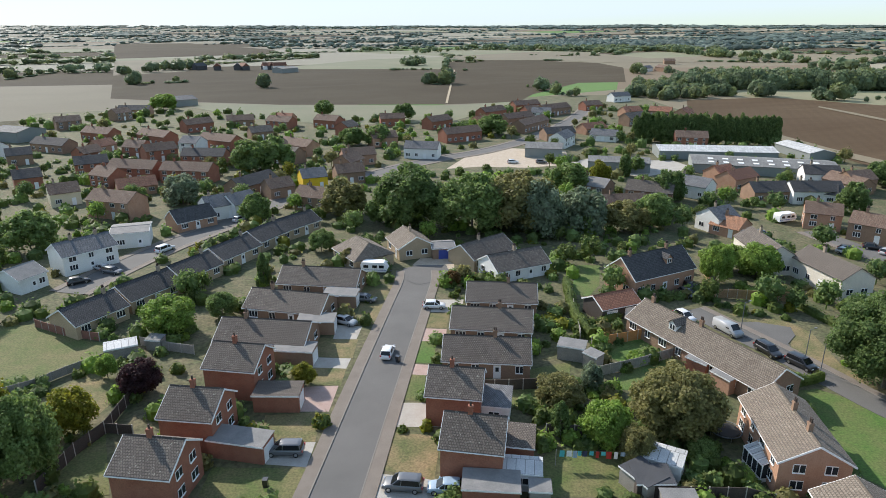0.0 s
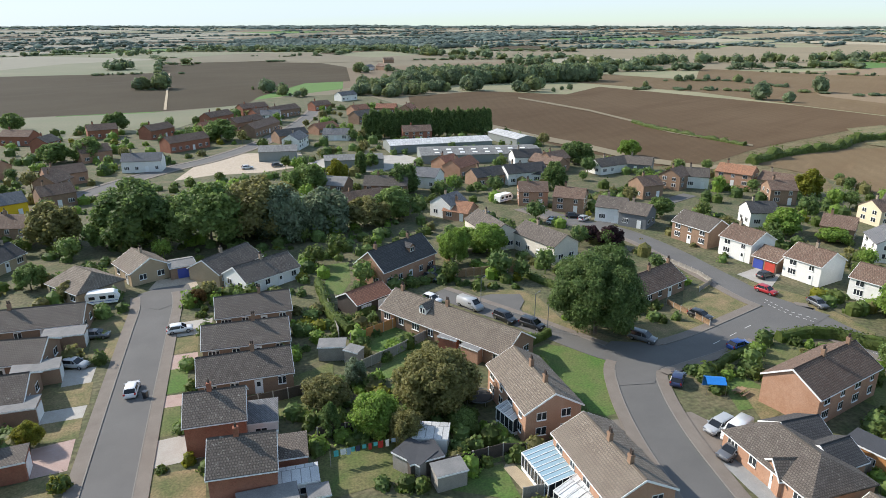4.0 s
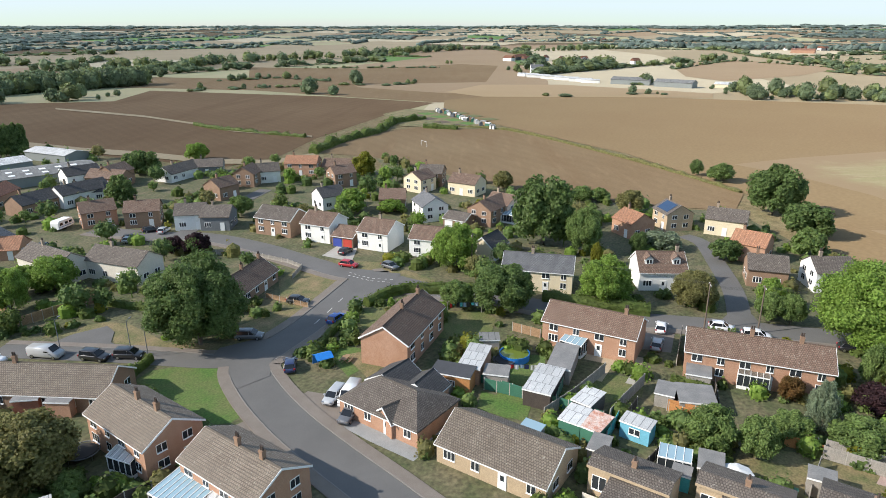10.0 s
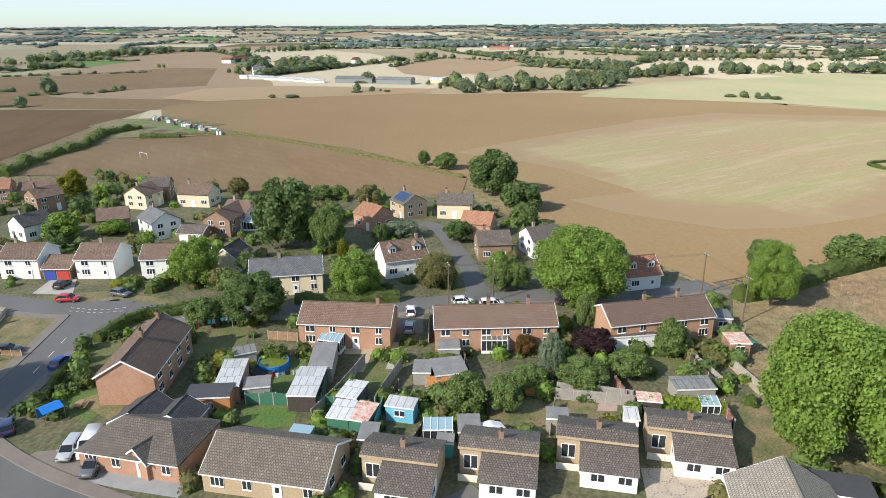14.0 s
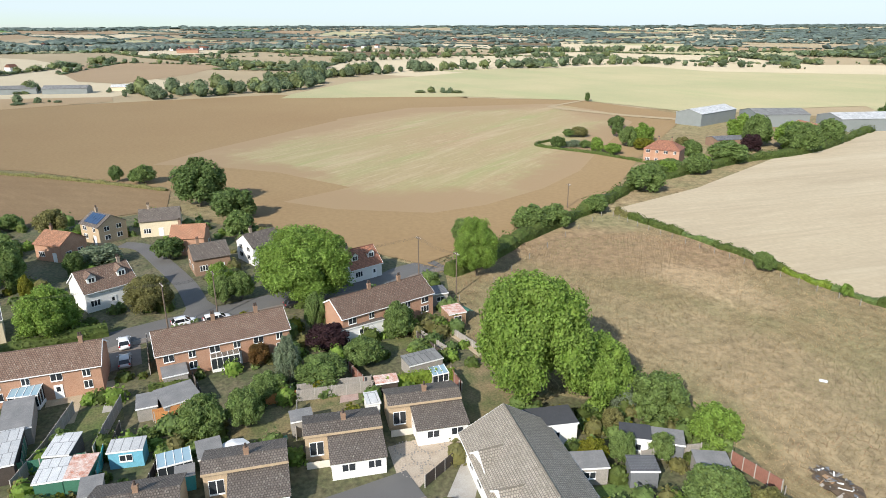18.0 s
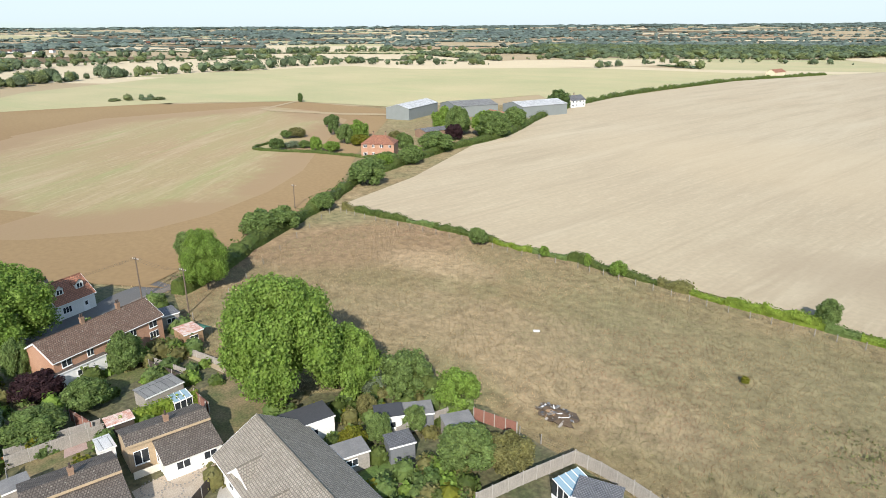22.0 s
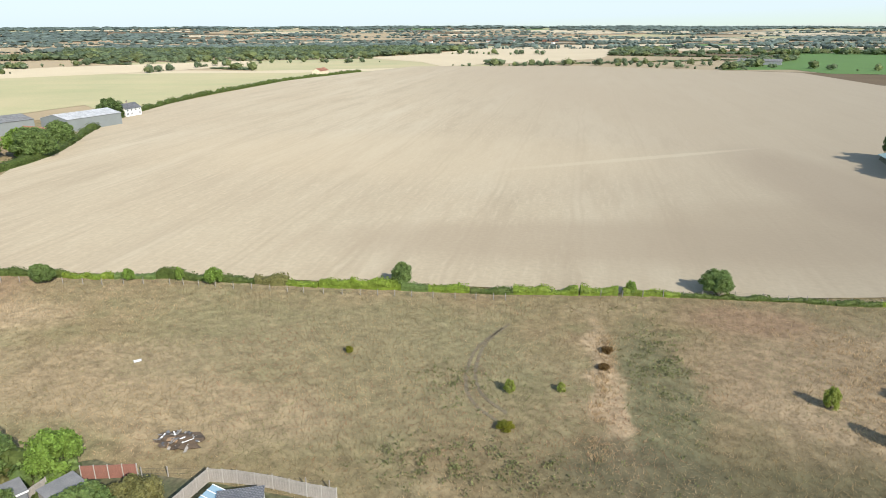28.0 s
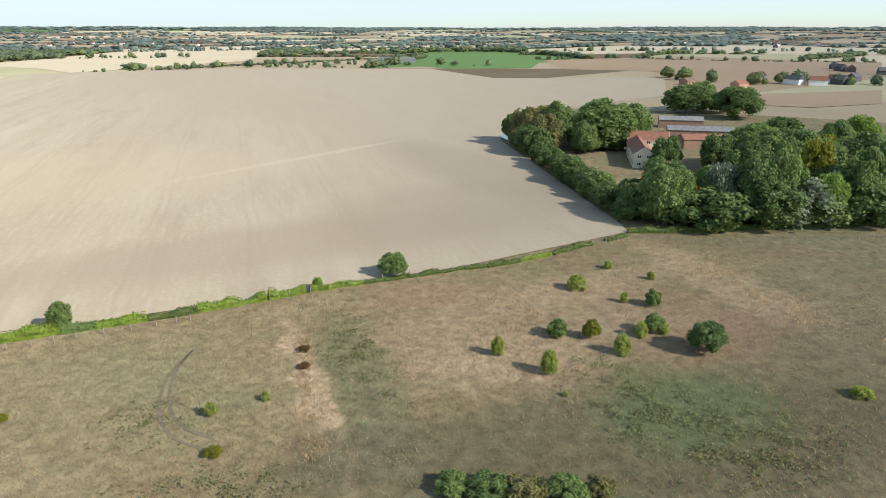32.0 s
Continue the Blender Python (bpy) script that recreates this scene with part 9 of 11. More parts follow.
flat_box("garage", 5.1, 57.3, -4.7, 6, 3.2, 2.3, "brick_red", "felt", "brick garage with a mossy flat roof", "garage")
flat_box("garden_shed", 10.2, 56.7, -4.7, 2.2, 1.8, 2.1, "timber_grey", "felt", "small grey shed in a back garden", "shed")
flat_box("garden_shed", 19.6, 88.7, -19.3, 4, 2.6, 2.3, "timber_grey", "felt", "grey timber shed in a back garden", "shed")
flat_box("garden_shed", 22.2, 85.8, -50.1, 2.4, 1.8, 2.2, "timber_grey", "felt", "grey timber shed in a back garden", "shed")
flat_box("garden_shed", -49.2, 89.2, 26.9, 4.5, 2.6, 2.0, "timber_grey", "sheet_white", "pale shed with a white roof", "shed")
flat_box("garden_shed", -45.0, 91.8, -7.9, 2.4, 1.8, 1.8, "timber_grey", "sheet_roof", "low pale green shed", "shed")
flat_box("garden_shed", 25.0, 61.7, -29.1, 4.0, 3.0, 2.3, "render_white", "sheet_white", "shed with a white roof", "shed")
flat_box("garden_shed", 22.5, 58.4, 0.5, 4.0, 3.0, 2.2, "timber_dark", "felt_dark", "black shed with a felt roof", "shed")
flat_box("garden_shed", 24.3, 54.9, -1.5, 3.5, 2.2, 2.1, "timber_grey", "felt", "grey shed beside the fence", "shed")
flat_box("garden_shed", 21.7, 58.8, -60.7, 4.0, 3.0, 2.2, "timber_grey", "felt_dark", "dark roofed shed in a back garden", "shed")
flat_box("porch", 37.4, 84.1, -51.9, 3.2, 2.6, 2.3, "brick_red", "felt", "brick back porch with a flat roof", "porch")
flat_box("porch", 39.3, 79.7, -61.8, 3.2, 2.6, 2.3, "brick_orange", "felt", "brick back porch with a flat roof", "porch")
flat_box("outbuilding", 83.1, 39.0, -59.6, 3.0, 2.2, 2.2, "timber_grey", "sheet_roof", "small shed with a pale roof", "shed")
flat_box("garden_shed", 74.4, 33.5, -72.8, 3.4, 2.6, 2.1, "timber_grey", "felt", "grey shed in a back garden", "shed")
flat_box("garden_shed", 71.1, -6.9, -88.4, 2.6, 2.2, 2.3, "timber_grey", "felt", "grey shed in a back garden", "shed")
flat_box("porch", 95.5, -19.0, -74.3, 7.5, 3.2, 2.4, "upvc", "tile_grey", "white lean-to sun room with a tiled roof", "sun room", window=True)
flat_box("garden_shed", 52.0, -35.9, -103.9, 4.2, 2.6, 2.3, "timber_grey", "felt", "grey shed with windows", "shed", window=True)
flat_box("garden_shed", 54.7, -43.9, -120.2, 3.4, 2.6, 2.5, "render_white", "felt_dark", "white garden cabin with a dark roof", "garden cabin", window=True)
flat_box("garden_shed", 53.0, -47.2, -121.9, 3.6, 2.6, 2.2, "clad_grey", "felt", "grey shed in a back garden", "shed")
flat_box("garden_shed", 49.5, -41.4, -109.3, 3.0, 2.4, 2.3, "clad_grey", "slate", "pale blue grey shed", "shed")
flat_box("garden_shed", 47.9, -49.3, -114.2, 3.6, 2.6, 2.1, "timber_grey", "felt", "weathered lean-to shed in a back garden", "shed")
flat_box("garden_shed", 28.4, -50.5, -158.2, 4.5, 3.2, 2.3, "render_white", "slate", "white shed with a blue grey roof", "shed")
flat_box("outbuilding", 74.8, 26.5, -85.3, 3.7, 7.2, 2.5, "timber_dark", "sheet_white", "long dark shed with a worn white flat roof", "outbuilding")
flat_box("outbuilding", 82.4, 26.6, -80.9, 3.3, 7.5, 2.4, "timber_grey", "felt", "shed with a torn grey felt roof", "outbuilding")
flat_box("outbuilding", 75.7, 37.7, -77.6, 3.2, 7.1, 2.6, "brick_orange", "sheet_white", "brick outbuilding with a pale flat roof", "outbuilding")
flat_box("garden_room", 70.7, 38.5, -79.1, 5.7, 3.1, 2.6, "timber_orange", "felt_dark", "timber clad garden room with a dark flat roof", "garden room", window=True)
flat_box("garage", 69.1, 20.1, -94.3, 2.8, 3.8, 2.2, "paint_green", "sheet_white", "green sided garage with a white and rusty roof", "garage")
flat_box("garage", 68.9, 17.3, -99.1, 2.5, 3.9, 2.2, "paint_green", "rust", "green sided garage with a rusty roof", "garage")
flat_box("garden_shed", 74.0, 20.0, -100.2, 2.7, 4.0, 2.2, "sheet_roof", "sheet_white", "pale metal shed in a back garden", "shed")
flat_box("summer_house", 71.4, 12.9, -96.8, 3.7, 2.2, 2.3, "paint_blue", "sheet_white", "pale blue summer house with a white roof", "summer house", window=True)
flat_box("garden_shed", 82.0, 8.0, -71.2, 4.6, 4.5, 2.0, "timber_grey", "felt", "old sagging shed with a brown felt roof", "shed")
flat_box("garden_shed", 81.1, -25.5, -80.5, 5.3, 3.0, 2.0, "timber_grey", "sheet_roof", "long low shed with a bright grey sheet roof", "shed")
flat_box("garden_shed", 103.9, -35.3, -90.5, 2.8, 3.3, 2.4, "timber_grey", "slate", "blue grey shed beside the terrace", "shed", window=True)
flat_box("garden_shed", 95.1, -35.3, -84.2, 3.1, 3.3, 2.3, "timber", "rust", "brown cabin with a red and white roof", "shed", window=True)
flat_box("garden_shed", 76.6, -19.0, -92.7, 3.0, 1.8, 2.1, "timber_dark", "rust", "small barn with a rusty roof", "shed")
flat_box("garden_shed", 72.3, -16.1, -90.8, 1.6, 2.5, 2.2, "upvc", "sheet_white", "white lean-to shed in a back garden", "shed", window=True)
flat_box("garden_shed", 64.1, 23.8, -94.4, 2.5, 1.6, 2.2, "timber_grey", "roof_glass", "open canopy with a corrugated clear roof", "canopy")
flat_box("garden_shed", 65.0, 15.7, -87.6, 2.1, 3.2, 2.1, "timber_grey", "felt", "grey green shed behind a bungalow", "shed")
flat_box("garden_shed", 68.0, 3.9, -82.8, 2.6, 3.4, 2.1, "timber_grey", "felt", "grey shed behind the stepped houses", "shed")
flat_box("garden_shed", 64.6, 6.4, -87.8, 1.9, 1.6, 2.1, "paint_teal", "felt", "turquoise shed in a back garden", "shed")
flat_box("garden_shed", 89.0, 8.8, -81.0, 3.2, 3.9, 2.1, "timber_grey", "felt", "grey green roofed shed behind the terrace", "shed")
flat_box("garden_shed", 81.4, 11.7, -85.6, 2.4, 3.3, 2.0, "timber_grey", "felt", "small grey shed in a back garden", "shed")
flat_box("garden_room", 60.3, -35.6, -98.0, 5.8, 3.5, 2.8, "render_white", "felt_dark", "white garden room with a dark flat roof", "garden room", window=True)
fence([(89.0, 26.4), (81.3, 25.5), (73.0, 24.1)], 1.8, "paint_green", "green painted panel fence beside the long sheds")
fence([(78.9, 10.7), (78.2, 5.5)], 1.6, "timber_orange", "new orange boarded fence")
fence([(79.6, -7.3), (79.4, -12.4), (78.7, -17.4)], 1.8, "timber_grey", "pale grey panel fence behind the stepped houses")
fence([(78.6, -2.5), (78.4, -7.1)], 1.6, "timber_orange", "orange brown panel fence")
fence([(83.9, -15.2), (79.4, -16.3)], 1.7, "timber_red", "red brown panel fence")
fence([(77.4, -28.7), (73.3, -28.9)], 1.7, "timber_red", "red brown fence beside the grass plot")
fence([(75.7, -6.8), (69.4, -6.0)], 1.7, "timber_grey", "grey fence between two yards")
fence([(78.7, -17.4), (71.8, -16.9)], 1.7, "timber_dark", "dark fence between two yards")
fence([(78.0, 14.6), (73.5, 15.0)], 1.7, "timber_dark", "dark fence between two gardens")
fence([(73.4, 15.8), (68.3, 15.8)], 1.7, "paint_teal", "turquoise fence beside the garages")
fence([(73.4, 35.7), (73.4, 30.6), (73.0, 27.2)], 1.3, "paint_green", "faded green panel fence between gardens")
fence([(88.1, 6.4), (81.7, 4.9)], 1.6, "timber_dark", "dark fence between terrace gardens")
fence([(94.7, 11.7), (87.5, 9.3)], 1.6, "timber_dark", "dark fence between terrace gardens")
fence([(92.2, -27.8), (84.3, -30.4)], 1.5, "timber_grey", "leaning grey fence between terrace gardens")
fence([(94.9, -32.3), (83.4, -35.6)], 1.2, "timber_grey", "low fence along the path to the meadow")
fence([(90.9, 38.5), (90.7, 33.5)], 1.6, "timber", "brown fence behind the pool")
sheet("path", [(82.2, 21.5), (82.2, 20.6), (87.8, 20.6), (87.8, 21.5)], "sand_path", "pale garden path beside a lawn", "path")
sheet("path", [(83.5, 17.6), (83.6, 16.5), (88.7, 16.5), (88.6, 17.6)], "concrete", "pale garden path beside a lawn", "path")
sheet("patio", [(87.4, 25.0), (88.1, 16.7), (92.3, 17.0), (91.2, 25.4)], "sand_path", "pale paved terrace behind the brick houses", "patio")
sheet("patio", [(75.9, -12.4), (76.0, -15.0), (78.4, -15.4), (78.3, -13.0)], "paving_pink", "red brick paved patch in a yard", "patio")
sheet("lawn", [(80.0, 35.0), (80.3, 29.8), (75.9, 29.9), (75.1, 32.1), (76.8, 34.6)], "lawn_fresh", "bright green lawn round the pool", "lawn")
sheet("lawn", [(71.4, 34.4), (71.4, 27.8), (67.2, 28.2), (67.1, 32.9)], "lawn_fresh", "green back lawn behind the bungalow", "lawn")
sheet("lawn", [(91.4, -20.3), (92.0, -27.0), (88.9, -27.5), (87.3, -20.1)], "lawn", "green lawn of a terrace garden", "lawn")
sheet("track", [(94.0, -32.2), (94.2, -33.0), (82.8, -35.7), (81.9, -34.8)], "sand_path", "worn earth path beside the gardens", "path")
hedge([(76.9, -18.3), (77.2, -23.3), (77.1, -29.0)], 2.0, 1.6, "hedge_lime", "clipped bright lime green garden hedge", 22)
hedge([(86.9, 12.1), (87.2, 6.7)], 1.5, 1.2, "hedge_leaf", "clipped green hedge between terrace gardens", 16)
conservatory(34.9, 50.8, -92.0, 6, 4.2, 2.2, 2.9, "white conservatory with a blue tinted glass roof", "roof_glass")
conservatory(34.8, 45.3, -80.7, 4, 3.4, 2.2, 3.0, "white conservatory with a pale roof", "sheet_white")
conservatory(36.4, 61.8, -82.5, 3.6, 3.2, 2.2, 3.2, "white conservatory with a pale roof", "sheet_white")
conservatory(89.3, 27.0, -97.0, 3.6, 4.0, 2.2, 3.0, "white lean-to conservatory behind the brick house", "roof_glass")
conservatory(92.0, 2.0, -83.7, 4.0, 3.6, 2.3, 3.1, "conservatory with a beige roof", "tile_pale")
conservatory(149.3, 64.9, -92.9, 5.0, 4.0, 2.3, 3.3, "white conservatory with a blue glass roof", "roof_glass")
conservatory(31.4, -50.3, -100.1, 3.6, 2.6, 1.8, 2.3, "small glass greenhouse in a garden", "roof_glass")
conservatory(67.7, 7.7, -82.9, 3.6, 2.2, 1.8, 2.2, "pale blue framed greenhouse", "roof_glass")
conservatory(77.0, -26.7, -85.2, 2.4, 1.8, 1.7, 2.1, "small glass greenhouse in a garden", "roof_glass")

# ---- vehicles ----
car(-8.5, 89.4, 83.2, "white", "hatchback", "standing on the estate road")
car(-18.7, 65.1, 179.5, "grey", "suv", "with a pale roof on a concrete drive")
car(-4.4, 58.9, 173.4, "grey", "suv", "on a front drive")
car(0.3, 58.4, 176.6, "lightblue", "hatchback", "on a front drive")
car(-16.5, 100.5, -30.0, "silver", "hatchback", "on a drive before a house")
car(-14.2, 110.0, -12.7, "grey", "hatchback", "on a drive before a house")
car(-1.6, 107.0, -0.1, "white", "hatchback", "on a drive before a house")
car(8.6, 121.4, -0.1, "navy", "hatchback", "on a forecourt before a house")
car(46.9, 97.1, -68.4, "silver", "van", "parked on the lane")
car(50.1, 89.8, -71.3, "black", "suv", "parked on the lane")
car(53.1, 85.7, -62.5, "black", "suv", "parked on the lane")
car(41.6, 102.3, -64.9, "white", "hatchback", "parked on the lane")
car(47.3, 115.8, -77.7, "black", "hatchback", "on a paved forecourt")
car(45.7, 112.4, -69.7, "black", "hatchback", "on a paved forecourt")
car(67.0, 74.5, -59.3, "grey", "suv", "parked beside the grass")
car(81.8, 77.4, -71.3, "black", "hatchback", "parked in a drive")
car(79.3, 66.4, 3.0, "blue", "hatchback", "parked on the road")
car(63.0, 62.0, 39.2, "navy", "hatchback", "parked on the road")
car(59.7, 51.0, 192.0, "silver", "estate", "on a gravel drive")
car(60.7, 49.1, 199.0, "white", "van", "on a gravel drive")
car(57.0, 46.3, 190.0, "grey", "hatchback", "on a drive before a house")
car(101.7, 81.2, -79.5, "red", "hatchback", "parked on the village road")
car(108.2, 87.1, 4.1, "black", "hatchback", "before the garages")
car(89.0, 135.7, -51.4, "silver", "hatchback", "on the close")
car(98.2, 135.8, 25.4, "silver", "hatchback", "on a drive before a house")
car(76.4, 148.8, -61.9, "black", "hatchback", "on a drive before a house")
car(103.5, 17.1, 7.9, "white", "hatchback", "in a yard of bare hardstanding")
car(97.0, 16.3, 6.1, "silver", "hatchback", "in a yard of bare hardstanding")
car(108.6, 8.4, -77.6, "white", "hatchback", "parked on the road")
car(108.2, 3.0, -77.6, "white", "estate", "parked on the road")
car(110.7, -10.4, -77.5, "black", "hatchback", "parked on the road")
car(105.2, 73.0, -101.8, "grey", "hatchback", "under a bush")
car(-62.4, 138.3, 66.2, "white", "suv", "parked on the village street")
car(-52.6, 162.2, 57.7, "white", "hatchback", "on the village street")
car(-70.7, 126.3, 153.2, "silver", "hatchback", "on the village street")
car(-71.6, 118.9, 36.9, "black", "hatchback", "parked by the street")
car(-67.7, 124.5, -19.4, "grey", "estate", "parked by the street")
car(71.1, 234.7, -12.8, "white", "van", "in the works yard")
car(25.7, 236.8, -0.5, "white", "hatchback", "in the car park")
car(36.2, 236.7, -0.6, "grey", "hatchback", "in the car park")
car(41.4, 236.6, -0.6, "white", "hatchback", "in the car park")
car(56.9, 236.5, -0.7, "white", "hatchback", "in the car park")
car(62.1, 236.4, -0.8, "silver", "hatchback", "in the car park")
car(90.4, 137.3, -22.6, "black", "hatchback", "on a drive before a house")
car(97.1, 139.2, -23.3, "black", "hatchback", "on a drive before a house")
car(93.1, 151.0, -24.7, "grey", "hatchback", "on a drive before a house")

# ---- poles and wires ----
pole(106.1, -39.7, 8.5)
pole(107.3, 10.9, 8.5)
pole(110.3, 3.0, 8.5)
pole(111.5, 57.0, 8.5)
pole(117.6, -35.7, 8.5)
wires((106.1, -39.7), (117.6, -35.7), 8.3, 8.3)
wires((117.6, -35.7), (110.3, 3.0), 8.3, 8.3)
wires((110.3, 3.0), (107.3, 10.9), 8.3, 8.3)
wires((107.3, 10.9), (111.5, 57.0), 8.3, 8.3)
pole(54.7, 83.5, 6.0, False, "street_lamp", "slim grey street lamp", True)
pole(53.6, 85.9, 6.0, False, "street_lamp", "slim grey street lamp", True)
pole(48.4, 95.8, 6.0, False, "street_lamp", "slim grey street lamp", True)
pole(154.0, -89.2, 7.0)

# ---- garden things and small details ----
pool(82.3, 34.3)
trampoline(80.1, 35.0)
trampoline(34.9, 68.8, 1.9)
caravan(-14.0, 124.9, -5)
caravan(87.8, 160.9, 20)
caravan(-82.8, 118.2, 15)
parasol(63.6, 12.4, "canvas_lilac", "faded lilac parasol open over a patio")
parasol(67.8, 1.1, "canvas_white", "white parasol open behind a house", 1.7)
washing_line(77.5, 31.3, -62, 6.5, 3)
washing_line(16.9, 62.6, -3, 8, 5)
washing_line(93.1, 48.8, -60, 6, 8)
gazebo(65.9, 58.1, -30)
picnic_table(68.8, 56.1, 15)
gazebo(95.3, -37.3, 20, "paint_green", "green tarpaulin cover over garden things")
rubble(42.1, -61.4)
goal(233.1, 143.6, 60)
bin_(-19.5, 59.2, 0)
bin_(-24.0, 77.8, 20)
bin_(-20.6, 94.8, 40)
bin_(-6.8, 87.2, 60)
bin_(8.2, 66.3, 80)
bin_(69.0, -4.6, 0, "paint_green")
bin_(65.8, 20.2, 15, "car_black")
bin_(60.1, 1.5, 30, "paint_green")
bin_(84.7, -15.6, 45, "car_black")
sheet("allotment_ground", [(310.1, 219.0), (336.8, 219.8), (340.7, 199.1), (306.4, 160.0), (292.6, 137.1), (284.1, 150.7), (276.0, 183.8)], "lawn_dry", "dry grass and plots of the allotments", "ground", z=0.31)
for _i in range(22):
    _t = _i / 21
    _x, _y = 337 - 46 * _t + (_i * 37 % 5 - 2) * 0.8, 199 - 60 * _t + (_i * 53 % 5 - 2) * 0.8
    shed(_x, _y, (_i * 47) % 90, 2.4 + (_i % 3) * 0.5, 1.8, 1.9, 2.4, ("timber_grey", "render_white", "timber", "clad_grey", "paint_green")[_i % 5], ("felt", "sheet_white", "sheet_roof")[_i % 3], "small allotment shed beside its plot", window=False, group="allotment sheds")
for _i in range(16):
    _u, _w = _i % 4, _i // 4
    _x, _y = 286 + _u * 10 + _w * 7.5, 157 + _w * 13 - _u * 1.0
    sheet("plot", [(_x, _y), (_x + 7, _y - 3), (_x + 10, _y + 5), (_x + 3, _y + 8)], ("soil", "lawn", "garden", "crop_green")[(_i * 3) % 4], "dug allotment plot", "plot", z=0.325 + 0.002 * _i, group="allotment plots")
sheet("pond", [(-120.9, -279.4), (-130.7, -287.8), (-129.2, -270.1), (-118.9, -257.5)], "water", "small dark pond at the wood's edge", "water", z=0.3)
band("wheel_track", [(6.0, -101.8), (9.1, -93.6), (9.4, -84.6), (7.5, -78.4), (3.8, -74.5)], 0, 0.5, "track", "worn wheel track through the meadow grass", "track", 0, 0.03)
band("wheel_track", [(7.14, -99.89999999999999), (10.24, -91.69999999999999), (10.540000000000001, -82.69999999999999), (8.64, -76.5), (4.9399999999999995, -72.6)], 0, 0.5, "track", "worn wheel track through the meadow grass", "track", 0, 0.03)
sheet("board", [(60.3, -78.5), (59.5, -79.3), (59.0, -78.6), (59.7, -77.9)], "upvc", "white board lying in the grass", "board", z=0.06, kind='')
for _i in range(17):
    _t = _i / 16
    house(622 - 46 * _t + (_i % 3) * 3, 268 - 88 * _t, -100 + (_i * 37 % 30), 9.0 + (_i % 4) * 1.5, 4.2, 2.6, 3.4, "render_white", "sheet_white", "white mobile unit in a row across the fields", (), name="mobile_unit", windows=False, detail=False, group="row of white units")
house(582.0, 148.0, -92.0, 34.0, 13, 4.0, 6.0, "steel_green", "sheet_roof", "long grey shed across the fields", (), name="far_building", windows=False, detail=False)
house(573.0, 110.0, -98.0, 32.0, 13, 4.0, 6.0, "steel_green", "sheet_roof", "long grey shed across the fields", (), name="far_building", windows=False, detail=False)
house(584.0, 72.0, -98.0, 18.0, 9, 3.0, 4.5, "render_cream", "sheet_white", "cream shed across the fields", (), name="far_building", windows=False, detail=False)
house(677.0, 275.0, -60.0, 14.0, 10, 5.5, 8.5, "render_white", "slate", "white farmhouse across the fields", (), name="far_building", windows=False, detail=False)
house(3377.5, 491.3, -107.2, 120.0, 30, 6.5, 9, "render_white", "sheet_white", "far building seen across the fields", (), name="far_building", windows=False, detail=False)
house(1384.6, 51.9, -93.4, 39.0, 20, 5.5, 8, "brick_orange", "tile_red", "far building seen across the fields", (), name="far_building", windows=False, detail=False)
house(242.2, 740.9, -67.1, 17.9, 9, 4.5, 7, "brick_brown", "tile_brown", "far building seen across the fields", (), name="far_building", windows=False, detail=False)
house(295.8, 883.8, -8.1, 14.1, 9, 4.5, 7, "brick_brown", "tile_brown", "far building seen across the fields", (), name="far_building", windows=False, detail=False)
house(221.6, 742.2, 47.6, 27.0, 9, 3.5, 6, "render_white", "slate", "far building seen across the fields", (), name="far_building", windows=False, detail=False)
house(-241.9, -939.0, 162.7, 52.4, 18, 4.5, 7, "steel_green", "sheet_roof", "far building seen across the fields", (), name="far_building", windows=False, detail=False)
house(-243.6, -965.2, 177.1, 27.4, 18, 4.5, 7, "steel_green", "sheet_roof", "far building seen across the fields", (), name="far_building", windows=False, detail=False)
house(254.5, -667.9, -92.3, 22.1, 9, 4.5, 7, "render_cream", "tile_red", "far building seen across the fields", (), name="far_building", windows=False, detail=False)
house(-389.1, -491.5, -165.6, 11.3, 9, 3.5, 6, "brick_brown", "tile_brown", "far building seen across the fields", (), name="far_building", windows=False, detail=False)
house(-411.3, -453.2, -171.8, 11.9, 9, 3.5, 6, "brick_orange", "tile_red", "far building seen across the fields", (), name="far_building", windows=False, detail=False)
house(255.4, -670.6, -94.8, 20.2, 9, 3.5, 6, "brick_orange", "tile_red", "far building seen across the fields", (), name="far_building", windows=False, detail=False)
stone_ring(63.6, -18.2, 1.3)
stone_ring(61.3, -19.4, 1.1)
stone_ring(63.3, -21.4, 1.6)
stone_ring(59.3, -17.8, 1.2)
stone_ring(58.9, -19.6, 0.9)
stone_ring(62.9, -23.5, 1.2)
road_dash(98.6, 78.3, -93.7, 0.6, 0.15, 0.21)
road_dash(98.5, 77.1, -93.7, 0.6, 0.15, 0.21)
road_dash(98.4, 76.0, -93.7, 0.6, 0.15, 0.21)
road_dash(98.3, 74.8, -93.7, 0.6, 0.15, 0.21)
road_dash(98.3, 73.6, -93.7, 0.6, 0.15, 0.21)
road_dash(98.4, 72.4, -70.1, 0.6, 0.15, 0.21)
road_dash(98.8, 71.3, -70.1, 0.6, 0.15, 0.21)
road_dash(99.3, 70.1, -70.1, 0.6, 0.15, 0.21)
road_dash(99.7, 69.0, -70.1, 0.6, 0.15, 0.21)
road_dash(97.3, 77.7, -93.3, 0.6, 0.15, 0.21)
road_dash(97.3, 76.5, -93.3, 0.6, 0.15, 0.21)
road_dash(97.2, 75.4, -93.3, 0.6, 0.15, 0.21)
road_dash(97.1, 74.2, -93.3, 0.6, 0.15, 0.21)
road_dash(97.1, 73.0, -93.3, 0.6, 0.15, 0.21)
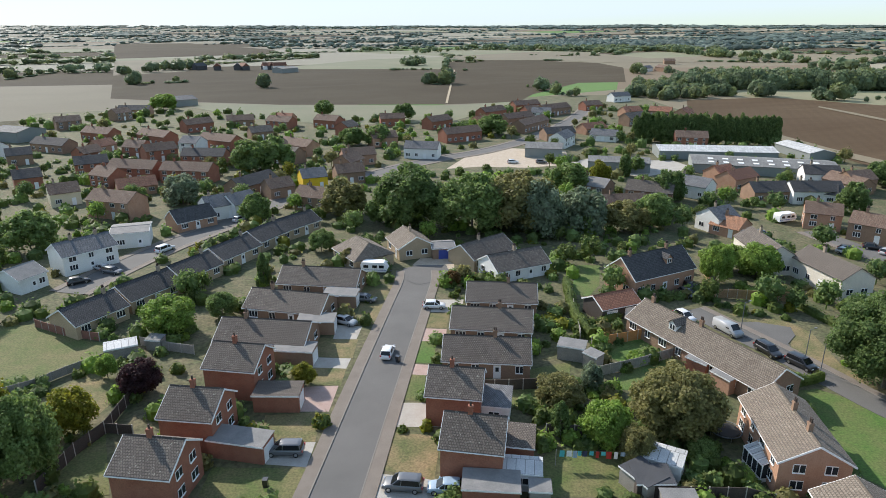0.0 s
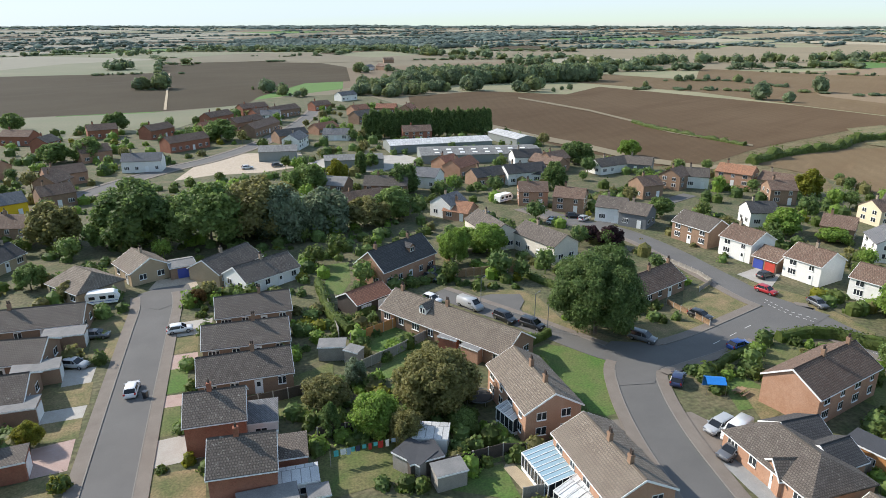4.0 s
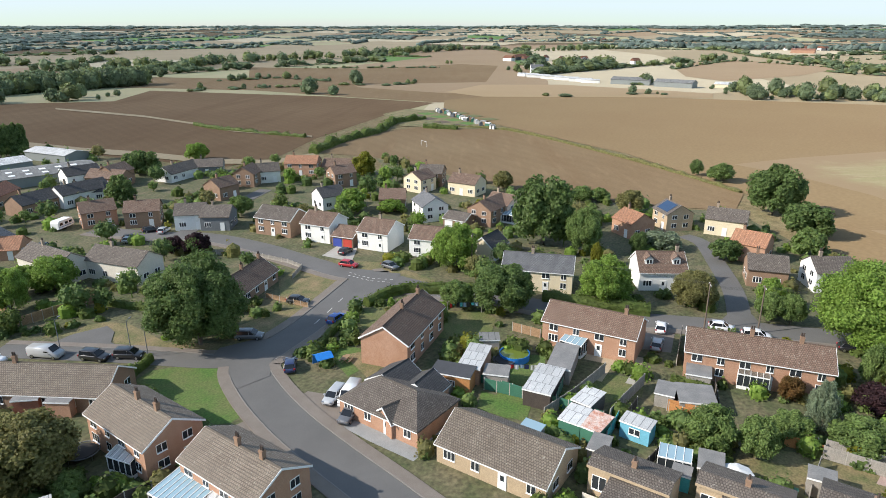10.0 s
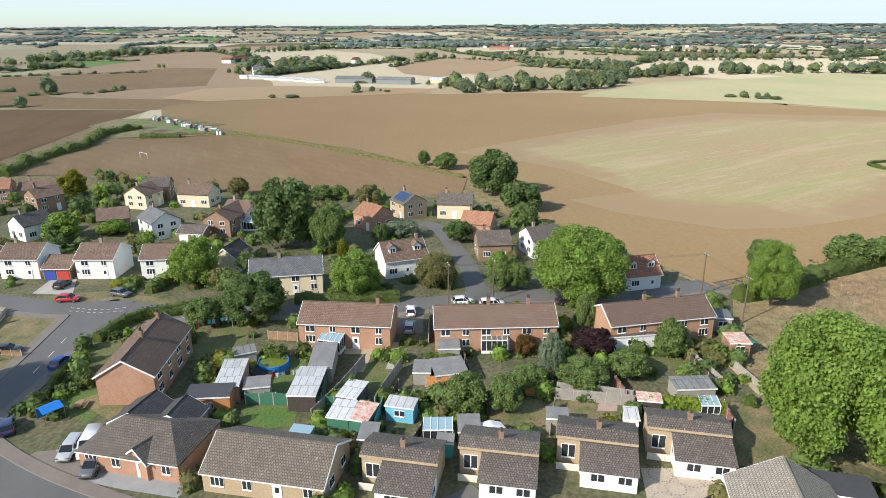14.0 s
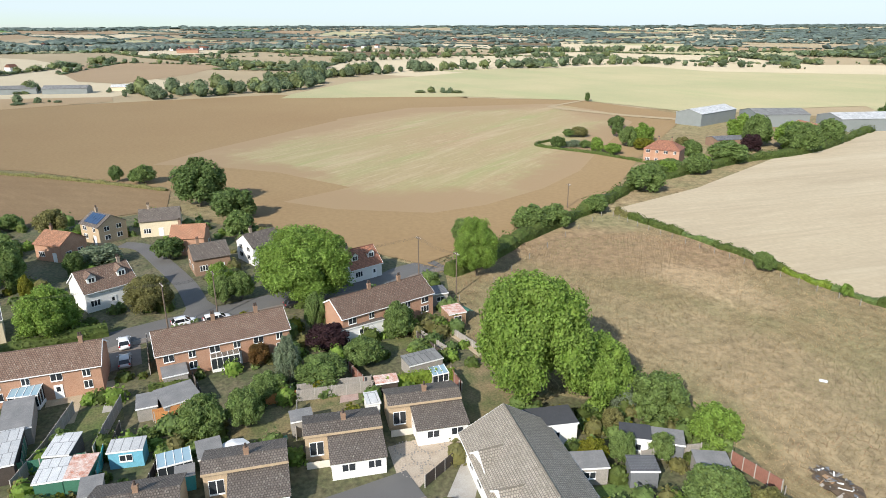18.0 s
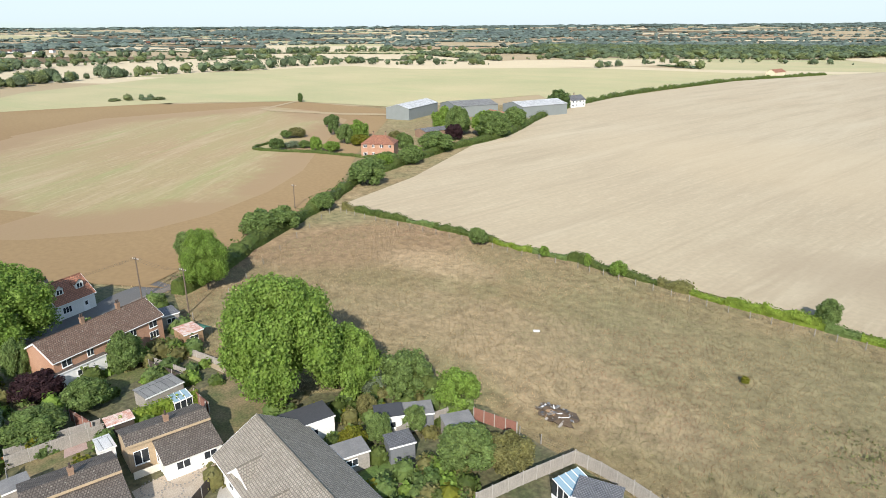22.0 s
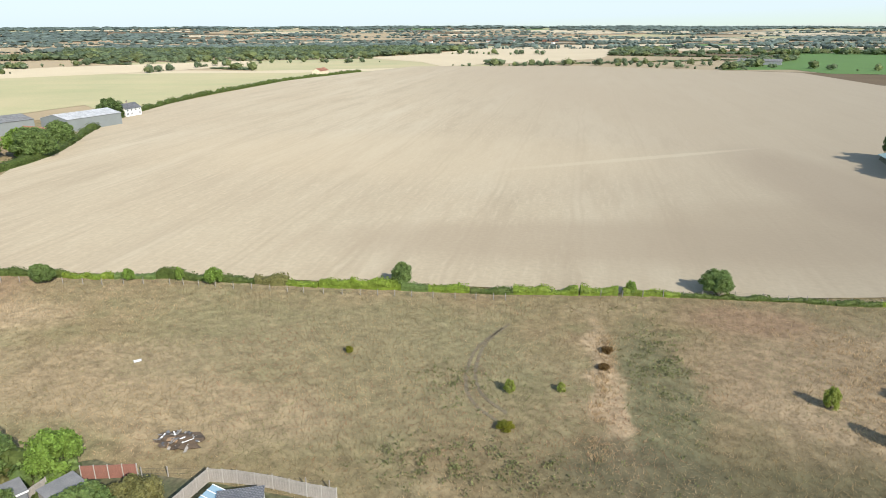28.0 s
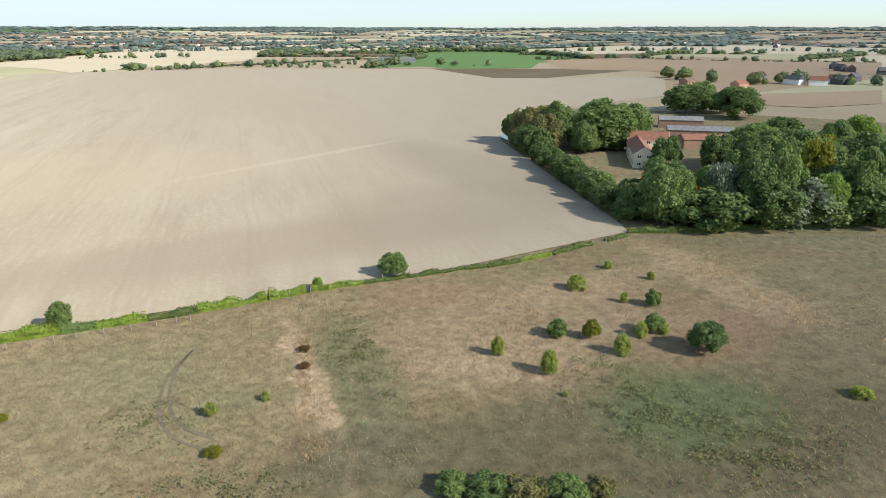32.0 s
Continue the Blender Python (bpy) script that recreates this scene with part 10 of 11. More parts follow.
road_dash(97.2, 71.9, -71.2, 0.6, 0.15, 0.21)
road_dash(97.6, 70.8, -71.2, 0.6, 0.15, 0.21)
road_dash(98.0, 69.7, -71.2, 0.6, 0.15, 0.21)
road_dash(98.3, 68.6, -71.2, 0.6, 0.15, 0.21)
road_dash(77.4, 69.1, 13.8, 2.0, 0.12, 0.125)
road_dash(82.0, 70.2, 13.8, 2.0, 0.12, 0.125)
road_dash(86.6, 71.4, 13.8, 2.0, 0.12, 0.125)
road_dash(97.5, 56.0, -77.9, 2.0, 0.12, 0.08)
road_dash(99.0, 49.0, -77.9, 2.0, 0.12, 0.08)

# ---- trees crowding round the hall ----
tree("willow", -154.1, -240.2, 17.6, 7.2)
tree("broad", -137.1, -229.5, 12.8, 5.7)
tree("broad", -166.3, -242.0, 18.1, 8.6)
tree("olive", -124.4, -239.2, 16.0, 7.0)
tree("olive", -124.3, -258.0, 13.3, 5.6)
tree("oak", -100.3, -140.7, 9.0, 4.4)
tree("broad", -107.5, -135.2, 15.8, 5.1)
tree("olive", -112.6, -132.5, 8.8, 3.3)
tree("willow", -120.1, -133.2, 16.2, 4.4)
tree("oak", -127.0, -129.2, 18.4, 5.9)
tree("broad", -133.6, -126.5, 20.6, 5.1)
tree("yellow", -152.1, -134.1, 19.9, 4.7)
tree("bright", -144.4, -122.8, 13.5, 4.4)
tree("broad", -155.1, -122.5, 19.1, 5.9)
tree("oak", -164.4, -123.9, 20.6, 4.6)
tree("oak", -162.5, -184.0, 13.6, 6.0)
tree("broad", -184.1, -186.9, 15.7, 7.2)
tree("oak", -182.3, -169.4, 16.5, 6.7)
tree("broad", -103.1, -165.3, 7.0, 4.6)
tree("oak", -107.8, -187.7, 8.0, 4.6)
tree("oak", -269.2, -295.0, 18.0, 12.5)
tree("broad", -275.0, -334.8, 18.2, 10.4)
tree("broad", -221.1, -189.8, 14.8, 6.6)
tree("bright", -252.6, -204.9, 13.7, 7.2)

# ---- bramble thicket in the near meadow ----
tree("broad", -21.2, -56.4, 2.0, 1.9)
tree("oak", -24.6, -54.7, 2.2, 2.2)
tree("olive", -28.6, -52.8, 2.3, 2.3)
tree("broad", -32.7, -51.5, 2.4, 2.2)
tree("olive", -36.0, -50.6, 2.3, 1.5)
hedge([(64.6, -50.0), (59.3, -52.1), (54.2, -54.2)], 2.6, 3.0, "hedge_leaf", "overgrown garden hedge of mixed shrubs", 8, 0.6, step=1.5)

# ---- farmhouse garden hedge and trees ----
hedge([(254.1, -136.1), (244.7, -124.6), (221.0, -138.3), (201.8, -146.4), (193.3, -153.4)], 1.3, 1.4, "hedge_leaf", "low hedge round the farmhouse garden", 6, 0.3, step=1.5)
tree("conifer", 254.2, -168.5, 9.8, 3.4)
tree("broad", 231.6, -159.1, 8.9, 3.4)
tree("bright", 239.5, -172.2, 7.8, 4.2)
tree("yellow", 223.1, -161.8, 4.7, 4.4)
tree("broad", 260.8, -148.2, 4.0, 2.7)
tree("olive", 260.5, -152.9, 4.6, 4.0)
tree("oak", 238.4, -131.1, 4.8, 2.5)
tree("bright", 223.1, -139.7, 6.7, 2.3)
tree("willow", 238.8, -138.1, 2.8, 3.4)
tree("broad", 234.0, -141.1, 3.5, 2.5)
tree("bright", 218.6, -144.2, 4.5, 3.2)
tree("olive", 222.0, -179.2, 4.4, 3.4)
tree("broad", 206.4, -171.2, 6.3, 3.8)
tree("bright", 183.1, -156.1, 6.1, 3.8)
tree("broad", 180.8, -136.7, 4.4, 4.4)
tree("bright", 180.0, -140.4, 5.2, 3.2)
tree("broad", 197.5, -180.4, 7.0, 5.7)
tree("bright", 224.7, -210.3, 11.8, 4.9)
tree("broad", 214.1, -209.3, 14.0, 5.7)
tree("bright", 205.0, -218.5, 11.2, 6.3)
tree("broad", 209.7, -243.2, 10.3, 5.7)
tree("purple", 206.3, -199.4, 6.9, 4.0)

# ---- far belts of trees: line, depth, height, spacing ----
BELTS = [
    ([(402, 741), (488, 733), (521, 639), (635, 714), (708, 685), (791, 679), (895, 659), (1091, 663), (1232, 671)], 45, 13, 11),
    ([(420, 697), (403, 577), (464, 579)], 20, 8, 9),
    ([(363, 435), (370, 438)], 6, 11, 6),
    ([(379, 413), (384, 398)], 10, 12, 10),
    ([(423, 490), (484, 466), (477, 391)], 12, 6, 8),
    ([(378, 335), (380, 334)], 6, 16, 9),
    ([(382, 314), (384, 313)], 5, 9, 9),
    ([(454, 361), (460, 345)], 14, 11, 8),
    ([(463, 326), (498, 315)], 8, 5, 8),
    ([(611, 549), (647, 493), (699, 408)], 5, 4, 8),
    ([(768, 438), (786, 424)], 20, 11, 9),
    ([(348, 431), (381, 418), (423, 380)], 3, 3, 7),
    ([(243, 448), (276, 436), (297, 441)], 25, 10, 7),
    ([(-96, 1225), (-38, 1234), (23, 1347)], 25, 9, 12),
    ([(24, 1376), (130, 1395), (216, 1458)], 35, 12, 14),
    ([(253, 1707), (432, 1422), (428, 1067), (497, 914)], 60, 13, 14),
    ([(-48, 845), (-26, 859)], 12, 11, 8),
    ([(-63, 764), (3, 776)], 3, 3, 8),
    ([(-14, 578), (7, 574)], 14, 11, 8),
    ([(23, 759), (26, 757)], 5, 7, 8),
    ([(2, 786), (6, 896)], 5, 9, 9),
    ([(23, 930), (46, 922)], 4, 5, 8),
    ([(149, 1156), (162, 1151)], 8, 9, 8),
    ([(182, 1121), (262, 1138)], 6, 7, 9),
    ([(675, 2218), (788, 1449)], 60, 12, 16),
    ([(69, 549), (81, 492), (94, 453)], 25, 9, 7),
    ([(196, 694), (244, 697)], 20, 10, 9),
    ([(519, 64), (493, 38), (507, -1), (513, -38), (572, -83)], 50, 11, 8),
    ([(490, 128), (497, 122)], 8, 9, 7),
    ([(503, 120), (501, 100)], 8, 6, 8),
    ([(576, 145), (582, 128)], 8, 9, 7),
    ([(567, 82), (569, 75)], 10, 10, 7),
    ([(663, 302), (677, 265), (740, 241), (776, 223)], 60, 13, 10),
    ([(796, 159), (1029, 128), (935, 6), (792, -20)], 14, 7, 10),
    ([(974, 170), (1035, 103)], 14, 11, 9),
    ([(1150, 26), (1165, -74), (1126, -168)], 14, 8, 10),
    ([(1151, 525), (1564, 331), (1500, 14), (1590, -233)], 60, 12, 16),
    ([(451, 179), (454, 158)], 5, 4, 8),
    ([(542, -31), (589, -55), (642, -94), (694, -155), (709, -242), (740, -362), (742, -494), (733, -546)], 40, 11, 9),
    ([(766, -47), (933, -177), (996, -342), (900, -578)], 30, 10, 14),
    ([(483, -140), (467, -174)], 4, 4, 8),
    ([(1434, -180), (1204, -317), (1137, -491), (1080, -805)], 40, 11, 16),
    ([(621, -53), (722, -230), (787, -341), (723, -503), (584, -629)], 18, 9, 10),
    ([(790, -411), (743, -505), (725, -615)], 25, 9, 10),
    ([(454, -644), (444, -788), (403, -875), (258, -910)], 18, 8, 10),
    ([(422, -1020), (251, -1200), (44, -1192)], 40, 10, 14),
    ([(1111, -449), (1120, -729), (831, -1026)], 40, 11, 14),
    ([(687, -720), (546, -853), (324, -1029)], 20, 9, 10),
    ([(-31, -912), (-199, -881), (-333, -804)], 20, 9, 10),
    ([(892, -1207), (390, -1491), (-224, -1517)], 45, 10, 15),
    ([(168, -836), (54, -845), (-22, -886), (-113, -837), (-233, -800)], 16, 9, 9),
    ([(346, -1330), (101, -1632), (-391, -1533), (-797, -1469)], 40, 10, 14),
    ([(-460, -934), (-618, -949), (-721, -814), (-891, -715)], 12, 8, 9),
    ([(-414, -554), (-426, -476), (-499, -457), (-537, -426)], 18, 10, 8),
    ([(-686, -1263), (-1023, -1159), (-1240, -1000)], 30, 9, 14),
    ([(-408, 624), (-417, 720), (-355, 727)], 14, 9, 8),
    ([(-272, 573), (-230, 600)], 12, 10, 8),
]


# rounded copses and woods: centre, radius, trees, height
COPSES = [(-147, 547, 2, 3, 12), (-334, 700, 3, 2, 11), (-326, 697, 3, 2, 12), (-318, 737, 8, 5, 12), (-306, 777, 16, 16, 13), (-37, 857, 14, 14, 12), (-11, 580, 5, 5, 10), (2, 578, 4, 4, 12),
          (150, 458, 10, 16, 9), (172, 470, 12, 16, 10), (200, 478, 9, 10, 9), (225, 476, 8, 9, 12), (140, 480, 12, 14, 8), (165, 520, 20, 20, 10), (205, 530, 20, 26, 13)]
for _i in range(12):
    COPSES.append((215 + _i * 13.5, 545 - _i * 2.0, 19 - _i * 0.5, 22, 15.5))
# far villages: centre, spread, houses
FAR_HOUSES = [(1380, 2520, 110, 25, 22), (1545, 101, 20, 60, 14), (1540, -247, 20, 80, 8), (-230, 775, 30, 10, 7), (560, 1500, 60, 30, 8), (900, 330, 30, 60, 12), (-500, -470, 25, 40, 6), (-700, -620, 40, 60, 6), (2100, 900, 100, 200, 22), (2200, -900, 120, 160, 18), (-1300, -1500, 150, 150, 18), (200, -2200, 200, 120, 18)]


# ---- dormers and roof lights ----


def nearest_house(x, y):
    return min((o for o in scene.objects if o.type == "EMPTY" and o.name.split(".")[0] == "house"), key=lambda o: (o.location.x - x) ** 2 + (o.location.y - y) ** 2)

dormer(nearest_house(124.7, 22.7), -2.6, -1, 8, 3.8, 6.6, "render_white", "tile_brown")
dormer(nearest_house(124.7, 22.7), 2.6, -1, 8, 3.8, 6.6, "render_white", "tile_brown")
dormer(nearest_house(39.5, 87.9), -4.5, -1, 7.6, 2.6, 5.0, "render_white", "tile_grey")
dormer(nearest_house(39.5, 116.2), 2.0, -1, 8.0, 3.8, 7.0, "brick_orange", "tile_dark")
solar_panels(nearest_house(160.6, 27.5), 7.0, 4.4, 6.5, -1, 5)
dormer(nearest_house(122.1, -24.2), -1.9, -1, 6.4, 3.0, 5.8, "render_white", "tile_red")
dormer(nearest_house(122.1, -24.2), 1.9, -1, 6.4, 3.0, 5.8, "render_white", "tile_red")


def rooflights(ob, n, W, he, hr):
    """Two rows of pale rooflights on the slope of a works building that faces the village."""
    rise = (hr - he) / (W / 2)
    for row in (0.3, 0.7):
        for i in range(n):
            y = -W / 2 * (1 - row)
            part("rooflight", shared(("rl", n), lambda: Geo().box(-0.9, 0.9, -0.7, 0.7, 0, 0.08).mesh("rooflight", "upvc")), "", ob, at=pose(-19 + 38 * (i + 0.5) / n, y, he + (W / 2 + y) * rise + 0.14, math.degrees(math.atan(rise))))


rooflights(min((o for o in scene.objects if o.name.startswith("works_building")), key=lambda o: abs(o.location.x - 110.1) + abs(o.location.y - 223.2)), 8, 18, 3.1, 4.3)

# ---- far trees and meadow grass ----


def far_trees():
    """The far country: a patchwork of fields with hedgerows round them, copses, woods and wooded horizon."""
    rnd = random.Random(11)
    proto = []
    for s in range(9):
        near = s < 3
        bm = lumpy(s + 2, 2 if near else 1, 0.4, 1.5, 0.85)
        bm.verts.index_update()
        v, f = [tuple(q.co * (0.86 if s < 6 else 1.0)) for q in bm.verts], [tuple(q.index for q in e.verts) for e in bm.faces]
        bm.free()
        for _ in range(300 if near else 46 if s < 6 else 0):
            d = Vector((rnd.gauss(0, 1), rnd.gauss(0, 1), rnd.gauss(0.25, 0.8))).normalized()
            c = d * (0.84 + 0.3 * noise.noise(d * 2.1 + Vector((s * 5.0, 0, 0))) + rnd.uniform(-0.06, 0.1))
            m = (d + Vector((rnd.gauss(0, 0.5), rnd.gauss(0, 0.5), rnd.gauss(0, 0.5)))).normalized()
            u = m.orthogonal().normalized() * (rnd.uniform(0.07, 0.15) if near else rnd.uniform(0.13, 0.22))
            w = m.cross(u)
            n = len(v)
            v += [tuple(c + u), tuple(c + w), tuple(c - u), tuple(c - w)]
            f.append((n, n + 1, n + 2, n + 3))
        proto.append((v, f))
    near, light, far = ([], []), ([], []), ([], [])

    def put(x, y, r, h):
        d = math.hypot(x, y)
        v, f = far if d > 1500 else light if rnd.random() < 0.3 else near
        pv, pf = proto[rnd.randrange(3) + (0 if d < 780 else 3 if d < 1500 else 6)]
        a, k, z = rnd.uniform(0, 6.28), len(v), land(x, y) - h * 0.05
        c, s = math.cos(a), math.sin(a)
        v.extend((x + r * (p[0] * c - p[1] * s), y + r * (p[0] * s + p[1] * c), z + h * 0.5 * (p[2] + 0.95)) for p in pv)
        f.extend(tuple(k + i for i in q) for q in pf)

    def free(x, y):
        return not any(inside_poly(x, y, p) for p in OUTLINES.values())
    kinds = ["pale_stubble", "stubble_dull", "drill_tan", "green_field", "plough_grey", "crop_green"]
    share = [0] * 6 + [1] * 6 + [2] * 3 + [3] * 4 + [4] * 3 + [5]
    wide, deep_, turn = 340.0, 210.0, radians(24)
    ct, st = math.cos(turn), math.sin(turn)
    knots = {}

    def knot(i, j):
        if (i, j) not in knots:
            q = random.Random(i * 7919 + j * 104729)
            a, b = (i + 0.5 * (j % 2) + q.uniform(-0.3, 0.3)) * wide, (j + q.uniform(-0.28, 0.28)) * deep_
            knots[i, j] = (a * ct - b * st, a * st + b * ct)
        return knots[i, j]
    fv, ff, fm = [], [], []
    for i in range(-16, 16):
        for j in range(-25, 25):
            c = [knot(i, j), knot(i + 1, j), knot(i + 1, j + 1), knot(i, j + 1)]
            mx, my = sum(p[0] for p in c) / 4, sum(p[1] for p in c) / 4
            d = math.hypot(mx, my)
            if d < 560 or d > 4600:
                continue
            k = len(fv)
            for a in range(4):
                for b in range(4):
                    u, w = a / 3, b / 3
                    x = (c[0][0] * (1 - u) + c[1][0] * u) * (1 - w) + (c[3][0] * (1 - u) + c[2][0] * u) * w
                    y = (c[0][1] * (1 - u) + c[1][1] * u) * (1 - w) + (c[3][1] * (1 - u) + c[2][1] * u) * w
                    fv.append((x, y, land(x, y) + (0.012 if math.hypot(x, y) < 2250 else 1.2)))
            m = share[rnd.randrange(len(share))]
            for a in range(3):
                for b in range(3):
                    q = k + a * 4 + b
                    ff.append((q, q + 4, q + 5, q + 1))
                    fm.append(m)
            if d < 860:
                continue
            gap = 8 if d < 1300 else 12 if d < 2300 else 19
            for p, q in ((c[0], c[1]), (c[0], c[3])):
                style = rnd.random()
                if style < 0.22:
                    continue
                ln = math.hypot(q[0] - p[0], q[1] - p[1])
                for t in range(int(ln / gap)):
                    u = (t + rnd.uniform(-0.4, 0.4)) * gap / ln
                    x, y = p[0] + (q[0] - p[0]) * u, p[1] + (q[1] - p[1]) * u
                    if not free(x, y):
                        continue
                    tall = rnd.random() < (0.75 if style > 0.7 else 0.22)
                    put(x, y, gap * rnd.uniform(0.5, 0.8) if not tall else rnd.uniform(4.5, 8) * (1 + d / 4000), rnd.uniform(6.5, 12) if tall else rnd.uniform(2.2, 4))
            wood = noise.noise(Vector((mx / 900, my / 900, 3.0))) + 0.5 * rnd.random() + (0.14 if d > 2300 else 0.0)
            if wood > 0.6 and d > 1000:
                gap = 17 if d < 2300 else 30
                for a in range(int(wide * 0.9 / gap)):
                    for b in range(int(deep_ * 0.8 / gap)):
                        u, w = (a + rnd.random()) * gap / wide, (b + rnd.random()) * gap / deep_
                        x = (c[0][0] * (1 - u) + c[1][0] * u) * (1 - w) + (c[3][0] * (1 - u) + c[2][0] * u) * w
                        y = (c[0][1] * (1 - u) + c[1][1] * u) * (1 - w) + (c[3][1] * (1 - u) + c[2][1] * u) * w
                        if free(x, y):
                            put(x, y, gap * rnd.uniform(0.5, 0.75), rnd.uniform(8, 14))
    me = bpy.data.meshes.new("far_fields")
    me.from_pydata(fv, [], ff)
    for k in kinds:
        me.materials.append(MATS[k])
    me.polygons.foreach_set("material_index", fm)
    tagged(new("far_fields", me), "patchwork of stubble, ploughed and green fields", "fields", "", "structure")
    for line, deep, high, gap in BELTS:
        for (ax, ay), (bx, by) in zip(line, line[1:]):
            ln = math.hypot(bx - ax, by - ay)
            for i in range(max(1, int(ln / gap))):
                for _ in range(max(1, int(deep / 14))):
                    q, o = min(1.0, max(0.0, rnd.random() + rnd.gauss(0, 0.02))), rnd.uniform(0, deep)
                    x, y = ax + (bx - ax) * q, ay + (by - ay) * q
                    d = math.hypot(x, y)
                    h = high * (rnd.uniform(0.5, 1.35) if rnd.random() < 0.65 else rnd.uniform(0.25, 0.45))
                    put(x * (1 + o / d), y * (1 + o / d), h * rnd.uniform(0.38, 0.6), h)
                    if deep < 16:
                        q = rnd.random()
                        put(ax + (bx - ax) * q, ay + (by - ay) * q, rnd.uniform(2, 5), rnd.uniform(1.5, 3))
    for cx, cy, r, n, h in COPSES:
        for _ in range(n):
            a, o = rnd.uniform(0, 6.28), r * math.sqrt(rnd.random())
            k = h * rnd.uniform(0.75, 1.15)
            put(cx + o * math.cos(a), cy + o * math.sin(a), k * rnd.uniform(0.36, 0.5), k)
    for i in range(3000):
        a, d = rnd.uniform(0, 2 * math.pi), rnd.uniform(4050, 4780)
        put(d * math.cos(a), d * math.sin(a), rnd.uniform(18, 44), rnd.uniform(8, 14) * (1 + 0.5 * noise.noise(Vector((a * 9, 0, 0)))))
    # trees past 1500 m get the palest, bluest green, with haze in its colour
    for (v, f), m in ((near, "far_haze_leaf"), (light, "light_leaf"), (far, "distant_haze_leaf")):
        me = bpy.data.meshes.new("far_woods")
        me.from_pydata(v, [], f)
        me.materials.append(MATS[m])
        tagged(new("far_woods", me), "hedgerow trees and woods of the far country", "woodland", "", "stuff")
    roofs = {"tile_red": Geo(), "render_white": Geo(), "slate": Geo()}
    for cx, cy, sx, sy, n in FAR_HOUSES:
        for _ in range(n):
            x, y = rnd.gauss(cx, sx), rnd.gauss(cy, sy)
            z, a, ln, w = land(x, y), rnd.uniform(0, 3.14), rnd.uniform(9, 16), 4.0
            c, s = math.cos(a), math.sin(a)
            for part_of, prof in ((roofs["render_white" if rnd.random() < 0.5 else "slate"], [(-w, -1), (w, -1), (w, 4.5), (-w, 4.5)]), (roofs["tile_red" if rnd.random() < 0.7 else "slate"], [(-w - 0.5, 4.4), (w + 0.5, 4.4), (0, 8.0)])):
                k = len(part_of.v)
                part_of.prism(prof, -ln / 2, ln / 2)
                part_of.v[k:] = [(x + p[0] * c - p[1] * s, y + p[0] * s + p[1] * c, z + p[2]) for p in part_of.v[k:]]
    for m, g in roofs.items():
        tagged(part("far_houses", g, m), "far houses of villages across the country", "houses", "", "stuff")


# tall dry grass: from, to, breadth, tufts
TUFTS = [((-10.3, -100.7), (-7.2, -66.0), 1.8, 500), ((-46.4, -106.5), (-43.0, -71.2), 9.0, 900), ((-93.2, -108.0), (-93.5, -80.0), 6.0, 600)]


def meadow_grass():
    """Upright dry grass and weeds over the meadow, straw coloured, russet and grey green by patches."""
    rnd = random.Random(23)
    sets = {"straw": Geo(), "weed_grass": Geo(), "dry_grass": Geo(), "sorrel": Geo()}
    keep = [OUTLINES["village_ground"]] + [p for n, p in OUTLINES.items() if n.startswith("field") and min(math.hypot(*q) for q in p) < 200]

    def tuft(g, x, y, h, blades):
        for _ in range(blades):
            a, o = rnd.uniform(0, 6.28), rnd.uniform(0.05, 0.45)
            bx, by = x + o * math.cos(a), y + o * math.sin(a)
            t = rnd.uniform(0, 6.28)
            wx, wy = 0.035 * math.cos(t), 0.035 * math.sin(t)
            lx, ly = rnd.gauss(0, 0.22), rnd.gauss(0, 0.22)
            g.face((bx - wx, by - wy, 0), (bx + wx, by + wy, 0), (bx + lx, by + ly, h * rnd.uniform(0.7, 1.2)))
    for i in range(-283, 217):
        for j in range(-250, -58):
            x, y = i * 0.6 + rnd.uniform(-0.3, 0.3), j * 0.6 + rnd.uniform(-0.3, 0.3)
            if math.hypot(x, y) > 165 or any(inside_poly(x, y, p) for p in keep):
                continue
            k = 1.2 * noise.noise(Vector((x / 22, y / 22, 2.0))) + 0.5 * noise.noise(Vector((x / 6, y / 6, 8.0))) + rnd.gauss(0, 0.2)
            q = 1.2 * noise.noise(Vector((x / 30, y / 30, 11.0))) + 0.4 * noise.noise(Vector((x / 7, y / 7, 4.0))) + rnd.gauss(0, 0.15)
            kind = "dry_grass" if k > 0.34 else "weed_grass" if k < -0.42 else "sorrel" if q > 0.3 else "straw"
            tuft(sets[kind], x, y, rnd.uniform(0.12, 0.34) * (1 + 0.6 * noise.noise(Vector((x / 9, y / 9, 5.0)))), 4)
    for (ax, ay), (bx, by), w, n in TUFTS:
        for _ in range(n):
            t = rnd.random()
            x, y = ax + (bx - ax) * t + rnd.gauss(0, w / 2), ay + (by - ay) * t + rnd.gauss(0, w / 2)
            if noise.noise(Vector((x / 5, y / 5, 3.0))) > -0.15 and not any(inside_poly(x, y, p) for p in keep):
                tuft(sets["dry_grass"], x, y, rnd.uniform(0.3, 0.55), 5)
    text = {"straw": "tufts of dry meadow grass", "weed_grass": "grey green meadow weeds", "dry_grass": "tall straw coloured dry grass", "sorrel": "russet seed heads of dock and sorrel"}
    for m, g in sets.items():
        tagged(part("meadow_grass", g, m), text[m], "grass", "", "stuff")


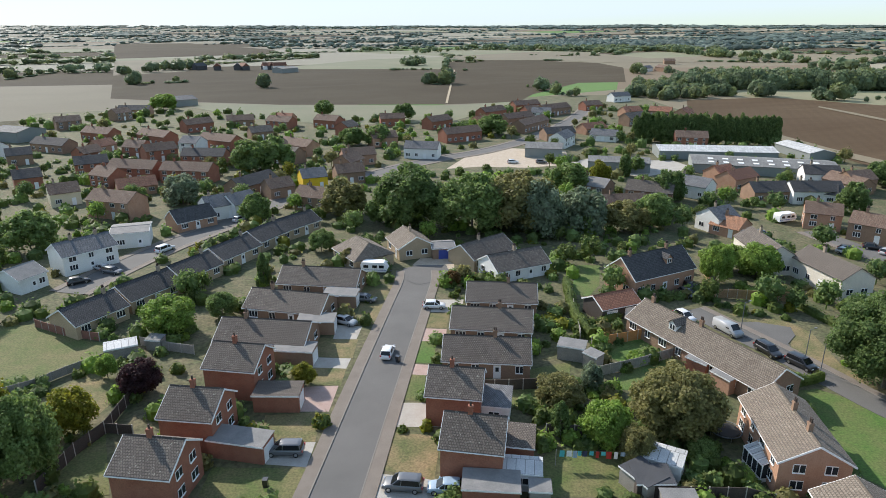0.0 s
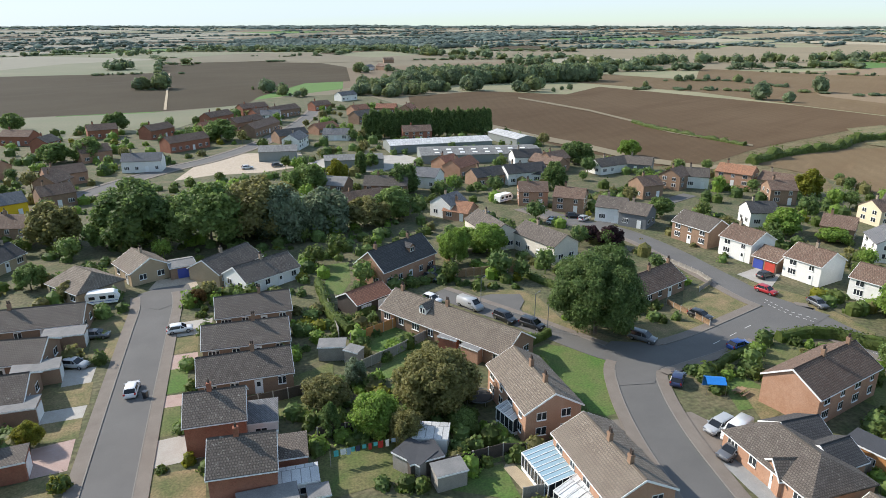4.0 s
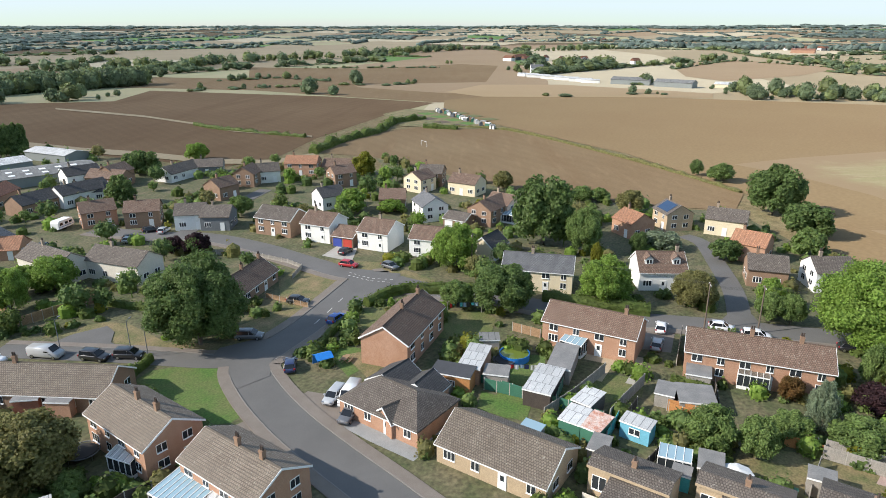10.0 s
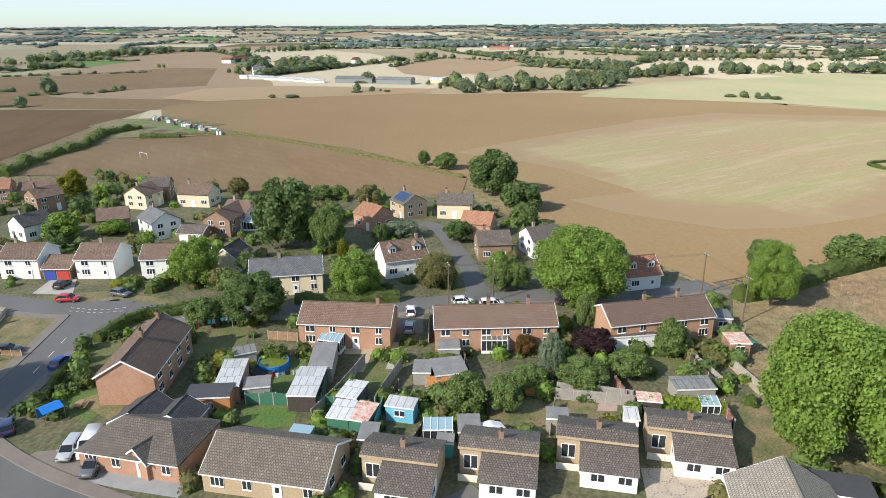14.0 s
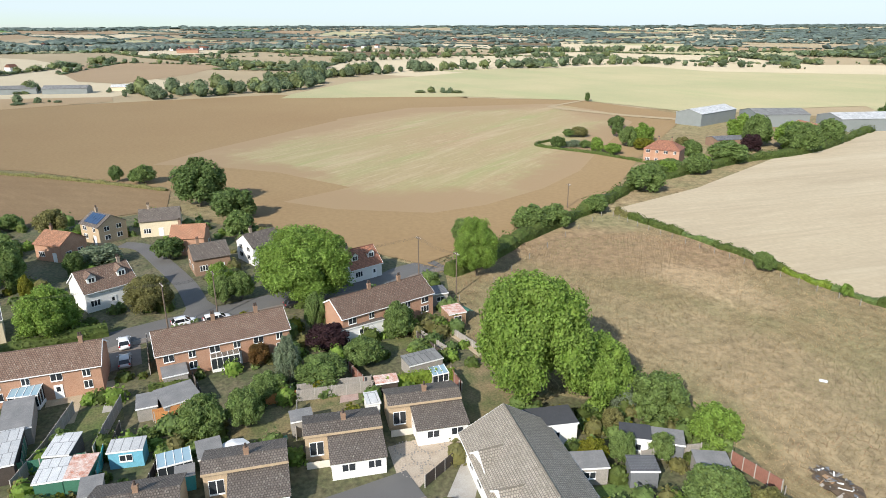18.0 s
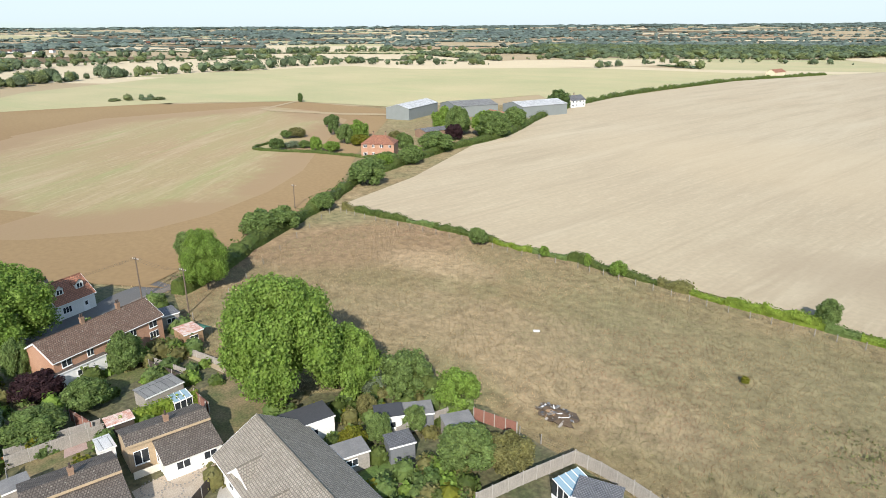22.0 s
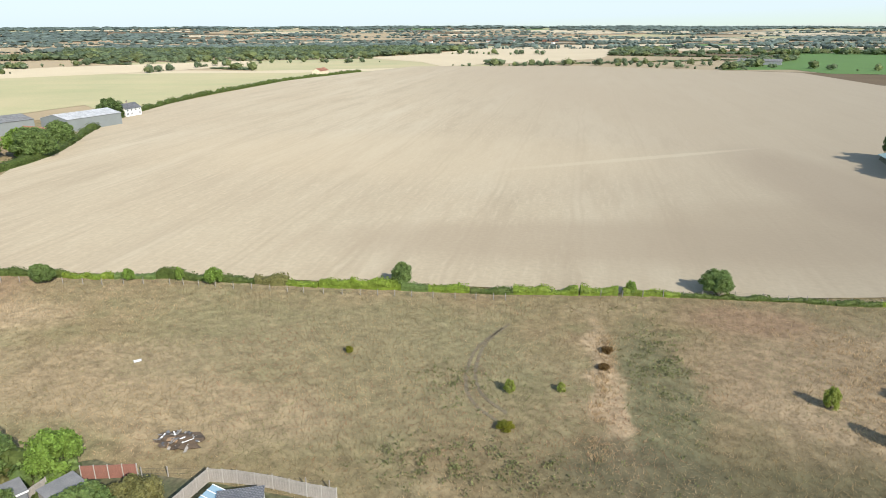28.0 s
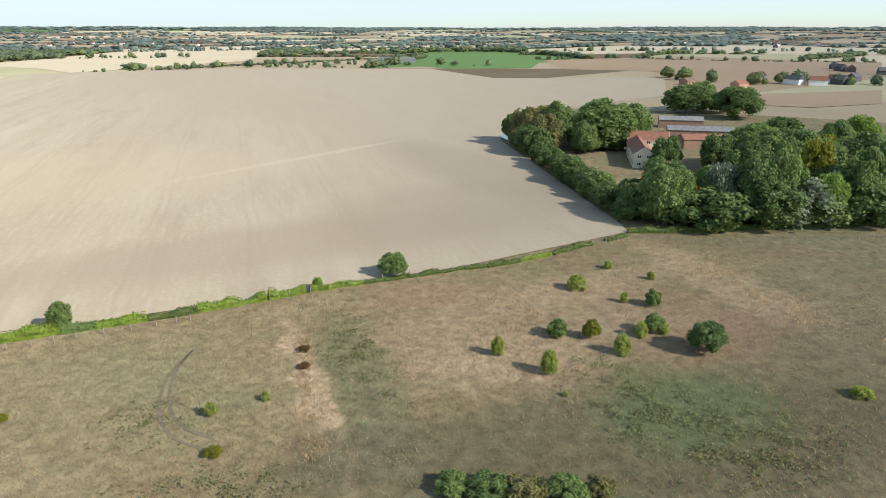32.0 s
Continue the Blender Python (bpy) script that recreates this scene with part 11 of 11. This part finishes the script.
def garden_filler():
    """Shrubs and low growth that fill the gardens, and small trees between the farther houses."""
    rnd = random.Random(37)
    sets = {k: Geo() for k in ("leaf_mid", "leaf_dark", "leaf_bright", "leaf_olive", "hedge_leaf", "leaf_yellow")}
    names = ["leaf_mid"] * 10 + ["leaf_dark"] * 7 + ["leaf_bright"] * 5 + ["leaf_olive"] * 5 + ["hedge_leaf"] * 8 + ["leaf_yellow"]
    out = OUTLINES["village_ground"]
    bm = lumpy(5, 1, 0.3)
    bm.verts.index_update()
    ball = ([tuple(v.co) for v in bm.verts], [tuple(v.index for v in f.verts) for f in bm.faces])
    bm.free()
    made = 0
    for _ in range(90000):
        if made >= 5600:
            break
        d = 38 * math.exp(rnd.random() * math.log(420 / 38))
        a = radians(rnd.uniform(-48, 160))
        x, y = d * math.cos(a), d * math.sin(a)
        if noise.noise(Vector((x / 11, y / 11, 4.0))) < -0.05 or not inside_poly(x, y, out) or not clear(x, y, 0.7):
            continue
        made += 1
        g = sets[names[rnd.randrange(len(names))]]
        r = rnd.uniform(0.4, 1.3) * (1 + d / 220)
        h = r * rnd.uniform(0.9, 1.9)
        n = 90 if d < 120 else 36
        for _ in range(n):
            v = Vector((rnd.gauss(0, 1), rnd.gauss(0, 1), abs(rnd.gauss(0, 1)))).normalized()
            k = 0.72 + 0.3 * noise.noise(v * 2 + Vector((x, y, 0))) + rnd.uniform(0, 0.25)
            c = Vector((x + v.x * r * k, y + v.y * r * k, v.z * h * k))
            s = rnd.uniform(0.11, 0.24) * (1 + d / 300)
            m = (v + Vector((rnd.gauss(0, 0.5), rnd.gauss(0, 0.5), rnd.gauss(0, 0.5)))).normalized()
            u = m.orthogonal().normalized()
            w = m.cross(u)
            g.face(c + u * s, c + w * s, c - u * s, c - w * s)
        for ring in range(2):
            k0 = len(g.v)
            for i in range(7):
                t = 6.2832 * i / 7
                g.v.append((x + r * 0.7 * math.cos(t), y + r * 0.7 * math.sin(t), 0.0 if ring == 0 else h * 0.55))
            if ring:
                g.f += [(k0 - 7 + i, k0 - 7 + (i + 1) % 7, k0 + (i + 1) % 7, k0 + i) for i in range(7)]
                g.v.append((x, y, h * 0.8))
                g.f += [(k0 + i, k0 + (i + 1) % 7, k0 + 7) for i in range(7)]
    made = 0
    for _ in range(20000):
        if made >= 300:
            break
        d = rnd.uniform(115, 400)
        a = radians(rnd.uniform(15, 150))
        x, y = d * math.cos(a), d * math.sin(a)
        if not inside_poly(x, y, out) or not clear(x, y, 1.6):
            continue
        made += 1
        g = sets[names[rnd.randrange(len(names))]]
        h = rnd.uniform(2.6, 6.5)
        r = h * rnd.uniform(0.36, 0.52)
        g.rod((x, y, -0.1), (x, y, h * 0.5), 0.12, 5)
        for b in range(9):
            t, zz = b * 2.4, 0.95 - 1.5 * (b + 0.5) / 9
            q = math.sqrt(max(0.0, 1 - zz * zz)) * 0.52
            bx, by, bz, br = x + q * r * math.cos(t), y + q * r * math.sin(t), h * 0.56 + zz * h * 0.24, r * rnd.uniform(0.42, 0.58)
            k0 = len(g.v)
            g.v += [(bx + p[0] * br * 0.66, by + p[1] * br * 0.66, bz + p[2] * br * 0.66) for p in ball[0]]
            g.f += [tuple(k0 + e for e in f) for f in ball[1]]
            for _ in range(62):
                v = Vector((rnd.gauss(0, 1), rnd.gauss(0, 1), rnd.gauss(0.3, 1))).normalized()
                c = Vector((bx, by, bz)) + v * br * rnd.uniform(0.66, 1.2)
                s = rnd.uniform(0.12, 0.25)
                m = (v + Vector((rnd.gauss(0, 0.5), rnd.gauss(0, 0.5), rnd.gauss(0, 0.5)))).normalized()
                u = m.orthogonal().normalized()
                w = m.cross(u)
                g.face(c + u * s, c + w * s, c - u * s, c - w * s)
    for m, g in sets.items():
        tagged(part("garden_shrubs", g, m), "mixed leafy shrubs and small trees filling the gardens", "shrub", "", "stuff")


WEEDS = [(-50.9, -64.0, 4, 3, 420), (-57.9, -51.6, 6, 4, 700), (-53.9, -57.7, 5, 3, 300), (-50.8, -75.2, 3, 2, 120), (-17.6, -87.9, 2.5, 9, 220), (-17.0, -92.6, 2.5, 9, 260), (12.7, -80.7, 4, 3, 150), (10.4, -62.1, 6, 2, 200), (5.0, -64.0, 7, 2.5, 260)]


def weeds():
    """Green weeds growing through the dry grass."""
    rnd = random.Random(51)
    g = Geo()
    for cx, cy, sx, sy, n in WEEDS:
        for _ in range(n):
            x, y = rnd.gauss(cx, sx), rnd.gauss(cy, sy)
            if noise.noise(Vector((x / 3, y / 3, 6.0))) < -0.1:
                continue
            for _ in range(5):
                c = Vector((x + rnd.gauss(0, 0.25), y + rnd.gauss(0, 0.25), rnd.uniform(0.05, 0.45)))
                m = Vector((rnd.gauss(0, 1), rnd.gauss(0, 1), rnd.gauss(1, 0.5))).normalized()
                u = m.orthogonal().normalized() * rnd.uniform(0.07, 0.15)
                w = m.cross(u)
                g.face(c + u, c + w, c - u, c - w)
    tagged(part("green_weeds", g, "weed_green"), "patches of green weeds in the dry meadow", "weeds", "", "stuff")


far_trees()
meadow_grass()
garden_filler()
weeds()
